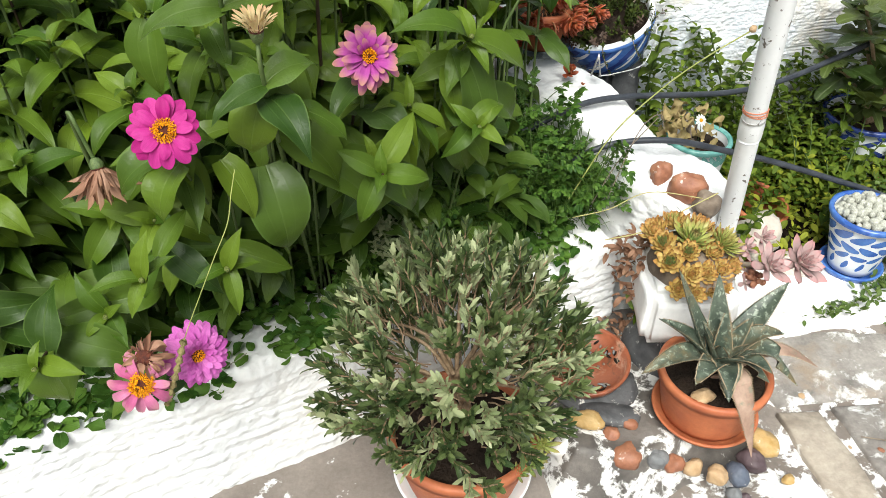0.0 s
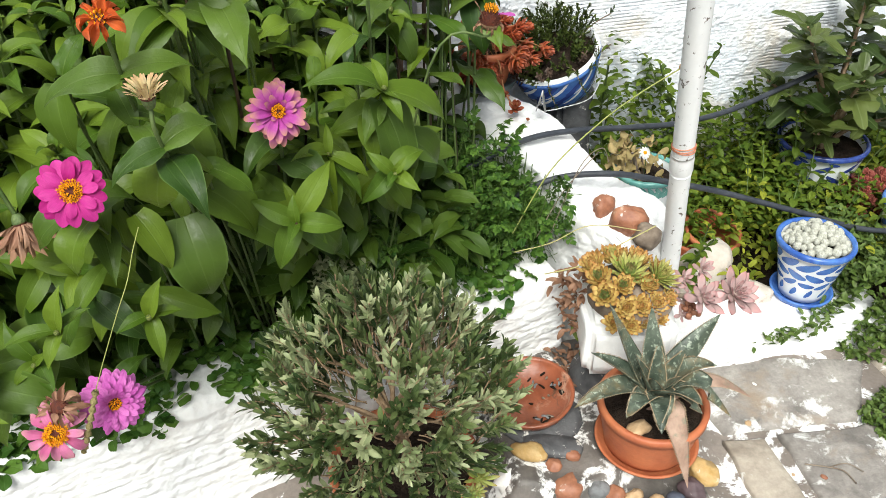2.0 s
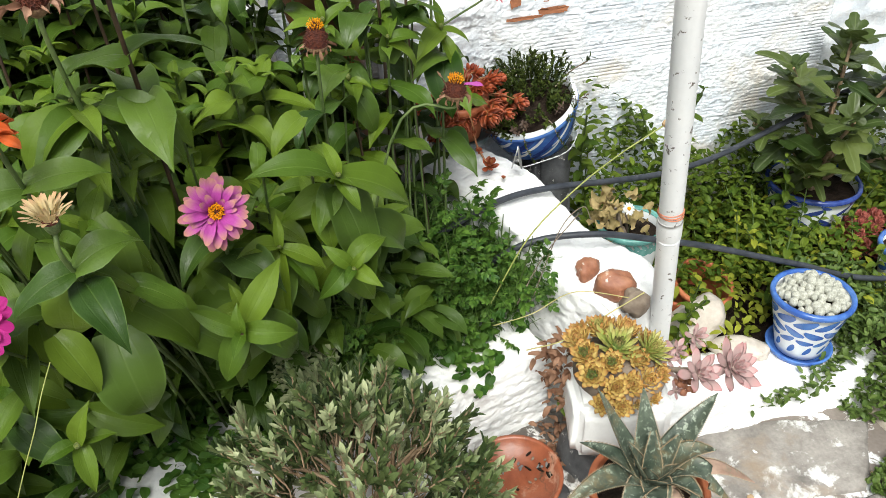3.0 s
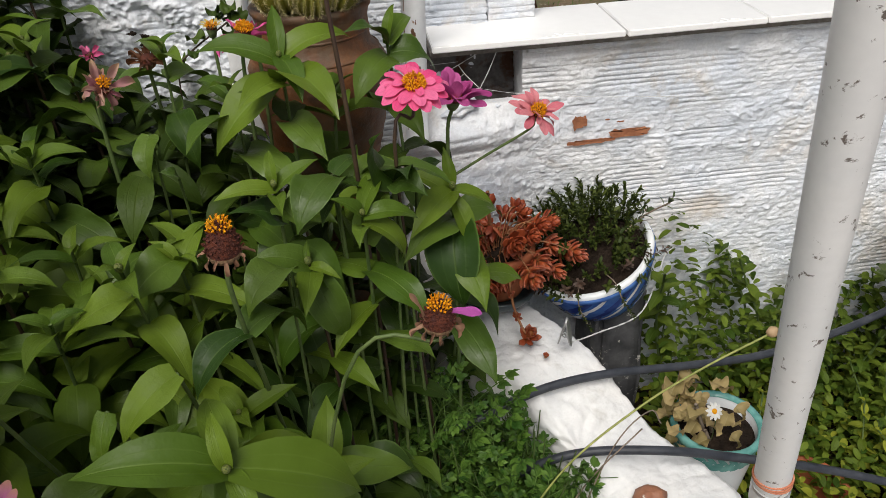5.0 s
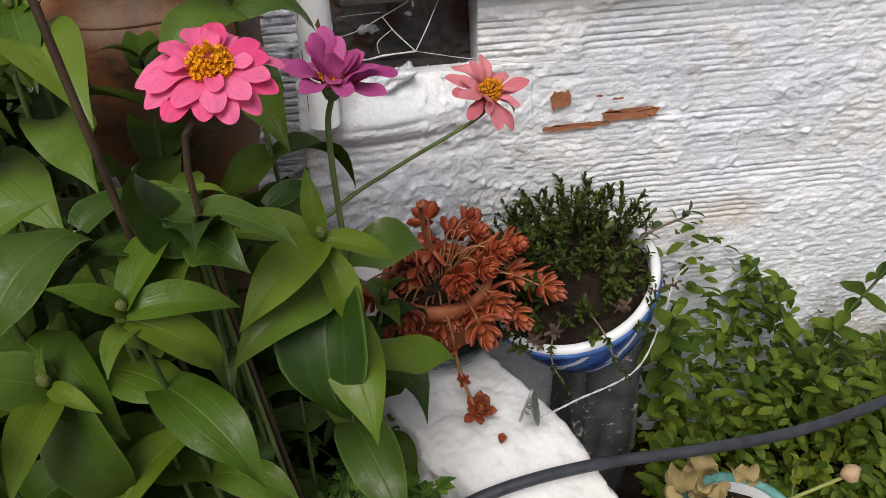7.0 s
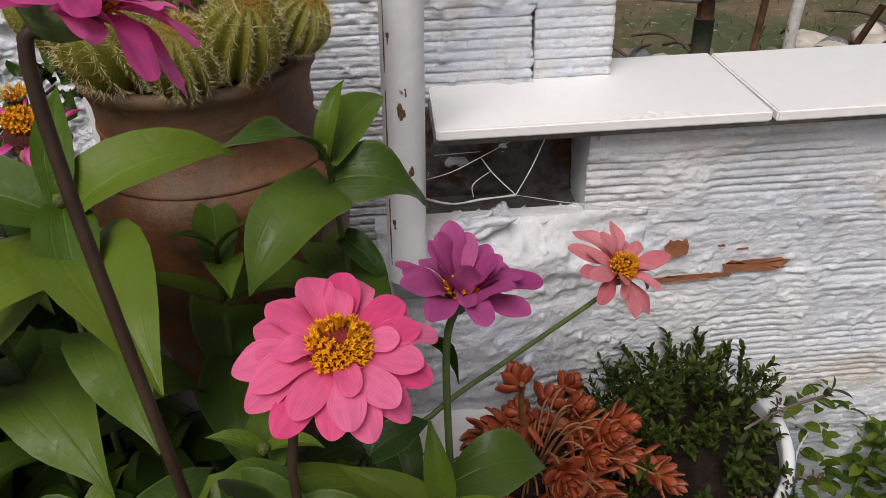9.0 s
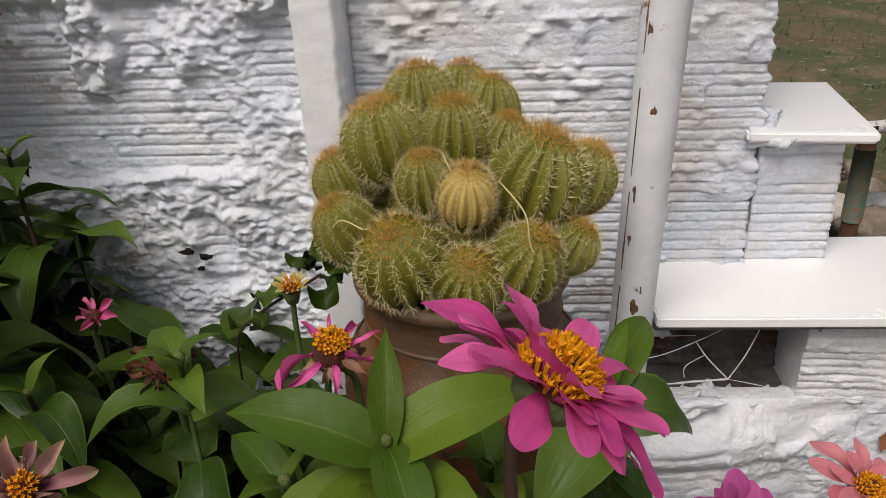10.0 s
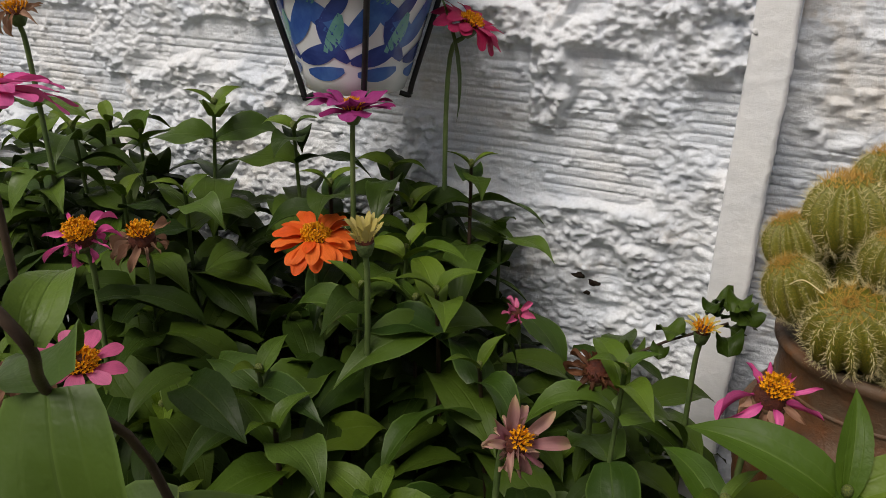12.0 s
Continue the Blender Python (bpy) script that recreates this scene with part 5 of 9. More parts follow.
SHAPED_A = [
    ((0.309, 1.408, 1.022), ((0.003, (0.306, 1.452, 1.068), 0.80, True), (0.003, (0.333, 1.345, 0.985), 0.95, True), (0.010, (0.214, 1.425, 1.028), 0.95, True), (0.010, (0.392, 1.450, 1.023), 0.95, True), (0.030, (0.222, 1.370, 0.920), 1.15, True), (0.035, (0.261, 1.345, 0.984), 1.15, True), (0.035, (0.372, 1.310, 0.975), 1.00, True))),
    ((0.438, 1.480, 1.008), ((0.002, (0.452, 1.500, 1.045), 0.70, True), (0.008, (0.386, 1.441, 1.032), 0.90, False), (0.008, (0.474, 1.554, 1.012), 0.80, True), (0.020, (0.499, 1.495, 0.955), 1.05, False), (0.022, (0.390, 1.421, 0.947), 1.25, False), (0.060, (0.470, 1.460, 0.921), 1.10, False))),
]
SHAPED_B = [
    ((0.386, 1.226, 0.903), ((0.003, (0.412, 1.300, 0.905), 0.70, True), (0.006, (0.354, 1.215, 0.930), 0.90, True), (0.006, (0.446, 1.245, 0.878), 0.85, True), (0.012, (0.424, 1.240, 0.832), 0.90, True), (0.020, (0.380, 1.190, 0.882), 1.10, False), (0.045, (0.418, 1.290, 0.895), 1.10, False))),
    ((0.296, 1.262, 0.929), ((0.002, (0.293, 1.293, 0.955), 0.70, True), (0.008, (0.234, 1.245, 0.925), 1.00, True), (0.008, (0.345, 1.280, 0.945), 1.00, True), (0.016, (0.306, 1.210, 0.919), 0.90, True), (0.030, (0.323, 1.220, 0.894), 1.00, False), (0.050, (0.248, 1.230, 0.916), 1.10, False))),
]
SHAPED_C = [
    ((0.494, 1.322, 0.873), ((0.002, (0.488, 1.345, 0.915), 0.75, True), (0.006, (0.545, 1.330, 0.835), 0.90, True), (0.006, (0.436, 1.265, 0.840), 1.00, True), (0.014, (0.439, 1.340, 0.889), 0.90, True), (0.016, (0.512, 1.300, 0.795), 1.00, True), (0.045, (0.426, 1.260, 0.811), 1.10, False), (0.050, (0.497, 1.280, 0.725), 1.20, False))),
    ((0.321, 1.234, 0.845), ((0.002, (0.322, 1.250, 0.864), 0.70, True), (0.006, (0.355, 1.217, 0.829), 0.80, True), (0.006, (0.262, 1.222, 0.862), 1.30, False), (0.012, (0.317, 1.160, 0.825), 0.90, True), (0.020, (0.352, 1.225, 0.745), 1.10, False))),
]
SHAPED_D = [
    ((0.261, 0.955, 0.837), ((0.003, (0.250, 0.990, 0.868), 0.80, True), (0.008, (0.148, 0.945, 0.857), 0.95, True), (0.008, (0.359, 1.000, 0.739), 1.00, True), (0.014, (0.234, 1.040, 0.838), 0.90, True), (0.016, (0.282, 0.935, 0.789), 0.90, True), (0.050, (0.287, 0.980, 0.659), 1.00, False), (0.055, (0.226, 0.950, 0.755), 1.00, False))),
    ((0.173, 0.957, 0.744), ((0.003, (0.176, 0.985, 0.780), 0.75, True), (0.006, (0.118, 0.940, 0.749), 0.90, True), (0.006, (0.229, 0.960, 0.692), 0.90, True), (0.014, (0.170, 0.925, 0.627), 0.62, True), (0.016, (0.214, 0.955, 0.658), 0.60, True), (0.050, (0.097, 0.950, 0.561), 0.90, False))),
]
SHAPED_E = [
    ((-0.101, 0.817, 0.612), ((0.002, (-0.073, 0.830, 0.666), 0.90, True), (0.006, (-0.144, 0.800, 0.605), 1.00, True), (0.006, (-0.058, 0.830, 0.604), 1.00, True), (0.012, (-0.096, 0.795, 0.547), 0.90, True))),
    ((-0.188, 0.740, 0.674), ((0.003, (-0.170, 0.755, 0.732), 1.00, True), (0.006, (-0.250, 0.735, 0.668), 0.80, True), (0.006, (-0.148, 0.760, 0.687), 0.90, True), (0.012, (-0.207, 0.720, 0.634), 0.90, True))),
]
SHAPED = SHAPED_A + SHAPED_B + SHAPED_C + SHAPED_D + SHAPED_E
FRONT_LEAVES = [((-0.133, 0.885, 0.926), (-0.135, 0.880, 0.833), 1.10), ((-0.136, 0.890, 0.930), (-0.176, 0.870, 0.965), 1.00), ((-0.127, 0.895, 0.931), (-0.096, 0.930, 0.966), 1.10), ((-0.017, 0.790, 0.876), (0.030, 0.800, 0.817), 0.80), ((-0.019, 0.790, 0.872), (-0.042, 0.800, 0.790), 1.25), ((-0.017, 0.790, 0.885), (-0.040, 0.770, 0.926), 0.60), ((-0.017, 0.790, 0.885), (0.038, 0.800, 0.902), 0.80), ((-0.032, 0.870, 0.728), (-0.020, 0.860, 0.600), 1.35), ((-0.015, 0.860, 0.788), (0.055, 0.870, 0.669), 0.90), ((0.028, 0.890, 0.708), (0.098, 0.910, 0.591), 0.85)]
MIDDLE_LEAVES = [((-0.083, 0.840, 0.761), (-0.055, 0.820, 0.679), 1.20), ((-0.125, 0.800, 0.787), (-0.154, 0.780, 0.722), 1.30), ((0.024, 0.920, 0.987), (0.093, 0.905, 0.902), 0.90), ((0.014, 0.910, 0.988), (-0.056, 0.880, 0.924), 1.00), ((0.015, 0.950, 0.971), (0.057, 0.940, 0.899), 0.80), ((0.005, 0.900, 0.915), (-0.010, 0.880, 0.850), 1.30), ((-0.068, 0.870, 0.916), (-0.053, 0.850, 0.868), 1.20), ((0.230, 1.000, 0.902), (0.185, 0.970, 0.862), 1.10), ((0.087, 0.970, 0.945), (0.101, 0.950, 0.905), 1.00), ((0.172, 0.990, 0.880), (0.166, 0.970, 0.835), 0.90)]
UPPER_LEAVES = [((0.271, 1.000, 0.737), (0.344, 1.040, 0.618), 0.80), ((0.283, 1.020, 0.740), (0.271, 1.000, 0.597), 0.80), ((0.238, 0.990, 0.780), (0.242, 0.970, 0.714), 1.20), ((0.123, 0.950, 0.692), (0.123, 0.930, 0.602), 0.90), ((0.013, 0.907, 0.985), (-0.050, 0.860, 0.930), 1.00), ((-0.003, 0.840, 0.899), (0.007, 0.824, 0.785), 1.00), ((0.007, 0.800, 0.847), (-0.026, 0.770, 0.822), 1.30), ((0.019, 0.800, 0.839), (0.069, 0.800, 0.791), 1.00), ((0.357, 1.268, 0.930), (0.318, 1.205, 0.897), 1.25), ((0.360, 1.270, 0.930), (0.385, 1.310, 0.928), 1.20)]
NEAR_LEAVES = [((0.191, 1.300, 0.929), (0.174, 1.290, 0.943), 1.20), ((0.156, 1.360, 0.959), (0.152, 1.330, 0.918), 1.30), ((0.306, 1.170, 0.880), (0.269, 1.120, 0.861), 1.30), ((0.254, 1.220, 0.895), (0.238, 1.200, 0.887), 1.20), ((0.424, 1.275, 0.912), (0.415, 1.240, 0.986), 1.10), ((0.424, 1.275, 0.911), (0.458, 1.240, 0.907), 1.40), ((0.423, 1.275, 0.913), (0.436, 1.220, 0.940), 1.20), ((0.424, 1.280, 0.907), (0.442, 1.310, 0.892), 1.00), ((0.454, 1.360, 0.875), (0.490, 1.380, 0.877), 1.20)]
for top, leaves in SHAPED:
    shaped_plant(top, leaves)
for base, tip, wide in FRONT_LEAVES + MIDDLE_LEAVES + UPPER_LEAVES + NEAR_LEAVES:
    root = stem_base(base[0], base[1])
    ob = thing("zinnia_plant", root, "zinnia stalk with one broad hanging leaf in the bed", "flower plant", "zinnias in the bed")
    stalk = [p - root for p in curve_points(root, Vector(base), Vector((0, 0, 0.05)), 8)]
    part("stem", tube("stem", stalk, [0.0026 - 0.0010 * k / 8 for k in range(8)], 6), M_STEM, ob)
    hung = leaf_to(ob, base, tip, wide)
    # high front leaves get the lit copy's lighter colour
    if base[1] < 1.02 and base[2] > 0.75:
        hung.data = LIT_LEAVES[LEAVES.index(hung.data)]
SPECIAL = JAR_SIDE + FRONT_SIDE + WALL_SIDE
for x, y, z, size, spin in SPECIAL:
    zinnia_plant((x, y, z), size, 9 if y < 1.12 else 7, True, spin, light=3 if 1.35 < y < 1.5 and x > 0.1 else 2)


def canopy(x, y):
    wsum = total = 0.0
    for a, b, c in TOPS:
        w = 1.0 / ((x - a) ** 2 + (y - b) ** 2 + 0.002) ** 1.5
        wsum += w
        total += w * c
    return total / wsum


y = 0.72
row = 0
while y < 1.70:
    x = -0.80 + 0.045 * (row % 2)
    x_end = 0.24 if y < 1.0 else (0.31 if y < 1.18 else (0.45 if y < 1.42 else 0.50))
    while x < x_end:
        px_, py_ = x + rng.uniform(-0.03, 0.03), y + rng.uniform(-0.03, 0.03)
        x += 0.084
        if py_ < 0.80 + 0.22 * px_ or math.hypot(px_ - 0.34, py_ - 1.60) < 0.15:
            continue
        if any(math.hypot(px_ - s[0], py_ - s[1]) < 0.062 for s in SPECIAL) or any(math.hypot(px_ - top[0], py_ - top[1]) < 0.070 for top, _ in SHAPED):
            continue
        top_z = canopy(px_, py_)
        if any(math.hypot(px_ - h.x, py_ - h.y) < 0.085 and top_z > h.z - 0.07 for h in HEADS):
            top_z = min(h.z for h in HEADS if math.hypot(px_ - h.x, py_ - h.y) < 0.085) - 0.10
        zinnia_plant((px_, py_, top_z + rng.uniform(-0.06, 0.015)), rng.uniform(0.95, 1.15), 9 if py_ < 1.12 else 6, rng.random() < 0.4)
    y += 0.082
    row += 1


# ---- the wall's fittings ----
def soft_box(name, sx, sy, sz, bevel, cuts=0, rough=0.0, seed=0):
    bm = bmesh.new()
    bmesh.ops.create_cube(bm, size=1.0, matrix=Matrix.Diagonal((sx, sy, sz, 1)))
    bmesh.ops.bevel(bm, geom=bm.edges[:], offset=bevel, segments=3, affect="EDGES")
    if cuts:
        bmesh.ops.subdivide_edges(bm, edges=bm.edges[:], cuts=cuts, use_grid_fill=True)
        for v in bm.verts:
            k = noise.fractal(v.co * 14 + Vector((seed, 0, 0)), 1.0, 2.0, 4)
            v.co += v.co.normalized() * rough * k
    for f in bm.faces:
        f.smooth = True
    return bm


post = thing("iron_post", (0.488, 1.678, 0.0), "white-painted iron post with rust along its seam", "post", kind="structure")


def on_post(z):
    return Vector((0.035 * (z - 0.95), 0, z))


part("pipe", tube("pipe", [on_post(0.78 + 0.1 * k) for k in range(11)], 0.0185, 24), M_IRON_WHITE, post)
for k in range(9):
    z0 = 0.80 + 0.092 * k + 0.02 * noise.noise(Vector((k * 1.7, 4, 1)))
    part("seam", tube("seam", [on_post(z0 + 0.009 * q) + Vector((-0.0150, -0.0108, 0)) for q in range(9)], [0.0004 + 0.0011 * abs(noise.noise(Vector((k * 3 + q * 0.8, 1, 2)))) * math.sin(math.pi * (q + 0.5) / 9) for q in range(9)], 6), M_RUST, post, "rusty seam down the post")
for a, z, s in ((0.55, 0.955, 1.0), (0.75, 0.975, 0.6), (0.45, 1.13, 0.7), (0.95, 0.90, 0.9), (0.02, 0.845, 0.8), (-0.04, 1.02, 0.6), (0.0, 1.06, 0.8), (-0.06, 1.19, 0.7)):
    c_ = on_post(z) + Vector((-0.0178 * math.cos(a + 0.9), -0.0178 * math.sin(a + 0.9), 0))
    part("chip", rock_mesh("chip", 0.0030 * s, 0.0010, 0.0085 * s, int(z * 100), 0.9, 14, 10, 1.0), M_RUST, post, "rust showing through chipped paint", pose(*c_, 0, 0, math.degrees(a) - 38))


def plaster_strip():
    """A flat upright with soft, chipped edges."""
    n = 420
    us = [-1.0, -0.995, -0.97, -0.9, -0.75, -0.5, -0.25, 0.0, 0.25, 0.5, 0.75, 0.9, 0.97, 0.995, 1.0]
    ys = [0.012, -0.012, -0.019, -0.0225, -0.023, -0.023, -0.023, -0.023, -0.023, -0.023, -0.023, -0.0225, -0.019, -0.012, 0.012]
    P = np.zeros((n, len(us), 3))
    for i in range(n):
        z = 0.35 + 1.1 * i / (n - 1)
        ragged = 0.0016 * fbm(z * 14, 0.0, 0, 3, 5) + 0.0012 * fbm(z * 130, 0.0, 0, 2, 6)
        for j, (u, yy) in enumerate(zip(us, ys)):
            x = 0.0195 * u + (ragged if u > 0.6 else (0.3 * ragged if u < -0.6 else 0))
            P[i, j] = (x, yy - 0.0008 * fbm(x * 70, z * 50, 1, 3, 8), z)
    return fast_grid("pilaster", P[::-1])


M_STRIP = surface("strip_paint", (0.80, 0.81, 0.83), (0.87, 0.87, 0.87), 12, 0.5, 90, 0.10, 0.5, 80, spot=(0.55, 0.42, 0.33), spot_scale=20, spot_range=(0.66, 0.78), distance=0.003)
tagged(part("pilaster", plaster_strip(), M_STRIP, None, "", pose(0.212, 1.772, 0)), "narrow whitewashed upright strip set in the wall", "pilaster", kind="structure")

cobweb = thing("cobweb", (0, 0, 0), "old white cobweb strands across the broken brick", "cobweb")
M_WEB = surface("cobweb", (0.50, 0.50, 0.50), (0.72, 0.72, 0.71), 90, 0.9)
for pts, r in ((((0.485, 1.715, 0.861), (0.525, 1.72, 0.866), (0.558, 1.722, 0.880), (0.60, 1.73, 0.898)), 0.0007), (((0.515, 1.73, 0.882), (0.56, 1.728, 0.884)), 0.0006), (((0.560, 1.722, 0.880), (0.572, 1.722, 0.862), (0.594, 1.72, 0.838)), 0.0009),
               (((0.594, 1.72, 0.838), (0.61, 1.725, 0.865), (0.628, 1.74, 0.895)), 0.0009), (((0.50, 1.72, 0.842), (0.53, 1.718, 0.834), (0.56, 1.716, 0.838), (0.594, 1.72, 0.838)), 0.0016), (((0.594, 1.72, 0.838), (0.67, 1.722, 0.820), (0.80, 1.722, 0.802), (1.0, 1.722, 0.784)), 0.0007),
               (((0.57, 1.722, 0.866), (0.552, 1.722, 0.852), (0.552, 1.722, 0.838)), 0.0007)):
    path = smooth_path(pts, 6)
    part("strand", tube("strand", path, [0.7 * r * (1 + 0.6 * noise.noise(Vector((i, r * 9e3, 0)))) for i in range(len(path))], 5), M_WEB, cobweb)
tagged(part("mortar_lump", rock_mesh("mortar_lump", 0.030, 0.013, 0.0075, 77, 1.1, 34, 22, 0.8), M_LIME_WALL, None, "", pose(0.556, 1.724, 0.804, 0, -18, 0)), "ridge of crusted white mortar below the broken brick", "mortar", kind="structure")
# Dark lumps set in the mortar, coloured for the shade inside small holes
for i, (x, z) in enumerate(((0.055, 0.966), (0.073, 0.960), (0.066, 0.947))):
    tagged(part("wall_hole", rock_mesh("wall_hole", 0.0075 - 0.002 * i, 0.003, 0.0040 - 0.0008 * i, 90 + i, 1.1, 18, 12, 1.0), M_SOIL, None, "", pose(x, 1.7605, z)), "dark lump standing for a small hole's shade in the mortar", "hole", kind="structure")


# ---- pots ----
def stroke(profile_r, theta, z, length, width, angle, lift=0.0007, n=9):
    """A brush stroke laid on a turned pot: profile_r(z) is the outside radius."""
    V, F = [], []
    for i in range(n):
        u = i / (n - 1)
        w = width * 0.5 * math.sin(math.pi * (0.06 + 0.88 * u)) ** 0.7
        bend = 0.25 * length * (u - 0.5) ** 2
        for j in (-1, 0, 1):
            s, t = (u - 0.5) * length, j * w + bend
            ds, dz = s * math.cos(angle) - t * math.sin(angle), s * math.sin(angle) + t * math.cos(angle)
            r = profile_r(z + dz) + lift
            a = theta + ds / r
            V.append((r * math.cos(a), r * math.sin(a), z + dz))
    F = grid_faces(n, 3)
    return raw_mesh("brush_stroke", V, F)


def radius_at(profile):
    pts = [(r, z) for r, z in profile]
    peak = max(range(len(pts)), key=lambda i: pts[i][1])
    outer = pts[1:peak + 1]

    def fn(z):
        for (r0, z0), (r1, z1) in zip(outer, outer[1:]):
            if z0 <= z <= z1 and z1 > z0:
                return r0 + (r1 - r0) * (z - z0) / (z1 - z0)
        return outer[-1][0] if z > outer[-1][1] else outer[0][0]
    return fn


def soil_disc(name, r, z, parent, seed, material=None):
    a = np.linspace(0, 2 * np.pi, 28, endpoint=False)
    rr = np.linspace(0.001, r, 9)
    A, Rr = np.meshgrid(a, rr, indexing="ij")
    x, y = Rr * np.cos(A), Rr * np.sin(A)
    zz = z + 0.006 * fbm(x * 30, y * 30, seed, 3, seed) + 0.004 * (1 - (Rr / r) ** 2)
    return part(name, raw_mesh(name, np.stack([x, y, zz], -1).reshape(-1, 3), grid_faces(28, 9, closed_u=True)), material or M_SOIL, parent, "dark potting soil")


def saucer_profile(r, h, t=0.005):
    return [(0.001, 0.0), (r * 0.86, 0.0), (r * 0.90, 0.002), (r, h - 0.002), (r - 0.001, h), (r - t, h), (r - t - 0.003, h - 0.003), (r * 0.86 - t, t), (0.001, t)]


def painted_pot(name, place, r_base, r_rim, h, label, ground_mat, strokes, rim_mat, soil=0.82, belly=0.0, saucer=None, tilt=(0, 0, 0), category="flower pot"):
    ob = thing(name, pose(*place, *tilt), label, category)
    prof = pot_profile(r_base, r_rim, h, 0.006, 0.012, 0.002, soil, belly=belly)
    part("body", lathe("body", prof, 56), ground_mat, ob)
    fn = radius_at(prof)
    rim = [(r_rim + 0.004, h - 0.010), (r_rim + 0.0055, h - 0.004), (r_rim + 0.0035, h + 0.002), (r_rim - 0.004, h + 0.0025), (r_rim - 0.007, h - 0.003)]
    part("rim", lathe("rim", rim, 56), rim_mat, ob, "painted rim")
    for mat_s, theta, z, length, width, angle in strokes:
        part("brush_stroke", stroke(fn, theta, z, length, width, angle), mat_s, ob)
    soil_disc("soil", r_rim - 0.007, h * soil, ob, int(place[0] * 100))
    if saucer:
        part("saucer", lathe("saucer", saucer_profile(*saucer[:2]), 48), saucer[2], ob, "", pose(0, 0, -saucer[1] * 0.4))
    return ob


# low platform of dark mortar that carries the pots beside the wall
def platform():
    X, Y = np.meshgrid(np.linspace(0.36, 0.83, 80), np.linspace(0.70, 1.14, 70), indexing="ij")
    edge_front = 0.735 + 0.05 * fbm(X * 9, 0, 0, 2, 4) * 0.6 + np.clip(0.50 - X, 0, 1) * 0.35
    d = np.minimum(np.minimum(Y - edge_front, 0.80 - X + 0.02 * fbm(Y * 8, 2, 0, 2, 6)), X - 0.385)
    Z = 0.085 * np.clip(d / 0.05, -0.3, 1) + 0.006 * fbm(X * 22, Y * 22, 0, 3, 7)
    return fast_grid("mortar_platform", np.stack([X, Y, Z], -1))


M_WET = surface("wet_mortar", (0.07, 0.062, 0.055), (0.17, 0.15, 0.135), 9, 0.5, 90, 0.4, 0.6, 70, spot=(0.74, 0.73, 0.71), spot_scale=16, spot_range=(0.51, 0.57))
tagged(part("mortar_platform", platform(), M_WET), "low step of dark mortar with specks of white paint", "step", kind="structure")

# olive bush
olive_pot = thing("terracotta_pot", (0.232, 0.852, 0.022), "round terracotta pot holding a clipped olive bush", "flower pot")
part("body", lathe("body", pot_profile(0.102, 0.131, 0.135, 0.008, 0.020, 0.006, 0.85), 60, 0.004), M_TERRA, olive_pot)
soil_disc("soil", 0.124, 0.118, olive_pot, 12)
olive_saucer = thing("plant_saucer", (0.232, 0.852, 0.003), "white glazed saucer with blue marks under the olive pot", "saucer")
part("dish", lathe("dish", [(0.001, 0), (0.10, 0), (0.106, 0.003), (0.130, 0.044), (0.129, 0.047), (0.125, 0.046), (0.106, 0.012), (0.001, 0.010)], 56), M_WHITE_GLAZE, olive_saucer)
for k in range(16):
    a = k * 0.39 + 3.3
    part("brush_stroke", stroke(lambda z: 0.106 + (z - 0.003) * 0.60, a, 0.025, 0.022, 0.012, 0.6 * (-1) ** k), M_BLUE_GLAZE, olive_saucer)

M_OLIVE = blade("olive_leaf", (0.020, 0.045, 0.012), (0.140, 0.182, 0.062), vein=(0.20, 0.24, 0.11), rough=0.42, through_light=0.12, vary=0.3, spec=0.35)
M_OLIVE_PALE = blade("olive_leaf_pale", (0.19, 0.24, 0.105), (0.42, 0.45, 0.25), vein=(0.36, 0.38, 0.22), rough=0.45, through_light=0.12, vary=0.25)
M_BARK = surface("olive_bark", (0.22, 0.14, 0.075), (0.38, 0.27, 0.17), 60, 0.85, 200, 0.4, 0.6, 150)


def olive_sprig(seed, pale):
    """A twig with opposite narrow leaves, along +z."""
    r = random.Random(seed)
    t = [leaf_arrays(L=0.027, W=0.0074, lift=12, droop=14 + 16 * (k % 2), fold=0.3, wave=0.1, peak=0.6, tip=0.48, base=0.15, nu=6, nv=3, phase=k) for k in range(3)]
    ms = []
    n = r.randint(9, 12)
    for i in range(n):
        z = 0.006 + 0.060 * i / n
        a = i * math.pi / 2 + r.uniform(-0.3, 0.3)
        for side in (0, math.pi):
            tilt = radians(r.uniform(38, 66) + 16 * i / n)
            s = r.uniform(0.75, 1.15) * (0.75 if i == n - 1 else 1)
            ms.append((r.randrange(3), Matrix.Translation((0.003 * math.sin(i * 1.1), 0.003 * math.cos(i * 0.9), z)) @ Matrix.Rotation(a + side, 4, "Z") @ Matrix.Rotation(-tilt, 4, "Y") @ Matrix.Scale(s, 4)))
    me = scatter_mesh("sprig", t, ms)
    me.materials.append(pale)
    tv, tf = tube_points([(0.003 * math.sin(i * 1.1), 0.003 * math.cos(i * 0.9), -0.02 + 0.085 * i / 7) for i in range(8)], 0.0012, 4)
    bm = bmesh.new()
    bm.from_mesh(me)
    vs = [bm.verts.new(v) for v in tv]
    for f in tf:
        bm.faces.new([vs[i] for i in f]).material_index = 1
    bm.to_mesh(me)
    bm.free()
    me.materials.append(M_BARK)
    return me


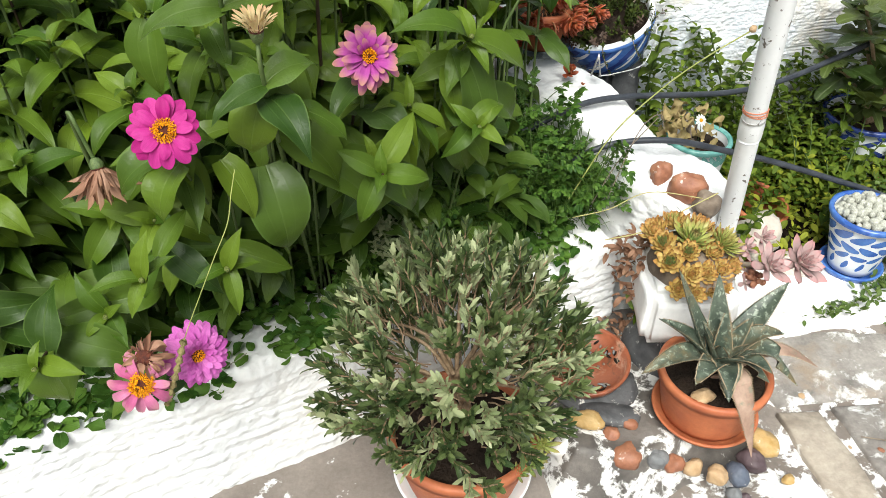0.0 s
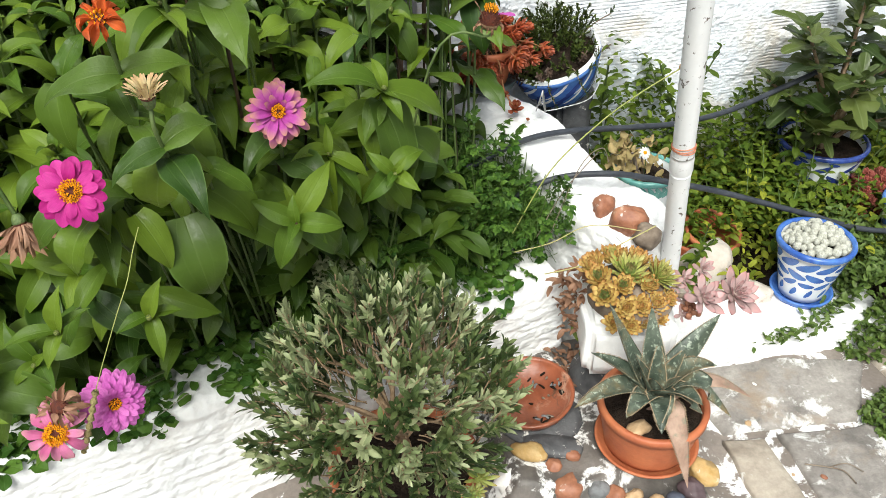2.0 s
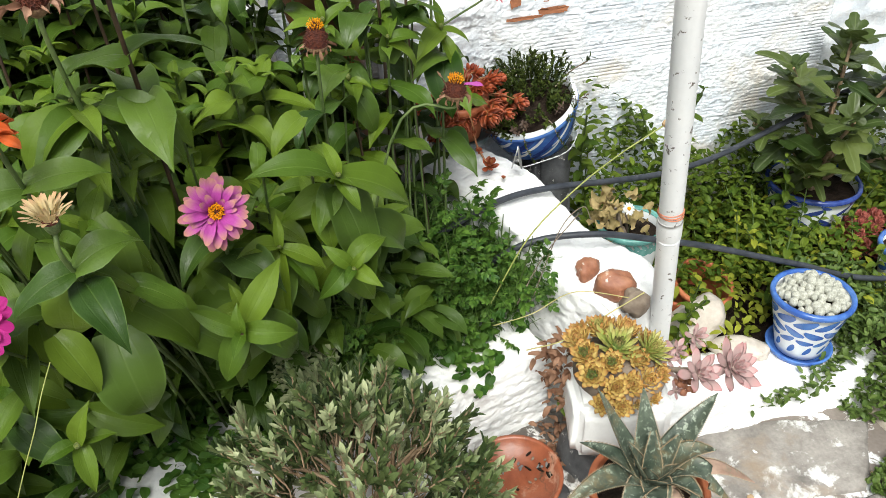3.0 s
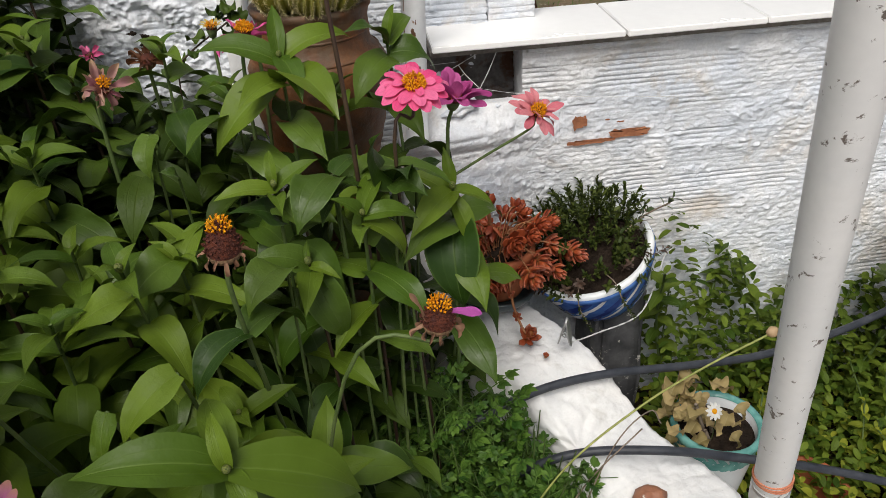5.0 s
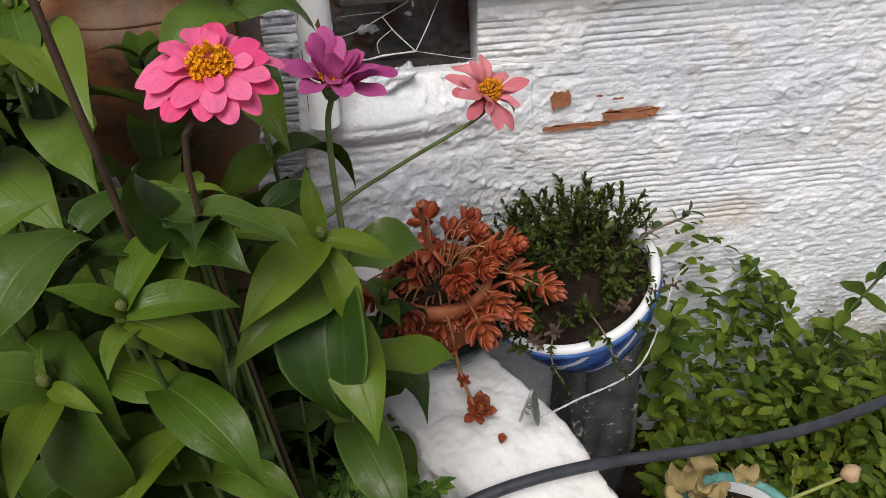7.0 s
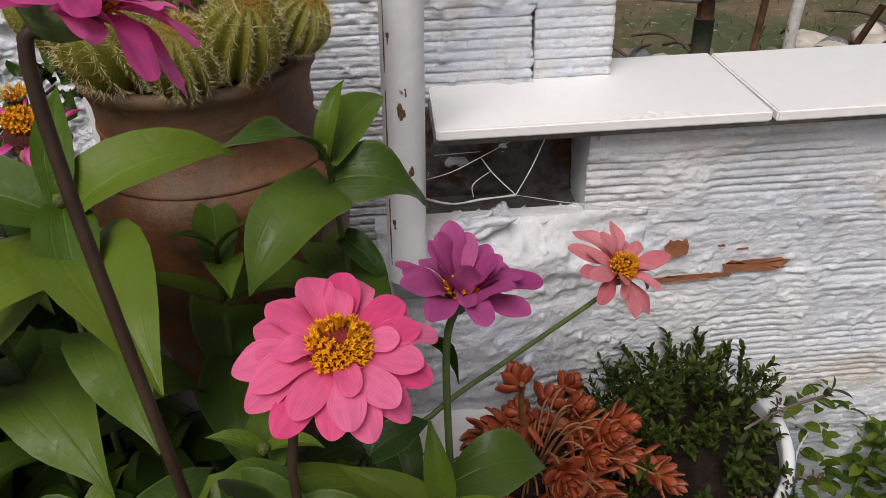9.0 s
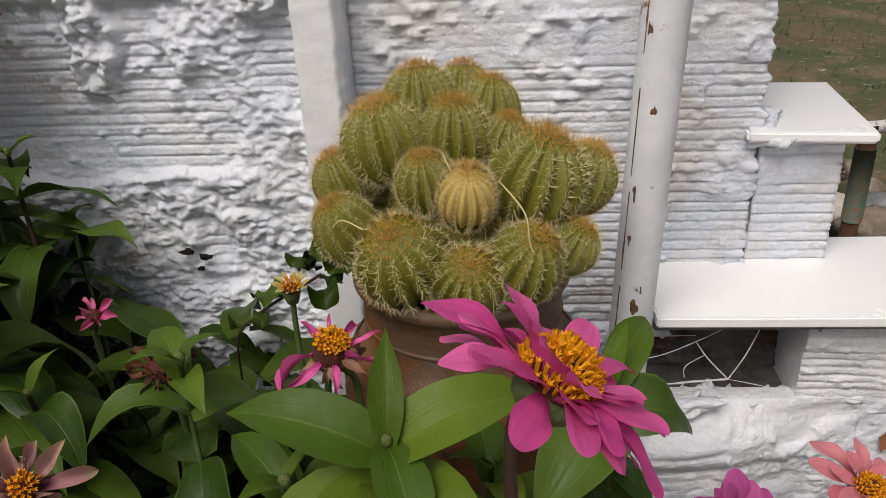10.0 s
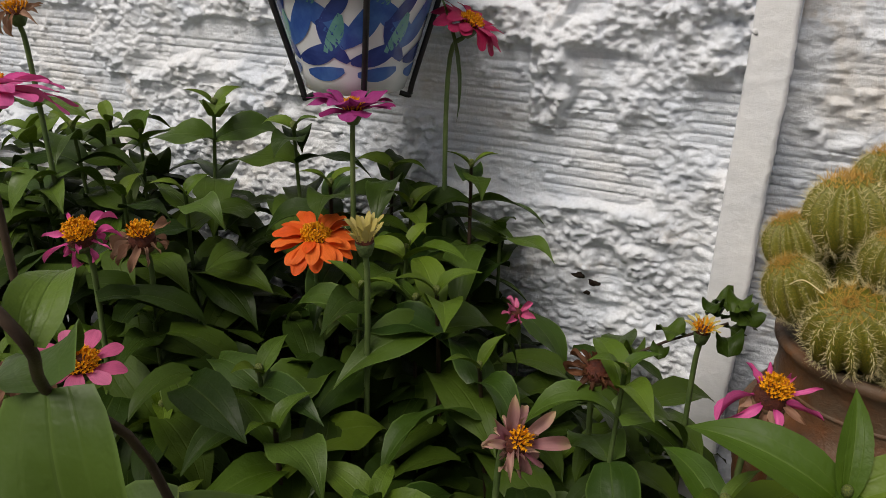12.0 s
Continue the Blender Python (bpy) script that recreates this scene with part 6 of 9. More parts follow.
def olive_bush(centre, radii, base):
    ob = thing("olive_bush", base, "clipped round olive bush with grey-green leaves in a terracotta pot", "shrub")
    r = random.Random(21)
    c = Vector(centre) - Vector(base)
    sprigs = [olive_sprig(k, M_OLIVE) for k in range(6)] + [olive_sprig(20 + k, M_OLIVE_PALE) for k in range(3)]
    trunk_top = Vector((-0.02, 0.0, 0.16))
    part("trunk", tube("trunk", smooth_path([(0, 0, -0.03), (0.006, 0.004, 0.05), (-0.008, -0.004, 0.11), trunk_top], 5), [0.011 - 0.0003 * i for i in range(16)], 9), M_BARK, ob)
    for k in range(24):
        a = k * 2.4
        e = r.uniform(-0.35, 0.95)
        tip = c + Vector((math.cos(a) * math.cos(e) * radii[0], math.sin(a) * math.cos(e) * radii[1], math.sin(e) * radii[2])) * 0.70
        start = Vector((0, 0, 0.05)).lerp(trunk_top, r.random())
        path = smooth_path([start, start.lerp(tip, 0.5) + Vector((r.uniform(-0.02, 0.02), r.uniform(-0.02, 0.02), 0.02)), tip], 5)
        part("limb", tube("limb", path, [0.0045 - 0.0028 * i / len(path) for i in range(len(path))], 6), M_BARK, ob)
    for i in range(430):
        u, v = (i + 0.5) / 430, (i * 0.618034) % 1
        zc = 1 - 1.62 * u
        a = 2 * math.pi * v
        rad = math.sqrt(max(0, 1 - zc * zc))
        d = Vector((rad * math.cos(a), rad * math.sin(a), zc))
        lump = 1 + 0.24 * noise.noise(d * 2.6 + Vector((3, 1, 0)))
        if noise.noise(d * 3.4 + Vector((0, 7, 2))) < -0.20 or noise.noise(d * 7.0 + Vector((5, 0, 1))) < -0.42:
            continue
        depth = 0.62 + 0.38 * r.random() ** 0.6
        p = c + Vector((d.x * radii[0], d.y * radii[1], d.z * radii[2])) * lump * depth
        if p.z < 0.0 and p.x ** 2 + p.y ** 2 < 0.10 ** 2:
            continue
        way = (d + Vector((0, 0, 0.75)) + Vector((r.uniform(-0.45, 0.45), r.uniform(-0.45, 0.45), r.uniform(-0.3, 0.4)))).normalized()
        pale = r.random() < (0.42 if d.z > -0.1 else 0.28)
        part("sprig", sprigs[6 + r.randrange(3)] if pale else sprigs[r.randrange(6)], None, ob, "", aim(p - way * 0.05, way, r.uniform(0, 6), r.uniform(0.85, 1.15)))
    return ob


olive_bush((0.212, 0.830, 0.372), (0.205, 0.200, 0.192), (0.232, 0.845, 0.145))

# houseleeks growing at the foot of the olive
M_HL_GREEN = blade("houseleek_green", (0.16, 0.24, 0.06), (0.30, 0.38, 0.12), veins=False, rough=0.45, through_light=0.1, tip=(0.30, 0.20, 0.08))
M_HL_GOLD = blade("houseleek_gold", (0.52, 0.34, 0.09), (0.72, 0.56, 0.20), veins=False, rough=0.5, through_light=0.1, tip=(0.42, 0.16, 0.05))
M_HL_LIME = blade("houseleek_lime", (0.28, 0.34, 0.07), (0.44, 0.46, 0.14), veins=False, rough=0.45, through_light=0.1, tip=(0.40, 0.28, 0.10))
M_ECH = blade("echeveria_pink", (0.36, 0.24, 0.23), (0.50, 0.35, 0.34), veins=False, rough=0.5, through_light=0.05, edge=(0.58, 0.36, 0.36), tip=(0.46, 0.22, 0.22), base=(0.34, 0.28, 0.24))


def fleshy_leaf(name, material, L, W, thick, curl):
    """A thick succulent leaf: a closed blade along +x."""
    V, F, UV = [], [], []
    nu, nv = 8, 8
    x = z = 0.0
    for i in range(nu):
        u = i / (nu - 1)
        ang = radians(-12 + curl * u)
        if i:
            x += math.cos(ang) * L / (nu - 1)
            z += math.sin(ang) * L / (nu - 1)
        w = (0.45 + 0.55 * math.sin(min(u / 0.62, 1) * math.pi / 2)) * (math.cos(max(0, (u - 0.62) / 0.38) * math.pi / 2) ** 0.8 if u > 0.62 else 1)
        w = max(w, 0.03) * W / 2
        t = thick * (1 - 0.65 * u)
        for j in range(nv):
            a = 2 * math.pi * j / nv
            yy, tt = w * math.cos(a), t * 0.5 * math.sin(a) + 0.18 * w * math.cos(a) ** 2
            V.append((x - math.sin(ang) * tt, yy, z + math.cos(ang) * tt))
            UV.append((u, 0.5 + 0.5 * math.cos(a)))
    F = grid_faces(nu, nv, closed_v=True)
    F.append(tuple(range(nv))[::-1])
    F.append(tuple((nu - 1) * nv + k for k in range(nv)))
    me = raw_mesh(name, V, F, UV)
    me.materials.append(material)
    return me


def rosette(name, m, leaf, turns, r, label, category="succulent", group="", lift0=5, lift1=80, inner=None, seed=0):
    ob = thing(name, m, label, category, group)
    rr = random.Random(seed)
    for i in range(turns):
        u = i / (turns - 1)
        a = i * 2.39996
        lift = lift0 + (lift1 - lift0) * u ** 1.2
        s = (1 - 0.62 * u) * rr.uniform(0.92, 1.08)
        me = inner if inner is not None and u > 0.55 else leaf
        part("leaf", me, None, ob, "", Matrix.Rotation(a, 4, "Z") @ Matrix.Translation((r * 0.10 * (1 - u), 0, 0.010 * u)) @ Matrix.Rotation(-radians(lift), 4, "Y") @ Matrix.Scale(s, 4))
    part("heart", rock_mesh("heart", 0.007, 0.007, 0.008, seed, 0.1, 10, 8), (inner or leaf).materials[0], ob)
    return ob


HL = fleshy_leaf("leaf", M_HL_GOLD, 0.034, 0.0125, 0.0040, 70)
HL_G = fleshy_leaf("leaf", M_HL_GREEN, 0.034, 0.0095, 0.0045, 55)
HL_L = fleshy_leaf("leaf", M_HL_LIME, 0.036, 0.0080, 0.004, 30)
for x, y, z, s, kind in ((0.322, 0.752, 0.150, 0.9, 0), (0.352, 0.782, 0.153, 1.0, 1), (0.300, 0.742, 0.145, 0.7, 0), (0.340, 0.757, 0.152, 0.6, 1)):
    rosette("houseleek", pose(x, y, z, 24, 10, 0) @ Matrix.Scale(s, 4), (HL_G, HL_L)[kind], 26, 0.03, "small green houseleek at the foot of the olive bush", group="houseleeks", seed=int(x * 1000))

# empty terracotta saucer on a dark stone
def shade_stone(c1, c2, name, **kw):
    return surface(name, c1, c2, 25, kw.get("rough", 0.6), 140, 0.3, 0.4, 90, spot=kw.get("spot"), spot_scale=30, spot_range=(0.60, 0.70), spots2=((0.66, 0.63, 0.58), 38, (0.60, 0.66)))


M_SLATE = shade_stone((0.045, 0.045, 0.048), (0.11, 0.11, 0.115), "slate")
M_REDST = shade_stone((0.26, 0.10, 0.055), (0.40, 0.18, 0.10), "red_stone", spot=(0.50, 0.38, 0.28))
M_TANST = shade_stone((0.42, 0.27, 0.14), (0.56, 0.40, 0.24), "tan_stone", spot=(0.30, 0.17, 0.09))
M_YELST = shade_stone((0.40, 0.24, 0.07), (0.56, 0.40, 0.19), "yellow_stone", spot=(0.24, 0.11, 0.035))
M_GREYST = shade_stone((0.14, 0.145, 0.15), (0.24, 0.245, 0.25), "grey_stone")
M_BLUEST = shade_stone((0.07, 0.085, 0.12), (0.14, 0.16, 0.21), "blue_stone")
M_PURST = shade_stone((0.07, 0.045, 0.05), (0.13, 0.09, 0.10), "purple_stone")
M_WHITEST = shade_stone((0.72, 0.70, 0.66), (0.82, 0.81, 0.79), "white_stone")
tagged(part("slate_stone", rock_mesh("slate_stone", 0.085, 0.075, 0.018, 5, 0.25, 22, 12, 0.3), M_SLATE, None, "", pose(0.522, 0.945, 0.078)), "flat dark slate stone under the empty saucer", "stone")
tagged(part("slate_stone", rock_mesh("slate_stone", 0.060, 0.030, 0.014, 9, 0.25, 22, 12, 0.3), M_SLATE, None, "", pose(0.527, 0.868, 0.080, 0, 0, -25)), "flat dark slate stone set in the step", "stone")
dish = thing("plant_saucer", pose(0.512, 0.975, 0.112, 3, -4, 0), "empty terracotta saucer with wet crumbs in it", "saucer")
part("dish", lathe("dish", saucer_profile(0.091, 0.026, 0.006), 56), surface("wet_terracotta", (0.20, 0.055, 0.026), (0.34, 0.105, 0.05), 16, 0.32, 90, 0.3, 0.25, 80, spot=(0.40, 0.22, 0.15), spot_scale=22, spot_range=(0.58, 0.68), spots2=((0.10, 0.05, 0.03), 30, (0.60, 0.68))), dish)
for k in range(30):
    q = rng.random()
    cx_, cy_ = (0.052 + 0.020 * rng.random(), -0.012 + 0.036 * rng.random()) if q < 0.45 else (-0.01 + 0.04 * rng.random(), -0.055 - 0.015 * rng.random()) if q < 0.75 else (-0.05 + 0.10 * rng.random(), -0.05 + 0.1 * rng.random())
    part("crumb", rock_mesh("crumb", 0.003 + 0.006 * rng.random(), 0.0025, 0.0024, k, 0.5, 8, 6), rng.choice((M_SOIL, M_OLDWOOD, M_GREYST)), dish, "", pose(cx_, cy_, 0.0065, 0, 0, 360 * rng.random()))

# pebbles along the step
EDGE_ROW = ((0.450, 0.842, 0.030, 0.042, 0.022, 0.020, 10, M_WHITEST, "white painted stone in the mortar edging"),
            (0.478, 0.858, 0.078, 0.026, 0.014, 0.012, -30, M_YELST, "yellow oval pebble in the edging"),
            (0.513, 0.825, 0.066, 0.012, 0.012, 0.011, 0, M_REDST, "small red pebble in the edging"),
            (0.529, 0.782, 0.046, 0.022, 0.020, 0.017, 20, M_REDST, "round red pebble in the edging"),
            (0.490, 0.788, 0.032, 0.014, 0.014, 0.013, 0, M_TANST, "round tan pebble in the edging"),
            (0.580, 0.764, 0.046, 0.015, 0.014, 0.015, 8, M_GREYST, "squarish grey pebble in the edging"),
            (0.608, 0.750, 0.046, 0.013, 0.013, 0.013, 0, M_REDST, "brown pebble in the edging"),
            (0.641, 0.738, 0.042, 0.014, 0.012, 0.012, 15, M_TANST, "tan pebble in the edging"),
            (0.679, 0.717, 0.036, 0.014, 0.014, 0.012, 0, M_TANST, "pale tan pebble in the edging"))
STRAY_ROW = ((0.716, 0.706, 0.034, 0.014, 0.019, 0.014, -10, M_BLUEST, "blue-grey oval pebble in the edging"),
             (0.752, 0.724, 0.044, 0.016, 0.022, 0.014, 25, M_PURST, "dark purple pebble in the edging"),
             (0.788, 0.752, 0.050, 0.020, 0.024, 0.016, 10, M_YELST, "ochre stone in the edging"),
             (0.720, 0.676, 0.006, 0.011, 0.011, 0.010, 0, M_PURST, "small dark pebble below the edging"),
             (0.705, 0.688, 0.010, 0.010, 0.012, 0.010, 0, M_GREYST, "small grey pebble below the edging"),
             (0.553, 0.838, 0.078, 0.010, 0.012, 0.008, 40, M_REDST, "small brown pebble on the step"),
             (0.432, 0.802, 0.020, 0.014, 0.012, 0.011, 10, M_TANST, "small tan pebble beside the olive pot"),
             (0.458, 0.800, 0.022, 0.012, 0.010, 0.009, 0, M_REDST, "small rusty pebble beside the olive pot"),
             (0.827, 0.700, 0.004, 0.010, 0.007, 0.006, 20, M_YELST, "tiny orange pebble on the paint"))
for x, y, z, sx, sy, sz, rot, pm, lab in EDGE_ROW + STRAY_ROW:
    tagged(part("pebble", rock_mesh("pebble", sx * 1.42, sy * 1.35, sz * 1.35, int(x * 997), 0.38, 18, 12, 0.2), pm, None, "", pose(x, y, z + 0.003, 0, 0, rot)), lab, "pebble", "edging pebbles")

# aloe
aloe_pot = thing("terracotta_pot", (0.702, 0.832, 0.100), "terracotta pot holding a spotted aloe", "flower pot")
part("body", lathe("body", pot_profile(0.080, 0.098, 0.110, 0.007, 0.018, 0.004, 0.86), 56, 0.004), M_TERRA, aloe_pot)
soil_disc("soil", 0.089, 0.096, aloe_pot, 31)
part("stone_chip", rock_mesh("stone_chip", 0.022, 0.016, 0.014, 44, 0.45, 16, 12, 0.4), M_TANST, aloe_pot, "pale broken chip on the soil", pose(-0.052, -0.052, 0.096, 0, 0, 20))
aloe_saucer = thing("plant_saucer", (0.702, 0.832, 0.090), "terracotta saucer under the aloe pot", "saucer")
part("dish", lathe("dish", saucer_profile(0.099, 0.018), 56), M_TERRA, aloe_saucer)
M_ALOE = surface("aloe_skin", (0.032, 0.047, 0.033), (0.118, 0.142, 0.105), 26, 0.40, 120, 0.35, 0.25, 60, spot=(0.17, 0.125, 0.060), spot_scale=13, spot_range=(0.50, 0.64), rough_vary=0.08, spots2=((0.28, 0.32, 0.25), 110, (0.55, 0.62)))
M_ALOE_TAN = surface("aloe_dry", (0.26, 0.16, 0.115), (0.42, 0.29, 0.22), 22, 0.6, 120, 0.3, 0.3, 90, spot=(0.20, 0.20, 0.14), spot_scale=30, spot_range=(0.55, 0.65))
M_TOOTH = surface("aloe_tooth", (0.26, 0.19, 0.11), (0.38, 0.29, 0.18), 90, 0.5)


def aloe_leaf(base, tip, W, rise, seed, hollow=0.62):
    """A channelled, toothed blade from base to tip, bowed up by rise; its hollow side looks up."""
    nu, nv = 18, 12
    r = random.Random(seed)
    a, b = Vector(base), Vector(tip)
    flat = Vector((b.x - a.x, b.y - a.y, 0))
    side = Vector((-flat.y, flat.x, 0)).normalized()
    V, edge = [], []
    pts = [a.lerp(b, i / (nu - 1)) + Vector((0, 0, rise * math.sin(math.pi * (i / (nu - 1)) ** 0.8))) for i in range(nu)]
    for i in range(nu):
        u = i / (nu - 1)
        d = (pts[min(i + 1, nu - 1)] - pts[max(i - 1, 0)]).normalized()
        up = side.cross(d) * -1
        if up.z < 0 and abs(d.z) < 0.9:
            up = -up
        if abs(d.z) > 0.6 and up.dot(-flat) < 0:
            up = -up
        w = W / 2 * (1 - u ** 1.5) ** 0.9 * (0.9 + 0.2 * math.sin(u * 2.4)) + 0.0006
        t = 0.0085 * (1 - 0.85 * u)
        for j in range(nv):
            q = 2 * math.pi * j / nv
            lift = t * 0.5 * math.sin(q) + hollow * w * math.cos(q) ** 2 * (1 - 0.35 * u)
            V.append(pts[i] + side * (w * math.cos(q)) + up * lift)
        edge.append((V[-nv], V[-nv + nv // 2]))
    F = grid_faces(nu, nv, closed_v=True)
    F.append(tuple((nu - 1) * nv + k for k in range(nv)))
    blade_me = raw_mesh("leaf", V, F)
    TV, TF = [], []
    for i in range(1, nu - 2):
        for k, s in ((0, 1), (1, -1)):
            for q in (0.0, 0.33, 0.67):
                c, along = edge[i][k].lerp(edge[i + 1][k], q), (edge[i + 1][k] - edge[i][k]).normalized()
                o = len(TV)
                TV += [c - along * 0.0012, c + along * 0.0012, c + Vector((0, 0, 0.0009)), c + side * (s * 0.0030) + along * 0.001 + Vector((0, 0, 0.001))]
                TF += [(o, o + 1, o + 3), (o + 1, o + 2, o + 3), (o + 2, o, o + 3)]
    return blade_me, raw_mesh("teeth", TV, TF, smooth=False)


ALOE_AT = (0.694, 0.818, 0.212)
aloe = thing("aloe", ALOE_AT, "grey-green spotted aloe with toothed leaves, some dried pink", "succulent")
for i, (tip, W, rise, dry) in enumerate((((0.617, 0.890, 0.415), 0.056, -0.012, 0), ((0.706, 0.900, 0.380), 0.060, -0.010, 0), ((0.820, 0.860, 0.370), 0.062, 0.010, 0), ((0.793, 0.800, 0.307), 0.050, 0.035, 0), ((0.801, 0.740, 0.237), 0.056, 0.060, 0),
                                         ((0.525, 0.790, 0.283), 0.056, 0.035, 0), ((0.574, 0.850, 0.345), 0.050, 0.015, 0), ((0.646, 0.715, 0.285), 0.048, 0.020, 0), ((0.735, 0.735, 0.290), 0.046, 0.026, 0), ((0.600, 0.745, 0.285), 0.048, 0.024, 0), ((0.690, 0.760, 0.310), 0.040, 0.005, 0), ((0.668, 0.735, 0.235), 0.056, 0.030, 0), ((0.752, 0.752, 0.245), 0.054, 0.032, 0),
                                         ((0.849, 0.760, 0.252), 0.044, 0.050, 1), ((0.712, 0.690, 0.130), 0.060, 0.055, 1), ((0.668, 0.795, 0.312), 0.036, 0.0, 0), ((0.722, 0.792, 0.305), 0.036, 0.0, 0), ((0.700, 0.846, 0.345), 0.040, -0.004, 0), ((0.745, 0.830, 0.330), 0.044, 0.0, 0), ((0.650, 0.838, 0.335), 0.044, 0.0, 0), ((0.770, 0.880, 0.270), 0.040, 0.03, 1))):
    start = Vector((0, 0, 0.012 if dry else 0.025)) + Vector((tip[0] - ALOE_AT[0], tip[1] - ALOE_AT[1], 0)) * 0.12
    lf, th = aloe_leaf(start, Vector(tip) - Vector(ALOE_AT), W * 0.92, rise, i, 0.12 if dry else 0.62)
    l_ob = part("leaf", lf, M_ALOE_TAN if dry else M_ALOE, aloe, "dried pinkish leaf" if dry else "")
    part("toothed_edge", th, M_TOOTH, l_ob)

# white planter with houseleeks and echeverias
# Dark block added below the planter to carry it
tagged(part("stone_block", rock_mesh("stone_block", 0.100, 0.092, 0.092, 19, 0.22, 26, 16, 0.12), M_SLATE, None, "", pose(0.715, 1.005, 0.006, 0, 0, -14)), "dark rough block added under the planter", "stone")
planter = thing("planter", (0.712, 1.000, 0.0), "whitewashed square planter crowded with houseleeks", "planter")
part("body", soft_box("body", 0.175, 0.165, 0.135, 0.018, 4, 0.006, 3), M_LIME, planter, "", pose(0, 0, 0.2425, 0, 0, -14))
part("soil", rock_mesh("soil", 0.084, 0.080, 0.046, 7, 0.2, 24, 12, 0.6), M_OLDWOOD, planter, "", pose(0, 0, 0.305, 0, 0, -14))
HL_BIG = [(0.634, 0.994, 0.392, 1.15, 0, 1), (0.631, 0.952, 0.376, 1.15, 0, 1), (0.704, 1.001, 0.380, 1.65, 2, 1), (0.770, 0.985, 0.372, 1.40, 2, 2), (0.668, 0.925, 0.358, 1.0, 0, 0), (0.703, 0.928, 0.352, 0.95, 0, 0),
          (0.740, 0.932, 0.348, 1.0, 0, 0), (0.676, 0.965, 0.384, 1.0, 0, 1), (0.690, 1.055, 0.388, 1.25, 0, 2), (0.745, 1.045, 0.378, 1.25, 0, 0), (0.640, 1.040, 0.386, 1.2, 0, 0),
          (0.640, 0.918, 0.330, 0.9, 0, 0), (0.676, 0.905, 0.322, 0.8, 0, 0), (0.712, 0.908, 0.320, 0.75, 0, 0), (0.748, 0.915, 0.318, 0.7, 0, 0), (0.735, 0.968, 0.372, 1.0, 0, 0), (0.785, 1.025, 0.360, 1.0, 0, 0),
          (0.655, 1.075, 0.372, 1.0, 0, 0), (0.720, 1.080, 0.366, 1.0, 0, 0), (0.775, 0.945, 0.345, 0.85, 0, 0)]
for i, (x, y, z, s, outer, inner) in enumerate(HL_BIG):
    x, y, z, s = 0.705 + 0.84 * (x - 0.705), 1.0 + 0.86 * (y - 1.0), 0.322 + 0.86 * (z - 0.322), 0.86 * s
    d = (Vector((x - 0.70, y - 1.01, 0.055)).normalized() + Vector((-0.05, -0.30, 0.75))).normalized()
    rosette("houseleek", aim((x, y, z), d, i, s), (HL, HL_G, HL_L)[outer], 54 if outer != 2 else 60, 0.034, "golden houseleek rosette with a green heart" if inner else "golden-orange houseleek rosette in the planter", group="houseleeks", inner=(HL, HL_G, HL_L)[inner], seed=50 + i, lift0=2 if outer != 2 else 25, lift1=86)
ECH = fleshy_leaf("leaf", M_ECH, 0.046, 0.019, 0.006, 30)
for (x, y, z), d, s, n in (((0.815, 0.915, 0.362), (0.15, -0.62, 0.75), 1.0, 20), ((0.882, 0.920, 0.352), (0.25, -0.62, 0.75), 1.22, 26)):
    e = rosette("echeveria", aim((x, y, z), d, 0.4, s), ECH, n, 0.045, "dusty pink echeveria rosette leaning out of the planter", group="echeverias", lift0=8, lift1=75, seed=int(x * 99))
    inv = e.matrix_basis.inverted()
    path = [inv @ p for p in smooth_path([(0.775, 1.0, 0.322), (0.80, 0.96, 0.335), (x, y, z)], 5)]
    part("stem", tube("stem", path, 0.005 / s, 7), M_OLDWOOD, e, "woody bare stem")
for i, (x, y, z, s) in enumerate(((0.805, 0.955, 0.322, 0.5), (0.800, 0.985, 0.340, 0.55), (0.825, 1.000, 0.338, 0.6), (0.790, 0.930, 0.315, 0.45), (0.88, 1.03, 0.33, 0.7))):
    rosette("echeveria", aim((x, y, z), (0.2, -0.6, 0.7), i, s), ECH, 14, 0.04, "small brownish pink echeveria offset", group="echeverias", seed=70 + i)
for i in range(9):
    tagged(part("pine_bead", rock_mesh("pine_bead", 0.006, 0.006, 0.006, i, 0.3, 10, 8), M_REDST, None, "", pose(0.795 + 0.010 * (i % 3), 0.915 + 0.013 * (i // 3), 0.318 + 0.006 * (i % 2))), "small brown dry succulent knob", "succulent", "dry knobs")

# stones, pole, hoses
for x, y, z, sx, sy, sz, rot, jag, sm, lab in ((1.065, 1.265, 0.085, 0.072, 0.055, 0.055, 20, 0.36, M_STONE, "pale pitted stone at the edge of the herb bed"), (1.120, 1.185, 0.078, 0.070, 0.035, 0.022, -25, 0.25, M_STONE, "flat pale stone on the kerb"), (0.985, 1.235, 0.080, 0.030, 0.030, 0.030, 0, 0.3, M_STONE, "small pale stone by the pole"),
                                              (0.745, 1.215, 0.362, 0.027, 0.022, 0.026, 10, 0.40, M_REDST, "rust-brown stone on the wall"), (0.778, 1.158, 0.356, 0.038, 0.027, 0.034, -20, 0.42, M_REDST, "large rust-brown stone on the wall"), (0.798, 1.116, 0.344, 0.028, 0.023, 0.028, 30, 0.42, M_OLDWOOD, "grey-brown broken stone on the wall")):
    tagged(part("stone", rock_mesh("stone", sx, sy, sz, int(x * 313), jag, 22, 14, 0.2), sm, None, "", pose(x, y, z, 0, 0, rot)), lab, "stone")
pole = thing("pole", (0.934, 1.208, 0.0), "white plastic pole leaning out of the bed corner", "pole")


def on_pole(z):
    return Vector((-0.2064 * z, -0.2463 * z, z))


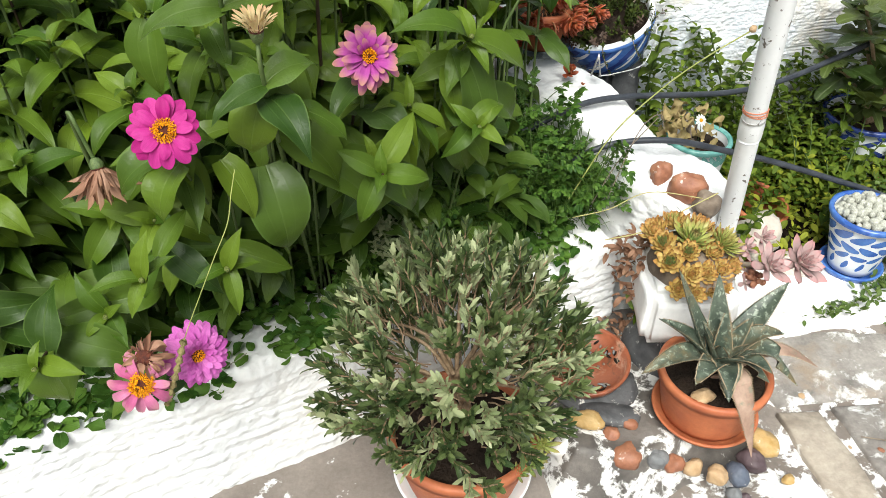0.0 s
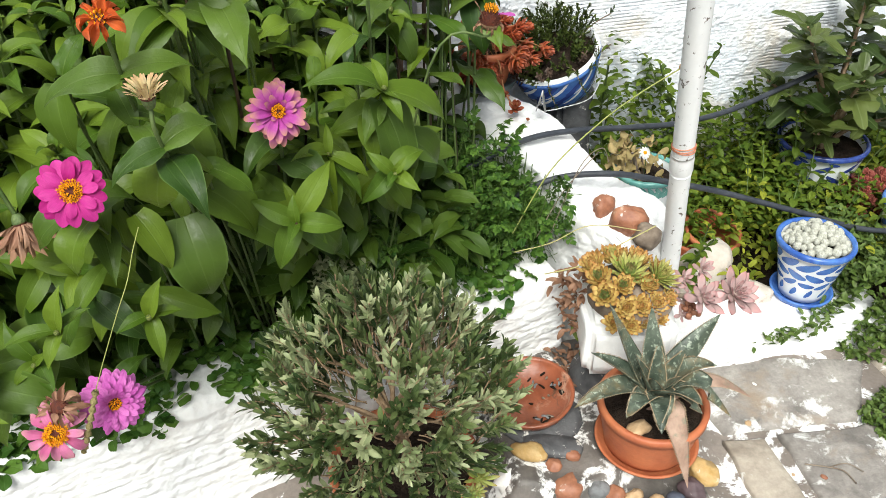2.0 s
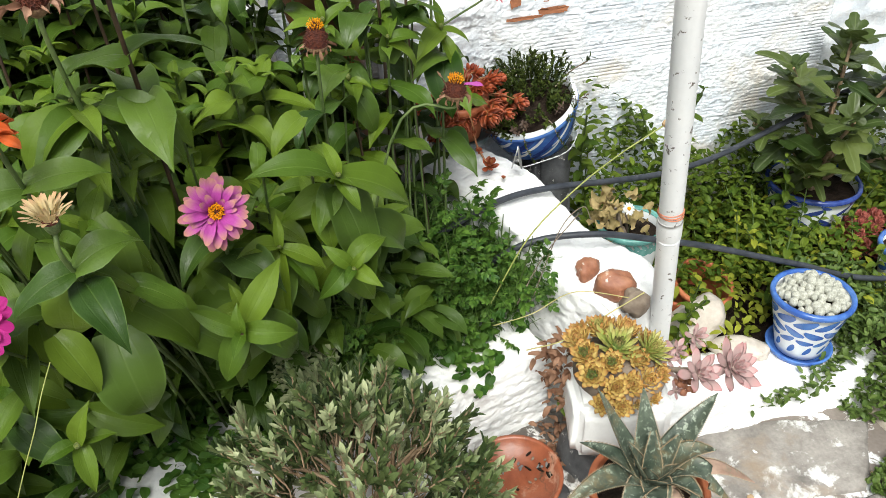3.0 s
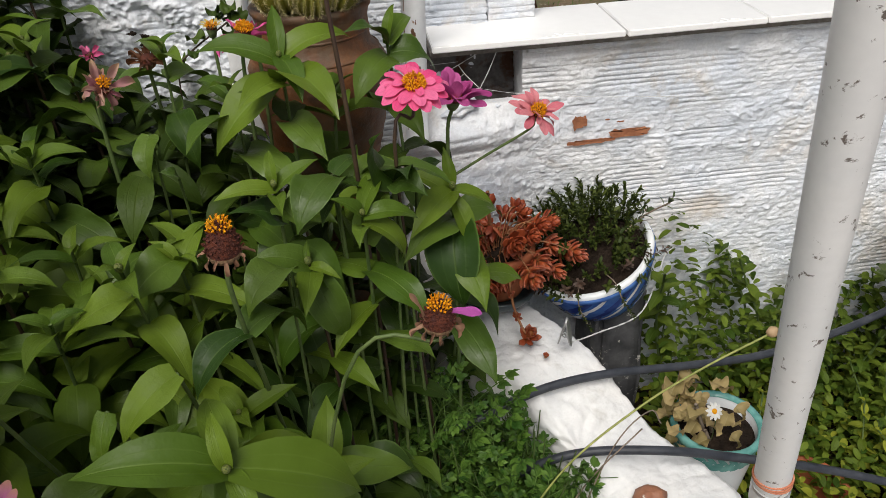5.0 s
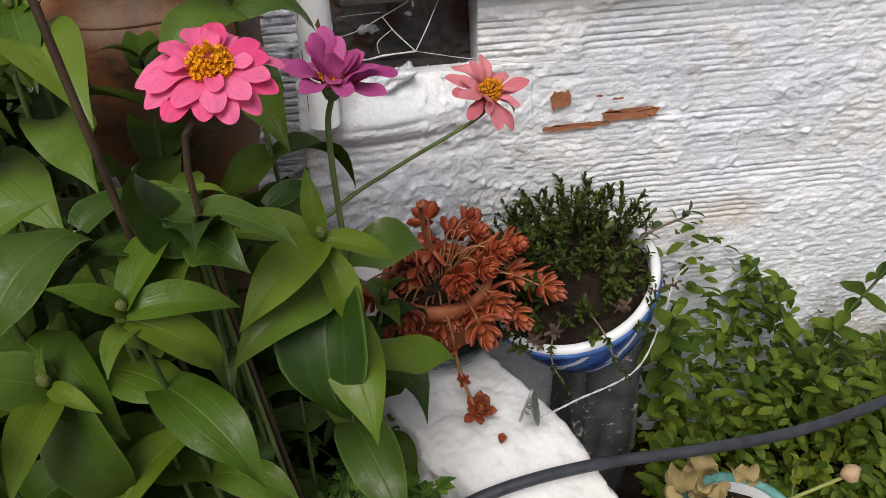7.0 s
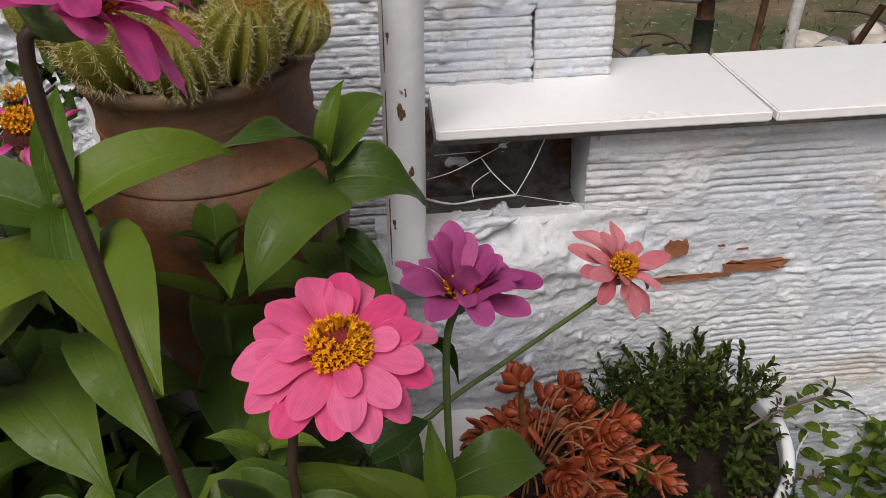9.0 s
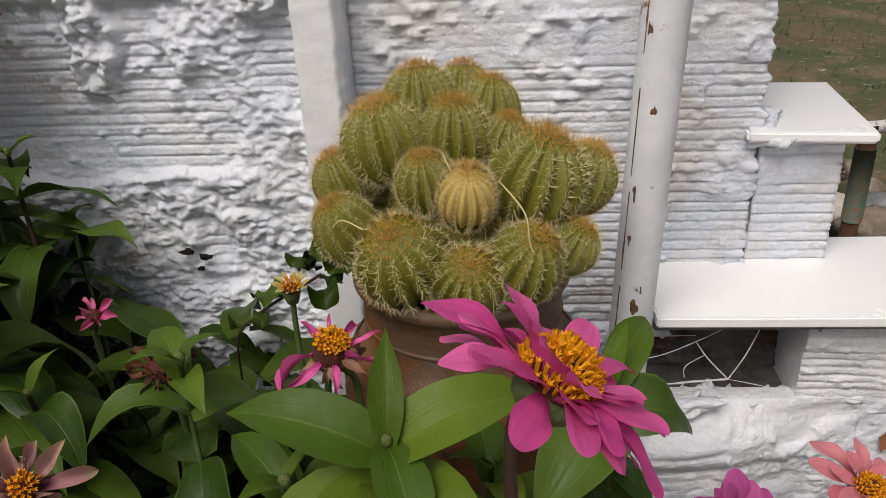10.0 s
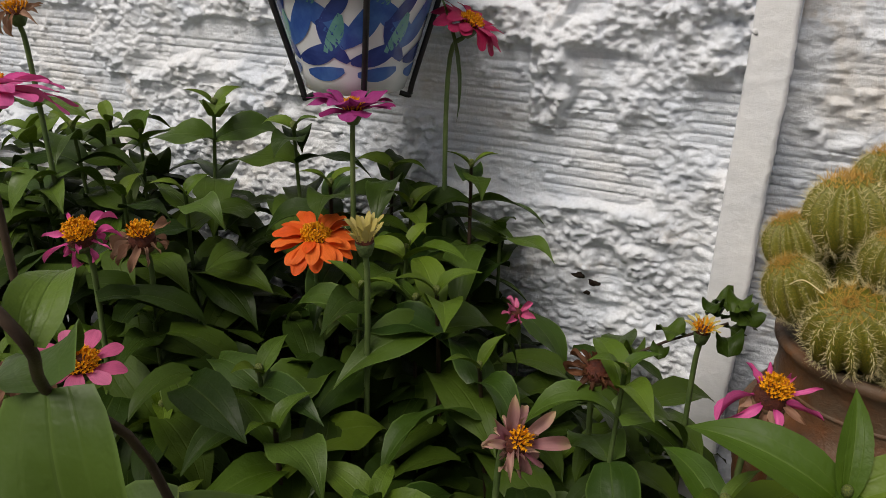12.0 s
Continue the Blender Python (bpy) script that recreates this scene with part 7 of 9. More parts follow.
M_TWINE = surface("orange_twine", (0.50, 0.16, 0.08), (0.62, 0.26, 0.15), 90, 0.8)
part("pipe", tube("pipe", [on_pole(0.05 + 0.1 * k) for k in range(19)], 0.0198, 28), M_PVC, pole)
part("collar", tube("collar", [on_pole(z) for z in (0.540, 0.547, 0.582, 0.589)], [0.0208, 0.0218, 0.0218, 0.0208], 28), M_PVC, pole)
for k in range(3):
    part("tie", tube("tie", [on_pole(0.600 + 0.004 * k + 0.003 * math.sin(a + k)) + Vector((0.0212 * math.cos(a), 0.0212 * math.sin(a), 0)) for a in (2 * math.pi * q / 24 for q in range(25))], 0.0012, 5), M_TWINE, pole, "faded orange twine")
for lab, pts in (("dark grey irrigation hose arching over the wall", ((0.30, 1.36, 0.36), (0.50, 1.345, 0.455), (0.62, 1.375, 0.478), (0.735, 1.40, 0.470), (0.878, 1.42, 0.447), (1.028, 1.45, 0.422), (1.20, 1.50, 0.410), (1.406, 1.55, 0.438), (1.70, 1.62, 0.47), (2.3, 1.66, 0.50))),
                 ("dark grey irrigation hose crossing the wall behind the pole", ((0.50, 1.33, 0.30), (0.585, 1.305, 0.385), (0.665, 1.288, 0.425), (0.783, 1.268, 0.428), (0.909, 1.268, 0.388), (1.062, 1.267, 0.333), (1.269, 1.252, 0.252), (1.50, 1.23, 0.17), (1.9, 1.22, 0.12)))):
    h = thing("hose", (0, 0, 0), lab, "hose", "irrigation hoses")
    part("tube", tube("tube", smooth_path(pts, 9), 0.0068, 14), M_HOSE, h)

# ---- potted plants of the herb bed ----
ROW = []
for k in range(11):
    a = 2 * math.pi * k / 11
    ROW += [(M_BLUE_GLAZE, a, 0.118, 0.052, 0.021, 0.45), (M_BLUE_GLAZE, a + 0.28, 0.086, 0.046, 0.019, -0.35), (M_BLUE_GLAZE, a + 0.1, 0.060, 0.036, 0.015, 0.2 + 0.3 * (-1) ** k), (M_BLUE_GLAZE, a + 0.3, 0.034, 0.028, 0.012, 1.2)]
painted_pot("flower_pot", (1.252, 1.158, 0.092), 0.050, 0.082, 0.152, "white pot painted with blue leaves, holding a white cactus", M_WHITE_GLAZE, ROW, M_BLUE_GLAZE, 0.84, saucer=(0.072, 0.018, M_BLUE_GLAZE))
M_FUR = surface("cactus_wool", (0.40, 0.40, 0.33), (0.62, 0.62, 0.55), 300, 0.95, 500, 0.6, 1.0, 420, distance=0.002)
fur = thing("cactus", (1.252, 1.158, 0.225), "cluster of small white woolly cactus heads", "cactus")
FURBALL = rock_mesh("head", 0.0105, 0.0105, 0.0125, 3, 0.16, 16, 12, 0.5)
FURBALL.materials.append(M_FUR)
fr = random.Random(5)
for i in range(78):
    u = math.sqrt((i + 0.5) / 78)
    a = i * 2.39996
    part("head", FURBALL, None, fur, "", pose(0.070 * u * math.cos(a), 0.070 * u * math.sin(a), 0.034 * (1 - u * u) + fr.uniform(-0.004, 0.007), 0, 0, fr.uniform(0, 360)) @ Matrix.Scale(fr.uniform(0.65, 1.1), 4))

NAVY = []
for k in range(9):
    a = 2 * math.pi * k / 9
    NAVY += [(M_NAVY_GLAZE, a, 0.135, 0.050, 0.016, 0.5), (M_NAVY_GLAZE, a + 0.35, 0.100, 0.055, 0.016, -0.5), (M_NAVY_GLAZE, a + 0.1, 0.060, 0.040, 0.018, 0.2), (M_NAVY_GLAZE, a + 0.2, 0.155, 0.03, 0.010, -0.3)]
painted_pot("flower_pot", (1.545, 1.560, 0.07), 0.075, 0.115, 0.175, "white and navy painted pot holding a young fig", M_WHITE_GLAZE, NAVY, M_NAVY_GLAZE, 0.85)
painted_pot("flower_pot", (1.640, 1.275, 0.06), 0.060, 0.085, 0.14, "white pot with blue painted rim and leaves", M_WHITE_GLAZE, [(M_BLUE_GLAZE, 0.6 * k, 0.06 + 0.03 * (k % 2), 0.05, 0.018, 0.7) for k in range(11)], M_BLUE_GLAZE, 0.85)
M_FIG = blade("fig_leaf", (0.026, 0.052, 0.008), (0.105, 0.135, 0.030), vein=(0.19, 0.24, 0.10), rough=0.45, through_light=0.2)


def palmate_leaf(name, L, bend, seed):
    """A leaf of five rounded lobes along +x, its stalk at the origin."""
    r = random.Random(seed)
    lobes = [(a + r.uniform(-6, 6), k * r.uniform(0.9, 1.1), w) for a, k, w in ((0, 0.72, 34), (52, 0.60, 32), (-52, 0.60, 32), (108, 0.40, 40), (-108, 0.40, 40))]
    n, rings = 44, (0.4, 0.75, 1.0)
    V, UV, F = [(0.28 * L, 0, 0)], [(0.28, 0.5)], []
    for ring in rings:
        for i in range(n):
            a = -172 + 344 * i / (n - 1)
            reach = max([0.24] + [k * (1 - min(1.0, abs(a - c) / w) ** 3) for c, k, w in lobes])
            q = ring * L * (reach if ring > 0.5 else 0.6 * reach + 0.14)
            x, y = 0.28 * L + q * math.cos(radians(a)), q * math.sin(radians(a))
            V.append((x, y, 0.22 * abs(y) - bend * x * x / L + 0.05 * L * math.sin(a * 0.09 + seed) * ring))
            UV.append((x / L, 0.5 + y / L))
    for i in range(n - 1):
        F.append((0, 1 + i, 2 + i))
        for j in range(len(rings) - 1):
            o = 1 + j * n + i
            F.append((o, o + n, o + n + 1, o + 1))
    me = raw_mesh(name, V, F, np.array(UV))
    me.materials.append(M_FIG)
    return me


FIGS = [palmate_leaf("leaf", 0.098, 0.25 + 0.15 * k, k) for k in range(5)]
fig = thing("fig_tree", (1.545, 1.560, 0.225), "young fig with lobed grey-green leaves in a painted pot", "shrub")
fgr = random.Random(3)
for b, (tx_, ty_, tz_) in enumerate(((-0.16, -0.02, 0.36), (0.02, 0.02, 0.40), (0.14, -0.05, 0.34), (-0.22, 0.0, 0.22), (0.20, 0.03, 0.24), (-0.06, -0.14, 0.26), (0.08, 0.10, 0.34), (-0.10, 0.06, 0.30), (0.10, -0.16, 0.16), (-0.14, -0.12, 0.12))):
    path = smooth_path([(0, 0, -0.02), (tx_ * 0.3, ty_ * 0.3, tz_ * 0.45), (tx_, ty_, tz_)], 5)
    part("limb", tube("limb", path, [0.008 - 0.005 * i / len(path) for i in range(len(path))], 7), M_BARK, fig)
    for k in range(9):
        p, d = along_path(path, 0.004 + 0.017 * k)
        add_a = k * 2.39996 + b
        part("leaf", fgr.choice(FIGS), None, fig, "", Matrix.Translation(p) @ Matrix.Rotation(add_a, 4, "Z") @ Matrix.Rotation(-radians(70 - 8 * k + fgr.uniform(-14, 14)), 4, "Y") @ Matrix.Scale(fgr.uniform(0.65, 1.05) * (0.6 if k == 0 else 1), 4))

# teal-rimmed pot with a tired geranium and a daisy
painted_pot("flower_pot", (0.918, 1.372, 0.175), 0.045, 0.070, 0.185, "white pot with a teal rim band and a fading geranium", M_WHITE_GLAZE, [(M_TEAL_GLAZE, 2 * math.pi * k / 26, 0.150, 0.026, 0.016, 0.8) for k in range(26)] + [(M_TEAL_GLAZE, 2 * math.pi * k / 26 + 0.1, 0.165, 0.022, 0.010, -0.8) for k in range(26)], M_TEAL_GLAZE, 0.88)
tagged(part("stone", rock_mesh("stone", 0.07, 0.07, 0.055, 44, 0.3, 18, 12, 0.2), M_STONE, None, "", pose(0.918, 1.372, 0.075)), "rough stone under the teal-rimmed pot", "stone")
M_GER = blade("geranium_leaf", (0.24, 0.19, 0.07), (0.46, 0.35, 0.16), vein=(0.42, 0.36, 0.2), rough=0.7, through_light=0.2, edge=(0.40, 0.28, 0.16))
ger = thing("geranium", (0.918, 1.372, 0.335), "fading geranium with crumpled yellow-grey leaves", "flower plant")
GER = [leaf_mesh("leaf", M_GER, L=0.026, W=0.030, lift=20, droop=40 + 20 * k, fold=0.5, wave=0.7, peak=0.55, tip=0.4, base=0.5, nu=9, nv=9, phase=k * 2.1) for k in range(3)]
gr = random.Random(4)
for i in range(40):
    p = Vector((gr.uniform(-0.085, 0.02), gr.uniform(-0.04, 0.06), gr.uniform(0.01, 0.085)))
    part("leaf", gr.choice(GER), None, ger, "", pose(*p, 0, 0, gr.uniform(0, 360)) @ Matrix.Rotation(gr.uniform(-0.9, 0.6), 4, "Y") @ Matrix.Scale(gr.uniform(0.6, 1.1), 4))
for i in range(6):
    q = (gr.uniform(-0.05, 0.0), gr.uniform(-0.03, 0.03), gr.uniform(0.04, 0.08))
    part("stem", tube("stem", smooth_path([(q[0] * 0.3, q[1] * 0.3, -0.01), (q[0] * 0.8, q[1], q[2] * 0.6), q], 4), 0.003, 6), M_OLDWOOD, ger)
daisy = thing("daisy", (0.885, 1.330, 0.320), "small white daisy with a yellow eye", "flower")
part("stem", tube("stem", smooth_path([(0.02, 0.03, 0.0), (0.012, 0.012, 0.07), (0, 0, 0.108)], 5), 0.0009, 5), M_STEM, daisy)
dh = part("flower_head", lathe("flower_head", [(0.001, -0.004), (0.004, -0.002), (0.0045, 0.0), (0.003, 0.003), (0.0003, 0.004)], 12), M_FLORET, daisy, "", aim((0, 0, 0.11), (0.1, -0.7, 0.6)))
P_WHITE = petal_mat("petal_white", (0.74, 0.74, 0.70), (0.84, 0.84, 0.82))
DP = leaf_mesh("petal", P_WHITE, L=0.012, W=0.0052, lift=8, droop=25, fold=0.2, peak=0.6, tip=0.5, base=0.4, nu=5, nv=3)
for k in range(11):
    part("petal", DP, None, dh, "", pose(0, 0, 0, 0, 0, k * 360 / 11) @ Matrix.Translation((0.003, 0, 0)))
for x, y, z, tilt, s in ((0.985, 1.325, 0.02, 30, 1.0), (1.12, 1.40, 0.03, 15, 1.1)):
    tp = thing("terracotta_pot", pose(x, y, z, tilt, 0, 20), "old terracotta pot half sunk among the herbs", "flower pot", "sunken pots")
    part("body", lathe("body", pot_profile(0.045 * s, 0.065 * s, 0.11 * s, 0.006, 0.015, 0.004, 0.6), 40), M_TERRA, tp)

# ---- on the side wall: red sedum and the blue bowl ----
sed_pot = thing("terracotta_pot", (0.592, 1.590, 0.525), "small terracotta pot overflowing with red sedum", "flower pot")
part("body", lathe("body", pot_profile(0.046, 0.062, 0.088, 0.006, 0.018, 0.004, 0.85), 48), M_TERRA, sed_pot)
soil_disc("soil", 0.054, 0.075, sed_pot, 8)
sed_saucer = thing("plant_saucer", (0.592, 1.590, 0.516), "dark glazed saucer with a pale zigzag band", "saucer")
part("dish", lathe("dish", saucer_profile(0.071, 0.020), 48), surface("dark_glaze", (0.02, 0.03, 0.035), (0.05, 0.07, 0.075), 30, 0.3), sed_saucer)
for k in range(36):
    part("brush_stroke", stroke(lambda z: 0.062 + z * 0.45, 2 * math.pi * k / 36, 0.011, 0.010, 0.0025, 0.9 * (-1) ** k), M_TEAL_GLAZE, sed_saucer)
M_SED = blade("sedum_red", (0.23, 0.036, 0.014), (0.46, 0.100, 0.034), veins=False, rough=0.45, through_light=0.15, tip=(0.42, 0.14, 0.08), base=(0.26, 0.10, 0.03))
SED = fleshy_leaf("leaf", M_SED, 0.0165, 0.0118, 0.0045, 40)


def sedum_head(seed):
    r = random.Random(seed)
    V = np.array([v.co[:] for v in SED.vertices])
    F = [tuple(p.vertices) for p in SED.polygons]
    ms = []
    for i in range(20):
        u = i / 19
        ms.append((0, Matrix.Rotation(i * 2.4, 4, "Z") @ Matrix.Translation((0.002, 0, -0.010 + 0.014 * u)) @ Matrix.Rotation(-radians(8 + 68 * u), 4, "Y") @ Matrix.Scale((1 - 0.45 * u) * r.uniform(0.9, 1.1), 4)))
    uv = np.zeros((len(V), 2))
    uv[:, 0], uv[:, 1] = V[:, 0] / 0.018, 0.5
    me = scatter_mesh("rosette", [(V, F, uv)], ms)
    me.materials.append(M_SED)
    return me


SEDS = [sedum_head(k) for k in range(4)]
SED_BIG = fleshy_leaf("leaf", M_SED, 0.0175, 0.0088, 0.0045, 42)
SED_HEART = rock_mesh("rosette", 0.0042, 0.0042, 0.006, 5, 0.2, 10, 8, 0.4)
SED_HEART.materials.append(M_SED)


def open_rosette(owner, m):
    """A star of pointed fleshy leaves round a small heart."""
    hub = part("rosette", SED_HEART, None, owner, "", m)
    for q in range(16):
        u = q / 15
        part("leaf", SED_BIG, None, hub, "", Matrix.Rotation(q * 2.39996, 4, "Z") @ Matrix.Translation((0.0015, 0, -0.012 + 0.016 * u)) @ Matrix.Rotation(-radians(12 + 62 * u), 4, "Y") @ Matrix.Scale(1.0 - 0.38 * u, 4))
sedum = thing("sedum", (0.592, 1.590, 0.600), "rust-red sedum spilling from its terracotta pot", "succulent")
sr = random.Random(9)
M_SEDSTEM = surface("sedum_stem", (0.20, 0.075, 0.03), (0.34, 0.15, 0.06), 60, 0.6)
opened, massed = 0, []
for i in range(46):
    a, e = i * 2.39996, sr.uniform(-0.85, 1.0)
    reach = sr.uniform(0.045, 0.112)
    p = Vector((math.cos(a) * math.cos(e) * reach * 1.1 + 0.018, math.sin(a) * math.cos(e) * reach - 0.016, math.sin(e) * reach * 0.72 + 0.006))
    path = smooth_path([(p.x * 0.15, p.y * 0.15, -0.01), (p.x * 0.55, p.y * 0.55, p.z * 0.6 + 0.022), p], 4)
    part("stem", tube("stem", path, 0.0012, 6), M_SEDSTEM, sedum)
    d = (path[-1] - path[-3]).normalized()
    if p.y < 0.02 and opened < 24:
        open_rosette(sedum, aim(p, d + Vector((0, -0.3, 0.2)), i, sr.uniform(1.3, 1.75)))
        opened += 1
    else:
        massed.append((sr.randrange(4), aim(p, d + Vector((0, -0.3, 0.35)), i, sr.uniform(1.05, 1.45))))


def as_arrays(me):
    """Points, faces and flat texture places of a mesh, for joining."""
    uv_ = np.zeros((len(me.vertices), 2))
    uv_[:, 0], uv_[:, 1] = 0.4, 0.3
    return np.array([v.co[:] for v in me.vertices]), [tuple(f.vertices) for f in me.polygons], uv_


SED_ARR = [as_arrays(me) for me in SEDS]
tagged(part("foliage", scatter_mesh("foliage", SED_ARR, massed), M_SED, sedum), kind="stuff")
trail = smooth_path([(0.0, -0.03, -0.005), (0.006, -0.075, 0.0), (0.012, -0.09, -0.05), (0.022, -0.118, -0.078), (0.030, -0.130, -0.083)], 5)
part("stem", tube("stem", trail, 0.0022, 6), M_SEDSTEM, sedum)
for k, s in ((8, 0.5), (12, 0.6), (20, 1.35)):
    open_rosette(sedum, aim(trail[k], (0.1, -0.5, 0.8), k, s))
path = smooth_path([(0.0, 0.01, 0.0), (-0.01, 0.0, 0.07), (-0.014, -0.02, 0.125)], 5)
part("flower_stalk", tube("flower_stalk", path, 0.0028, 6), M_SEDSTEM, sedum)
for x, y, z in ((0.640, 1.425, 0.498), (0.628, 1.470, 0.516)):
    tagged(part("fallen_leaf", fleshy_leaf("fallen_leaf", M_SED, 0.016, 0.010, 0.004, 20), None, None, "", pose(x, y, z, 10, 10, 70)), "fallen red sedum leaf on the wall", "leaf", "fallen leaves")

BOWL = []
for k in range(9):
    a = 2 * math.pi * k / 9
    BOWL += [(M_NAVY_GLAZE, a, 0.074, 0.080, 0.014, 0.62), (M_WHITE_GLAZE, a + 0.22, 0.070, 0.085, 0.008, 0.64), (M_NAVY_GLAZE, a + 0.40, 0.048, 0.070, 0.012, 0.58), (M_WHITE_GLAZE, a + 0.55, 0.036, 0.062, 0.008, 0.62), (M_NAVY_GLAZE, a + 0.1, 0.022, 0.045, 0.010, 0.66)]
bowl = painted_pot("flower_bowl", (0.797, 1.639, 0.463), 0.080, 0.108, 0.110, "blue-glazed bowl with white strokes and rim, tilted against the wall", M_BLUE_GLAZE, BOWL, M_WHITE_GLAZE, 0.84, belly=0.006, tilt=(10.5, -18.9, 0), category="bowl")
part("rim_line", lathe("rim_line", [(0.1105, 0.092), (0.1142, 0.095), (0.1142, 0.104), (0.1110, 0.107)], 56), M_BLUE_GLAZE, bowl, "blue line round the rim")
part("lining", lathe("lining", [(0.1022, 0.1095), (0.1006, 0.106), (0.0975, 0.093), (0.0945, 0.082)], 56), M_WHITE_GLAZE, bowl, "white glazed inside")
tagged(part("block", soft_box("block", 0.10, 0.11, 0.455, 0.012, 3, 0.006, 8), M_SLATE, None, "", pose(0.828, 1.668, 0.2325, 0, 0, 8)), "rough grey block carrying the blue bowl", "block", kind="structure")
M_THYME = blade("thyme_leaf", (0.018, 0.032, 0.006), (0.075, 0.098, 0.018), veins=False, rough=0.55, through_light=0.1, spec=0.15)
M_THYME_BROWN = blade("thyme_brown", (0.05, 0.030, 0.02), (0.10, 0.06, 0.04), veins=False, rough=0.6, through_light=0.1)


def tiny_sprig(name, material, seed, n=9, length=0.045, leaf=0.010, width=0.0042, spread=55):
    r = random.Random(seed)
    t = [leaf_arrays(L=leaf, W=width, lift=10, droop=30, fold=0.3, peak=0.55, tip=0.6, base=0.2, nu=5, nv=3)]
    ms = []
    for i in range(n):
        for side in (0, math.pi):
            ms.append((0, Matrix.Translation((0, 0, length * (i + 0.5) / n)) @ Matrix.Rotation(i * 1.57 + side + r.uniform(-0.4, 0.4), 4, "Z") @ Matrix.Rotation(-radians(r.uniform(20, spread)), 4, "Y") @ Matrix.Scale(r.uniform(0.7, 1.2), 4)))
    me = scatter_mesh(name, t, ms)
    me.materials.append(material)
    return me


TS = [tiny_sprig("sprig", M_THYME, k, 11, 0.042, 0.012, 0.0046, 75) for k in range(4)] + [tiny_sprig("sprig", M_THYME_BROWN, 9 + k, 7) for k in range(2)]
thyme = thing("thyme", pose(0.769, 1.623, 0.545, 9, -16, 0), "dark green thyme bush filling the blue bowl", "herb")
tr_ = random.Random(14)
thyme_green, thyme_brown = [], []
for i in range(260):
    u = math.sqrt((i + 0.5) / 260)
    a = i * 2.39996
    back = 0.5 + 0.5 * math.sin(a)
    hh = (0.022 + 0.066 * (1 - u) + 0.052 * back * (1 - u * 0.5)) * (0.8 + 0.7 * noise.noise(Vector((u * math.cos(a) * 4, u * math.sin(a) * 4, 1)))) * (0.55 if math.sin(a) < -0.3 and u > 0.5 else 1)
    if math.sin(a) * u < -0.18 + 0.45 * math.cos(a) * u and tr_.random() < 0.70:
        continue
    p = Vector((0.105 * u * math.cos(a), 0.105 * u * math.sin(a), tr_.uniform(0.1, 1.0) * hh))
    d = Vector((math.cos(a) * u * 0.8 + tr_.uniform(-0.4, 0.4), math.sin(a) * u * 0.8 + tr_.uniform(-0.4, 0.4), 0.9))
    (thyme_brown if (u > 0.75 and math.sin(a) < 0.2 and tr_.random() < 0.6) else thyme_green).append((tr_.randrange(2), aim(p, d, i, tr_.uniform(0.7, 1.2))))
for lst, mat_, nm in ((thyme_green, M_THYME, "foliage"), (thyme_brown, M_THYME_BROWN, "dry_foliage")):
    arrays = []
    for me_ in (TS[:2] if nm == "foliage" else TS[4:6]):
        uv_ = np.zeros((len(me_.vertices), 2))
        uv_[:, 1] = 0.3
        arrays.append((np.array([v.co[:] for v in me_.vertices]), [tuple(f.vertices) for f in me_.polygons], uv_))
    tagged(part(nm, scatter_mesh(nm, arrays, lst), mat_, thyme, "browned dead sprigs" if nm == "dry_foliage" else ""), kind="stuff")
branch = smooth_path([(0.07, 0.0, 0.03), (0.105, -0.005, 0.055), (0.150, -0.012, 0.070)], 5)
part("twig", tube("twig", branch, 0.0016, 5), M_OLDWOOD, thyme)
BIG = tiny_sprig("sprig", M_OLIVE, 77, 3, 0.03, 0.022, 0.010)
for k in (5, 10):
    tagged(part("sprig", BIG, None, thyme, "", aim(branch[k] - Vector((0.015, 0, 0.005)), (0.8, 0, 0.5), k, 0.9)), kind="stuff")
rope = thing("cord", (0, 0, 0), "twisted pale cord hanging from the bowl to the wall", "cord")
cord_line = smooth_path([(0.684, 1.446, 0.503), (0.740, 1.482, 0.486), (0.830, 1.528, 0.478), (0.888, 1.600, 0.500), (0.925, 1.660, 0.506), (0.985, 1.722, 0.486)], 16)
for k in range(2):
    part("strand", tube("strand", [p + Vector((0.0009 * math.cos(0.95 * i + math.pi * k), 0, 0.0009 * math.sin(0.95 * i + math.pi * k))) for i, p in enumerate(cord_line)], 0.0008, 6), M_WEB, rope)
TRAIL_SPRIG = tiny_sprig("sprig", M_THYME, 41, 4, 0.02, 0.011, 0.0048, 70)
for k, (x, y, drop) in enumerate(((-0.048, -0.098, 0.042), (0.012, -0.110, 0.030))):
    line = smooth_path([(x * 0.6, y * 0.6, 0.015), (x * 0.98, y * 0.98, 0.033), (x * 1.16, y * 1.16, 0.012), (x * 1.18 + 0.006, y * 1.2, 0.012 - drop)], 5)
    part("twig", tube("twig", line, 0.0011, 5), M_OLDWOOD, thyme)
    for q in range(6, len(line), 3):
        tagged(part("sprig", TRAIL_SPRIG, None, thyme, "", aim(line[q], line[q] - line[q - 1] + Vector((0, -0.004, 0.004)), q, 0.8)), kind="stuff")
clip = thing("metal_clip", pose(0.676, 1.442, 0.507, 0, 0, -25), "folded grey metal clip standing on the wall", "clip")
M_METAL = surface("dull_metal", (0.35, 0.35, 0.35), (0.52, 0.52, 0.51), 60, 0.4, 200, 0.4, 0.2, 100, metal=0.7)
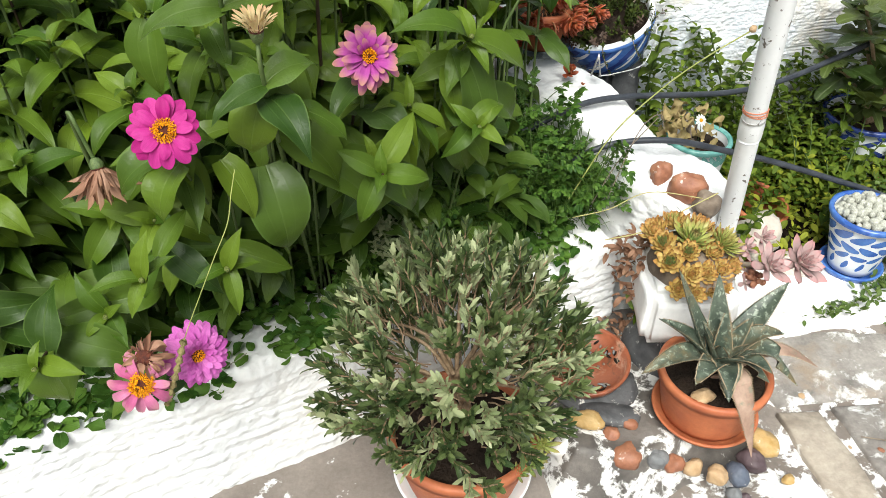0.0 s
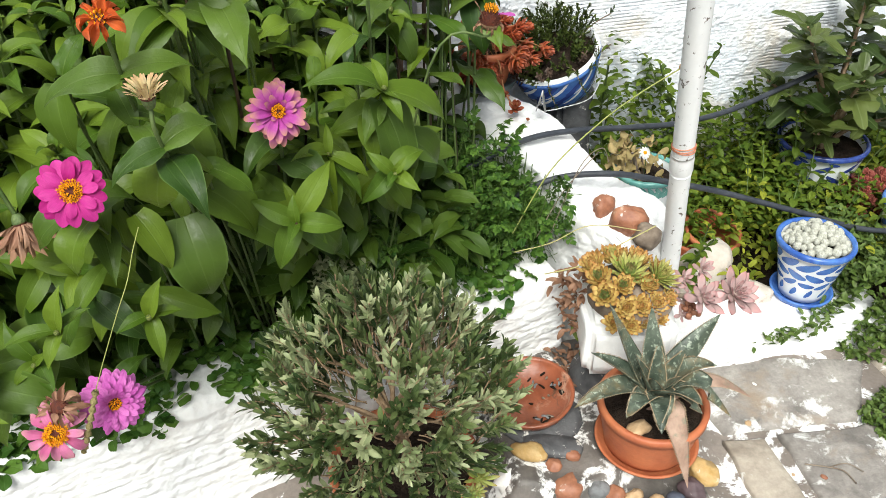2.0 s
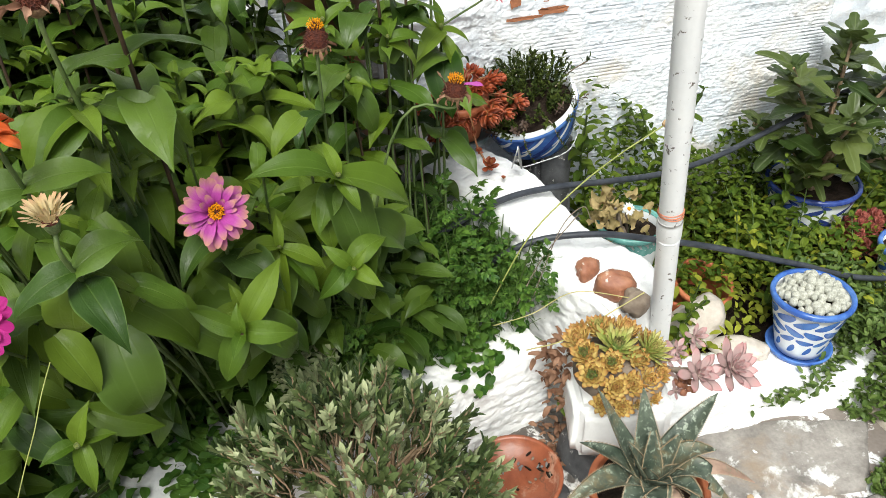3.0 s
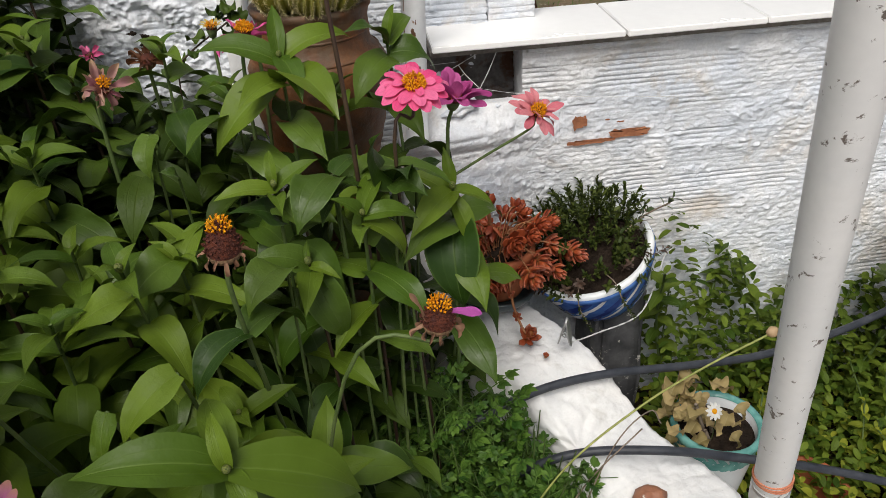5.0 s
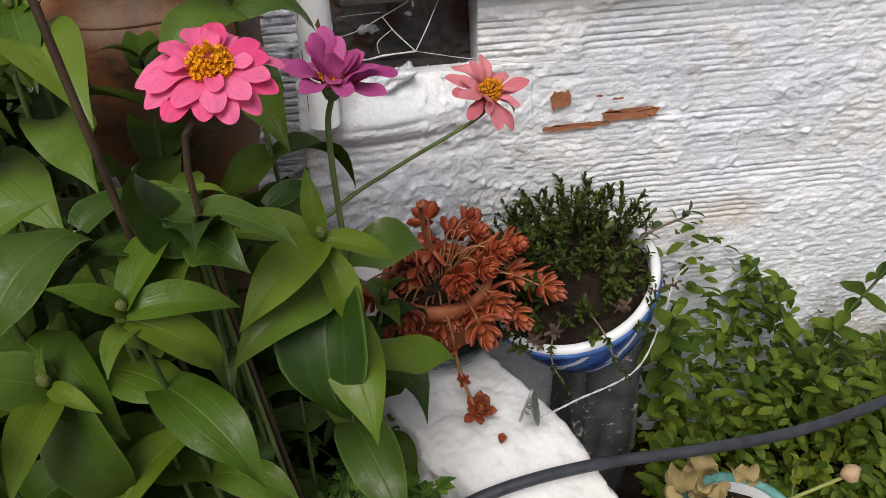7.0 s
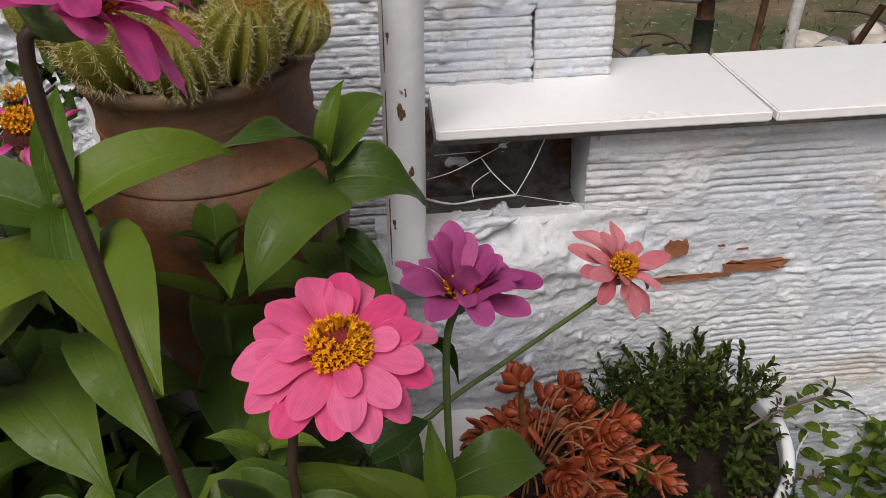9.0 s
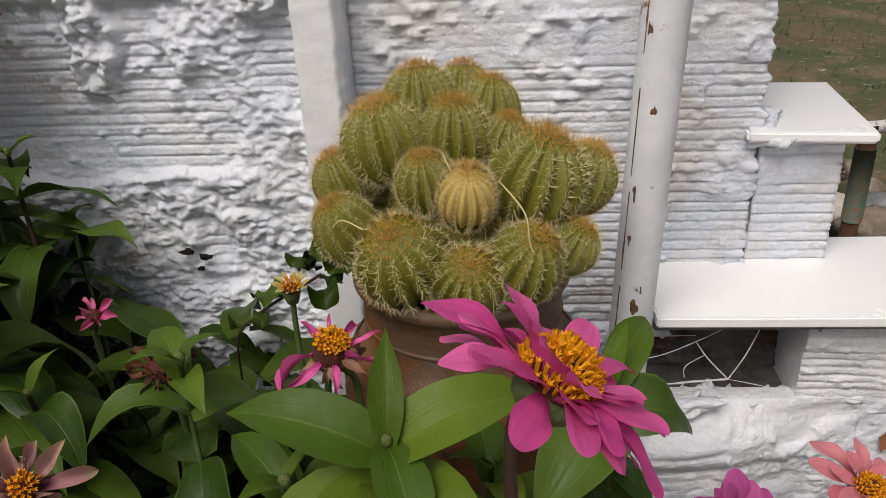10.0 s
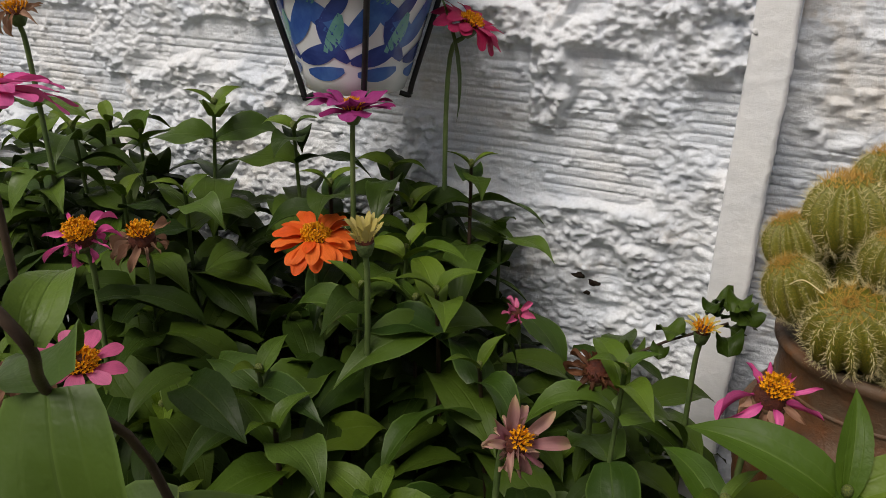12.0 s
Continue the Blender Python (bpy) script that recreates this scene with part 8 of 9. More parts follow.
for s, lean in ((-1, 14), (1, -10)):
    bm = bmesh.new()
    bmesh.ops.create_cone(bm, cap_ends=True, segments=20, radius1=0.013, radius2=0.013, depth=0.0022)
    bmesh.ops.scale(bm, vec=(0.85, 2.1, 1), verts=bm.verts[:])
    part("jaw", bm, M_METAL, clip, "", pose(s * 0.005, 0, 0.024, 90, 0, 90) @ Matrix.Rotation(radians(lean), 4, "X"))
part("spring", tube("spring", [(0.004 * math.cos(a), -0.010 + 0.0012 * a, 0.02 + 0.004 * math.sin(a)) for a in (0.5 * k for k in range(34))], 0.0010, 6), M_METAL, clip)

# ---- clay jar with the clustered cactus ----
jar = thing("clay_jar", (0.342, 1.605, 0.338), "weathered brown clay jar with a turned collar", "jar")
part("body", lathe("body", [(0.95 * r_, z_) for r_, z_ in [(0.001, -0.05), (0.050, -0.05), (0.052, 0.01), (0.055, 0.15), (0.060, 0.32), (0.066, 0.40), (0.078, 0.46)] + [(0.078 + 0.026 * math.sin((k / 16) * 1.75) + 0.0007 * math.sin(k * 2.4), 0.46 + 0.0094 * k) for k in range(1, 17)] + [(0.098, 0.621), (0.090, 0.630), (0.083, 0.636), (0.0815, 0.650), (0.0815, 0.672), (0.085, 0.684), (0.088, 0.687), (0.0885, 0.692), (0.085, 0.695), (0.077, 0.693), (0.070, 0.670), (0.070, 0.65)]], 60, 0.004), M_CLAY, jar)
for z, r in ((0.626, 0.0945), (0.655, 0.0818)):
    part("groove_ring", lathe("groove_ring", [(0.95 * r - 0.002, z - 0.003), (0.95 * r + 0.0008, z - 0.001), (0.95 * r + 0.0008, z + 0.001), (0.95 * r - 0.002, z + 0.003)], 60, 0.004), M_CLAY, jar)
soil_disc("soil", 0.067, 0.675, jar, 17)
M_CACT = surface("cactus_green", (0.062, 0.084, 0.006), (0.240, 0.215, 0.018), 40, 0.55, 150, 0.25, 0.2, 90, spot=(0.42, 0.30, 0.04), spot_scale=45, spot_range=(0.56, 0.66))
M_CACT_YEL = surface("cactus_yellow", (0.42, 0.29, 0.06), (0.64, 0.47, 0.15), 40, 0.6, 150, 0.25, 0.2, 90)
M_SPINE = surface("spine_pale", (0.62, 0.52, 0.24), (0.78, 0.69, 0.40), 90, 0.6)
M_SPINE_BROWN = surface("spine_brown", (0.46, 0.22, 0.03), (0.68, 0.44, 0.10), 90, 0.6)


def cactus_ball(ribs, tall, seed):
    """Ribbed body of radius 1 and its pale and brown spines."""
    r = random.Random(seed)
    nu, nv = ribs * 6, 16
    V = []
    for i in range(nu):
        a = 2 * math.pi * i / nu
        for j in range(nv):
            b = -1.25 + (1.25 + math.pi / 2) * j / (nv - 1)
            rad = math.cos(b) ** 0.85 if b < 1.5 else 0.0
            rib = 1 + 0.32 * (abs(math.cos(ribs * a / 2)) ** 1.3 - 0.6)
            dip = 0.05 * math.exp(-((math.pi / 2 - b) / 0.22) ** 2)
            V.append((rad * rib * math.cos(a), rad * rib * math.sin(a), (math.sin(b) - dip) * tall))
    body = raw_mesh("body", V, grid_faces(nu, nv, closed_u=True))
    sets = {}
    for key in ("pale", "brown"):
        SV, SF = [], []
        for k in range(ribs):
            a = 2 * math.pi * k / ribs
            for j in range(14):
                b = -0.95 + 2.42 * j / 13
                top = b > 0.98
                if top != (key == "brown"):
                    continue
                c = Vector((math.cos(b) ** 0.85 * 1.035 * math.cos(a), math.cos(b) ** 0.85 * 1.035 * math.sin(a), math.sin(b) * tall))
                out = Vector((math.cos(a) * math.cos(b), math.sin(a) * math.cos(b), math.sin(b))).normalized()
                side = Vector((-math.sin(a), math.cos(a), 0))
                up = out.cross(side)
                for q in range(6 if top else 9):
                    w = 2 * math.pi * q / 8 + r.random()
                    d = (out * r.uniform(0.45, 1.0) + (side * math.cos(w) + up * math.sin(w)) * r.uniform(0.4, 1.0)).normalized()
                    L = r.uniform(0.20, 0.40) * (1.2 if top else 1)
                    s = d.orthogonal().normalized() * 0.0090
                    s2 = d.cross(s)
                    o = len(SV)
                    SV += [c + s, c - s * 0.5 + s2 * 0.87, c - s * 0.5 - s2 * 0.87, c + d * L]
                    SF += [(o, o + 1, o + 3), (o + 1, o + 2, o + 3), (o + 2, o, o + 3)]
        sets[key] = raw_mesh(key + "_spines", SV, SF, smooth=False)
    sets["pale"].materials.append(M_SPINE)
    sets["brown"].materials.append(M_SPINE_BROWN)
    return body, sets["pale"], sets["brown"]


BALLS = [cactus_ball(15, 1.12, 1), cactus_ball(13, 1.25, 2), cactus_ball(14, 1.0, 3)]
for body, _, _ in BALLS:
    body.materials.append(M_CACT)
YEL = BALLS[2][0].copy()
YEL.materials.clear()
YEL.materials.append(M_CACT_YEL)
cactus = thing("barrel_cactus", (0.342, 1.605, 0.995), "clump of ribbed green cactus heads with golden brown spines", "cactus")
CACT = [(0.319, 1.625, 1.150, 0.0255), (0.350, 1.645, 1.146, 0.0225), (0.294, 1.600, 1.130, 0.0300), (0.345, 1.600, 1.132, 0.0245), (0.370, 1.628, 1.140, 0.0220), (0.260, 1.600, 1.100, 0.0225), (0.326, 1.566, 1.110, 0.0200), (0.355, 1.553, 1.104, 0.0195), (0.404, 1.590, 1.103, 0.0345),
        (0.440, 1.612, 1.092, 0.0245), (0.266, 1.563, 1.075, 0.0215), (0.309, 1.545, 1.066, 0.0310), (0.356, 1.530, 1.056, 0.0235), (0.395, 1.542, 1.064, 0.0245), (0.429, 1.572, 1.056, 0.0205), (0.383, 1.602, 1.126, 0.0180), (0.335, 1.610, 1.080, 0.038), (0.300, 1.64, 1.08, 0.033), (0.39, 1.645, 1.08, 0.033), (0.345, 1.59, 1.035, 0.045)]
for i, (x, y, z, r) in enumerate(CACT):
    body, pale, brown = BALLS[i % 3]
    x, z = 0.258 + 0.95 * (x - 0.258), 1.155 - 0.95 * (1.155 - z)
    d = Vector((x - 0.335, y - 1.605, (z - 1.05) * 0.9 + 0.03)).normalized() + Vector((0, -0.02, 0.95))
    m = aim((x - 0.342, y - 1.605, z - 0.995 - (0.007 if y < 1.56 and z < 1.08 else 0)), d, i, r * 0.98)
    hd = part("head", YEL if i == 7 else body, None, cactus, "yellowed head" if i == 7 else "", m)
    part("spine_coat", pale, None, hd, "pale bristly spines")
    part("spine_crown", brown, None, hd, "golden brown crown spines")
for pts in (((0.372, 1.528, 1.128), (0.388, 1.522, 1.108), (0.392, 1.520, 1.085), (0.402, 1.524, 1.072)), ((0.335, 1.552, 1.140), (0.343, 1.545, 1.124), (0.352, 1.538, 1.112)), ((0.258, 1.545, 1.088), (0.268, 1.538, 1.098), (0.282, 1.536, 1.092))):
    part("dry_strand", tube("dry_strand", [Vector(p) - Vector((0.342, 1.605, 0.995)) for p in smooth_path(pts, 6)], 0.0005, 5), M_SPINE, cactus, "curled dry straw strand")

# ---- pot in an iron bracket on the wall ----
WP = []
for k in range(7):
    a = 2 * math.pi * k / 7
    WP += [(M_BLUE_GLAZE, a, 0.070, 0.062, 0.022, 0.9), (M_BLUE_GLAZE, a + 0.35, 0.075, 0.058, 0.020, -0.6), (M_NAVY_GLAZE, a + 0.2, 0.040, 0.050, 0.018, 0.35), (M_TEAL_GLAZE, a + 0.5, 0.060, 0.040, 0.014, 1.1), (M_TEAL_GLAZE, a + 0.1, 0.100, 0.036, 0.014, -0.8), (M_BLUE_GLAZE, a + 0.6, 0.105, 0.05, 0.018, 0.3), (M_BLUE_GLAZE, a + 0.15, 0.088, 0.05, 0.020, 1.2), (M_NAVY_GLAZE, a + 0.42, 0.052, 0.046, 0.016, -1.0), (M_BLUE_GLAZE, a + 0.25, 0.022, 0.040, 0.014, 0.1), (M_NAVY_GLAZE, a + 0.55, 0.085, 0.040, 0.014, 0.8)]
painted_pot("wall_pot", (-0.168, 1.655, 1.172), 0.050, 0.092, 0.15, "white pot with blue and green brush leaves hung on the wall", M_WHITE_GLAZE, WP, M_BLUE_GLAZE, 0.85)
bracket = thing("iron_bracket", (-0.168, 1.655, 1.172), "black iron ring bracket holding a pot on the wall", "bracket")
part("ring", tube("ring", [(0.084 * math.cos(a), 0.084 * math.sin(a), 0.098) for a in (2 * math.pi * k / 36 for k in range(37))], 0.0035, 7), M_IRON_BLACK, bracket)
for a in (-2.2, -0.9, 0.4, 1.7, 2.9):
    c, s = math.cos(a), math.sin(a)
    part("strap", tube("strap", smooth_path([(0.096 * c, 0.096 * s, 0.145), (0.086 * c, 0.086 * s, 0.098), (0.0575 * c, 0.0575 * s, 0.006), (0.056 * c, 0.056 * s, -0.006), (0.045 * c, 0.045 * s, -0.004)], 4), 0.003, 6), M_IRON_BLACK, bracket)
part("arm", tube("arm", [(0, 0.084, 0.098), (0, 0.110, 0.098)], 0.004, 7), M_IRON_BLACK, bracket)
dang = thing("trailing_leaf", (-0.085, 1.67, 1.27), "narrow dark leaf hanging from the wall pot", "leaf")
part("blade", leaf_mesh("blade", M_LEAF, L=0.13, W=0.010, lift=-60, droop=35, fold=0.3, peak=0.6, tip=1.0, base=0.3, nu=9, nv=3), None, dang)


# ---- low greenery ----
M_PARSLEY = blade("parsley_leaf", (0.020, 0.066, 0.008), (0.110, 0.205, 0.030), vein=(0.12, 0.19, 0.05), rough=0.5, through_light=0.16, spec=0.22)
M_MINT = blade("mint_leaf", (0.030, 0.066, 0.006), (0.140, 0.195, 0.022), vein=(0.15, 0.20, 0.05), rough=0.55, through_light=0.22, spec=0.15)
M_MINT_YEL = blade("mint_yellowing", (0.080, 0.120, 0.010), (0.310, 0.330, 0.036), vein=(0.20, 0.20, 0.05), rough=0.55, through_light=0.22, spec=0.15)
M_CREEP = blade("creeper_leaf", (0.060, 0.110, 0.018), (0.135, 0.195, 0.042), vein=(0.14, 0.2, 0.08), rough=0.5, through_light=0.2)
gr2 = random.Random(31)


def toss(p, tilt_max, size, az=None):
    return Matrix.Translation(p) @ Matrix.Rotation(gr2.uniform(0, 6.283) if az is None else az, 4, "Z") @ Matrix.Rotation(-radians(gr2.uniform(-15, tilt_max)), 4, "Y") @ Matrix.Rotation(gr2.uniform(-0.5, 0.5), 4, "X") @ Matrix.Scale(size, 4)


def stuff(name, templates, mats4, material, label, category):
    me = scatter_mesh(name, templates, mats4)
    return tagged(part(name, me, material), label, category, kind="stuff")


def parsley_frond(seed):
    """A stalked frond: three to five leaflets, each cut into narrow pointed lobes."""
    r = random.Random(seed)
    VV, FF, UU = [], [], []
    leaflets = [(0.048, 0.0, 0.0, 1.0), (0.034, 0.75, 0.004, 0.85), (0.034, -0.75, 0.004, 0.85)] + ([(0.018, 1.0, 0.006, 0.6), (0.018, -1.0, 0.006, 0.6)] if seed % 2 else [])
    for px, turn, out, size in leaflets:
        for lobe, k in ((0.0, 1.0), (0.55, 0.78), (-0.55, 0.78), (1.05, 0.5), (-1.05, 0.5)):
            V, F, UV = leaf_arrays(L=0.021 * size * k * r.uniform(0.85, 1.15), W=0.0085 * size, lift=12, droop=45 + r.uniform(-20, 25), fold=0.35, peak=0.6, tip=0.7, base=0.3, nu=4, nv=3)
            a = turn + lobe + r.uniform(-0.12, 0.12)
            M = np.array(Matrix.Translation((px, math.copysign(out, turn) if turn else 0.0, 0.0)) @ Matrix.Rotation(a, 4, "Z") @ Matrix.Rotation(r.uniform(-0.3, 0.3), 4, "X"))
            off = sum(len(v) for v in VV)
            VV.append(V @ M[:3, :3].T + M[:3, 3])
            FF += [tuple(i + off for i in f) for f in F]
            UU.append(UV)
    off = sum(len(v) for v in VV)
    tv, tf = tube_points([(-0.05, 0, -0.03), (-0.02, 0, -0.006), (0.02, 0, 0), (0.048, 0, 0)], 0.0007, 4, False)
    VV.append(np.array([tuple(v) for v in tv]))
    FF += [tuple(i + off for i in f) for f in tf]
    UU.append(np.full((len(tv), 2), 0.5))
    return np.concatenate(VV), FF, np.concatenate(UU)


CUT = [parsley_frond(k) for k in range(6)]
ms = []
for i in range(2700):
    x, y = gr2.uniform(0.06, 0.66), gr2.uniform(1.06, 1.46)
    right = 0.655 - 0.54 * (y - 1.303)
    if x > right + 0.01 or y < 1.105 + 0.22 * x - 0.03 or (x < 0.24 and y > 1.22):
        continue
    top = 0.41 + 0.16 * noise.noise(Vector((x * 11, y * 11, 1))) + 0.22 * (y - 1.12) - 0.10 * max(0, (x - right + 0.12) / 0.12)
    z = 0.24 + (top - 0.24) * gr2.random() ** 0.6
    m = Matrix.Translation((x, y, z)) @ Matrix.Rotation(gr2.uniform(0, 6.283), 4, "Z") @ Matrix.Rotation(-radians(gr2.uniform(-25, 75)), 4, "Y") @ Matrix.Rotation(gr2.uniform(-0.9, 0.9), 4, "X") @ Matrix.Scale(gr2.uniform(0.6, 1.15), 4)
    ms.append((gr2.randrange(6), m))
stuff("parsley_patch", CUT, ms, M_PARSLEY, "dense dark green parsley between the flowers and the wall", "herbs")
# stems of the parsley
tv_all, tf_all, off = [], [], 0
for i in range(150):
    x, y = gr2.uniform(0.28, 0.62), gr2.uniform(1.14, 1.40)
    if x > 0.64 - 0.54 * (y - 1.303) or y < 1.13 + 0.22 * x:
        continue
    tvs, tfs = tube_points(curve_points((x, y, 0.22), (x + gr2.uniform(-0.05, 0.05), y + gr2.uniform(-0.06, 0.04), gr2.uniform(0.36, 0.50)), (0, 0, 0.01), 5), 0.0011, 4, False)
    tv_all += tvs
    tf_all += [tuple(k + off for k in f) for f in tfs]
    off += len(tvs)
tagged(part("parsley_stalks", raw_mesh("parsley_stalks", tv_all, tf_all), M_STEM), "thin pale green parsley stalks", "herbs", kind="stuff")

ROUND = [leaf_arrays(L=0.026, W=0.022, lift=20, droop=50, fold=0.25, wave=0.25, peak=0.5, tip=0.55, base=0.4, nu=6, nv=5, phase=k) for k in range(3)]
ms = []
for i in range(2300):
    x = gr2.uniform(-0.95, 0.56)
    back = gr2.random() ** 1.5
    y = 1.075 + 0.22 * x + 0.24 * back
    z = 0.262 + 0.17 * gr2.random() ** 1.3 * (0.35 + back)
    hang = noise.noise(Vector((x * 7.0, 3.0, 0.0)))
    if hang > 0.12 and gr2.random() < 0.30:
        y = 1.005 + 0.22 * x - gr2.uniform(-0.08, 0.02)
        z = 0.275 - (0.05 * gr2.random() if y < 1.0 + 0.22 * x else 0)
    ms.append((gr2.randrange(3), toss((x, y, z), 50, gr2.uniform(0.6, 1.2))))
for cx, n, reach in ((-0.015, 60, 0.07), (-0.33, 40, 0.05), (-0.45, 50, 0.05), (-0.20, 30, 0.04)):
    for i in range(n):
        x = cx + gr2.gauss(0, 0.035)
        d = gr2.random()
        ms.append((gr2.randrange(3), toss((x, 1.005 + 0.22 * x + 0.05 - 0.062 * d, 0.278 - reach * max(0, d - 0.6)), 40, gr2.uniform(0.7, 1.3))))
stuff("ground_cover", ROUND, ms, M_PARSLEY, "small-leaved ground cover creeping over the bed's front wall", "ground cover")

# broad leaves under the zinnias; the rear ones have the shade in their colour
low_t = [leaf_arrays(L=0.085, W=0.038, lift=15, droop=80, fold=0.25, wave=0.2, peak=0.38, tip=1.1, base=0.5, nu=7, nv=5, phase=k) for k in range(3)]
ms, ms_front = [], []
for i in range(4600):
    x, y = gr2.uniform(-0.85, 0.42), gr2.uniform(1.02, 1.74)
    if y < 1.06 + 0.22 * x or x > 0.58 - 0.54 * (y - 1.303) or math.hypot(x - 0.342, y - 1.605) < 0.16:
        continue
    top = min(0.84, 0.50 + 1.0 * max(0, y - 1.04 - 0.22 * x))
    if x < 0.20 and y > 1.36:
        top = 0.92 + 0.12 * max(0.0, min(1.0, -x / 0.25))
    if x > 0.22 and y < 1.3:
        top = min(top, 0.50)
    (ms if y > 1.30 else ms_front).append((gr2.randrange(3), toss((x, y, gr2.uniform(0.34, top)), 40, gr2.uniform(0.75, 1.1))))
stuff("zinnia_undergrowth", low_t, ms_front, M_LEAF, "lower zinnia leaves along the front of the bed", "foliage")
stuff("zinnia_undergrowth", low_t, ms, M_LEAF_SHADED, "lower zinnia leaves coloured dark for the shade of the bed", "foliage")


def mint_proto(height, seed, material):
    r = random.Random(seed)
    ob = thing("mint_plant", (0, 0, -5), r.choice(("upright green mint with toothed paired leaves", "leafy green mint stem in the herb bed")), "herb", "mint in the herb bed")
    path = smooth_path([(0, 0, 0), (r.uniform(-0.02, 0.02), r.uniform(-0.02, 0.02), height * 0.5), (r.uniform(-0.05, 0.05), r.uniform(-0.05, 0.05), height)], 6)
    part("stem", tube("stem", path, 0.0016, 5), M_STEM, ob)
    n = int(height / 0.026)
    MINT_LEAVES = [leaf_mesh("leaf", material, L=0.032, W=0.0178, lift=25, droop=55 + 20 * k, fold=0.35, wave=0.25, peak=0.4, tip=0.9, base=0.35, nu=7, nv=5, phase=k) for k in range(2)]
    for k in range(n):
        p, d = along_path(path, 0.002 + k * 0.026)
        s = (0.45, 0.75, 0.95)[k] if k < 3 else r.uniform(0.8, 1.1)
        for side in (0, math.pi):
            part("leaf", r.choice(MINT_LEAVES), None, ob, "", Matrix.Translation(p) @ Matrix.Rotation(k * 1.57 + side + r.uniform(-0.2, 0.2), 4, "Z") @ Matrix.Rotation(-radians(35 if k < 2 else r.uniform(-15, 15)), 4, "Y") @ Matrix.Scale(s * r.uniform(0.85, 1.1), 4))
    return ob


PROTO = [mint_proto(0.30, 1, M_MINT), mint_proto(0.26, 2, M_MINT), mint_proto(0.22, 3, M_MINT), mint_proto(0.18, 4, M_MINT_YEL), mint_proto(0.15, 5, M_MINT)]
BUSY = [(0.918, 1.372, 0.105), (1.252, 1.158, 0.11), (1.545, 1.56, 0.10), (1.64, 1.275, 0.10), (1.02, 1.285, 0.06), (1.075, 1.275, 0.07), (0.78, 1.63, 0.15)]
used = set()
placed = 0
for i in range(400):
    if placed >= 62:
        break
    x, y = gr2.uniform(0.78, 2.1), gr2.uniform(1.20, 1.705)
    if x < 0.87 - 0.6 * (y - 1.269) + 0.06 or any(math.hypot(x - a, y - b) < c for a, b, c in BUSY):
        continue
    tall = y > 1.50
    k = gr2.choice((0, 1, 1)) if tall else gr2.choice((2, 3, 4, 4))
    if tall and x > 1.25:
        k = gr2.choice((1, 2))
    m = pose(x, y, 0.06 + 0.05 * (y - 1.13) / 0.61, gr2.uniform(-10, 10), gr2.uniform(-10, 10), gr2.uniform(0, 360)) @ Matrix.Scale(gr2.uniform(0.85, 1.18) * (1.12 if tall and x < 1.22 else 1.0), 4)
    if k not in used:
        PROTO[k].matrix_basis = m
        used.add(k)
    else:
        copy_thing(PROTO[k], m)
    placed += 1

SMALL = [leaf_arrays(L=0.019, W=0.0095, lift=25, droop=45, fold=0.3, wave=0.15, peak=0.5, tip=0.6, base=0.3, nu=5, nv=3, phase=k) for k in range(2)]
ms = []
for i in range(4200):
    x, y = gr2.uniform(0.80, 2.1), gr2.uniform(1.18, 1.72)
    if x < 0.87 - 0.6 * (y - 1.269) + 0.01 or any(math.hypot(x - a, y - b) < c * 0.9 for a, b, c in BUSY):
        continue
    ms.append((gr2.randrange(2), toss((x, y, 0.07 + 0.05 * (y - 1.13) + 0.09 * gr2.random() ** 1.5), 55, gr2.uniform(0.8, 1.7))))
ms2 = []
for i in range(6200):
    x, y = gr2.uniform(0.86, 2.1), 1.715 - 0.355 * gr2.random() ** 1.2
    if x < 0.97 - 0.6 * (y - 1.269) or any(math.hypot(x - a, y - b) < c * 0.9 for a, b, c in BUSY):
        continue
    ms2.append((gr2.randrange(2), toss((x, y, 0.09 + (0.10 + (1.2 if x < 1.22 else 0.75) * max(0.0, y - 1.40)) * (0.8 + 0.45 * noise.noise(Vector((x * 9, y * 9, 0)))) * gr2.random() ** 0.7), 45, gr2.uniform(0.9, 1.6))))
stuff("mint_foliage", SMALL, ms2, M_MINT, "crowded green mint leaves before the low wall", "herbs")
stuff("herb_undergrowth", SMALL, ms, M_MINT_YEL, "low yellow-green herbs covering the soil", "herbs")


def mat_clump(name, cx, cy, rx, ry, height, n, base_z, label, size=1.0):
    ms = []
    for i in range(n):
        u = math.sqrt(gr2.random())
        a = gr2.uniform(0, 6.283)
        edge = 1 + 0.25 * noise.noise(Vector((math.cos(a) * 1.6 + cx * 9, math.sin(a) * 1.6, 5)))
        x, y = cx + rx * u * edge * math.cos(a), cy + ry * u * edge * math.sin(a)
        top = height * (1 - u ** 3) * (0.75 + 0.4 * noise.noise(Vector((x * 16, y * 16, 2))))
        z = base_z(x, y) + top * gr2.random() ** 0.35
        ms.append((gr2.randrange(2), toss((x, y, z), 75, size * gr2.uniform(0.7, 1.2))))
    return stuff(name, SMALL, ms, M_CREEP, label, "ground cover")


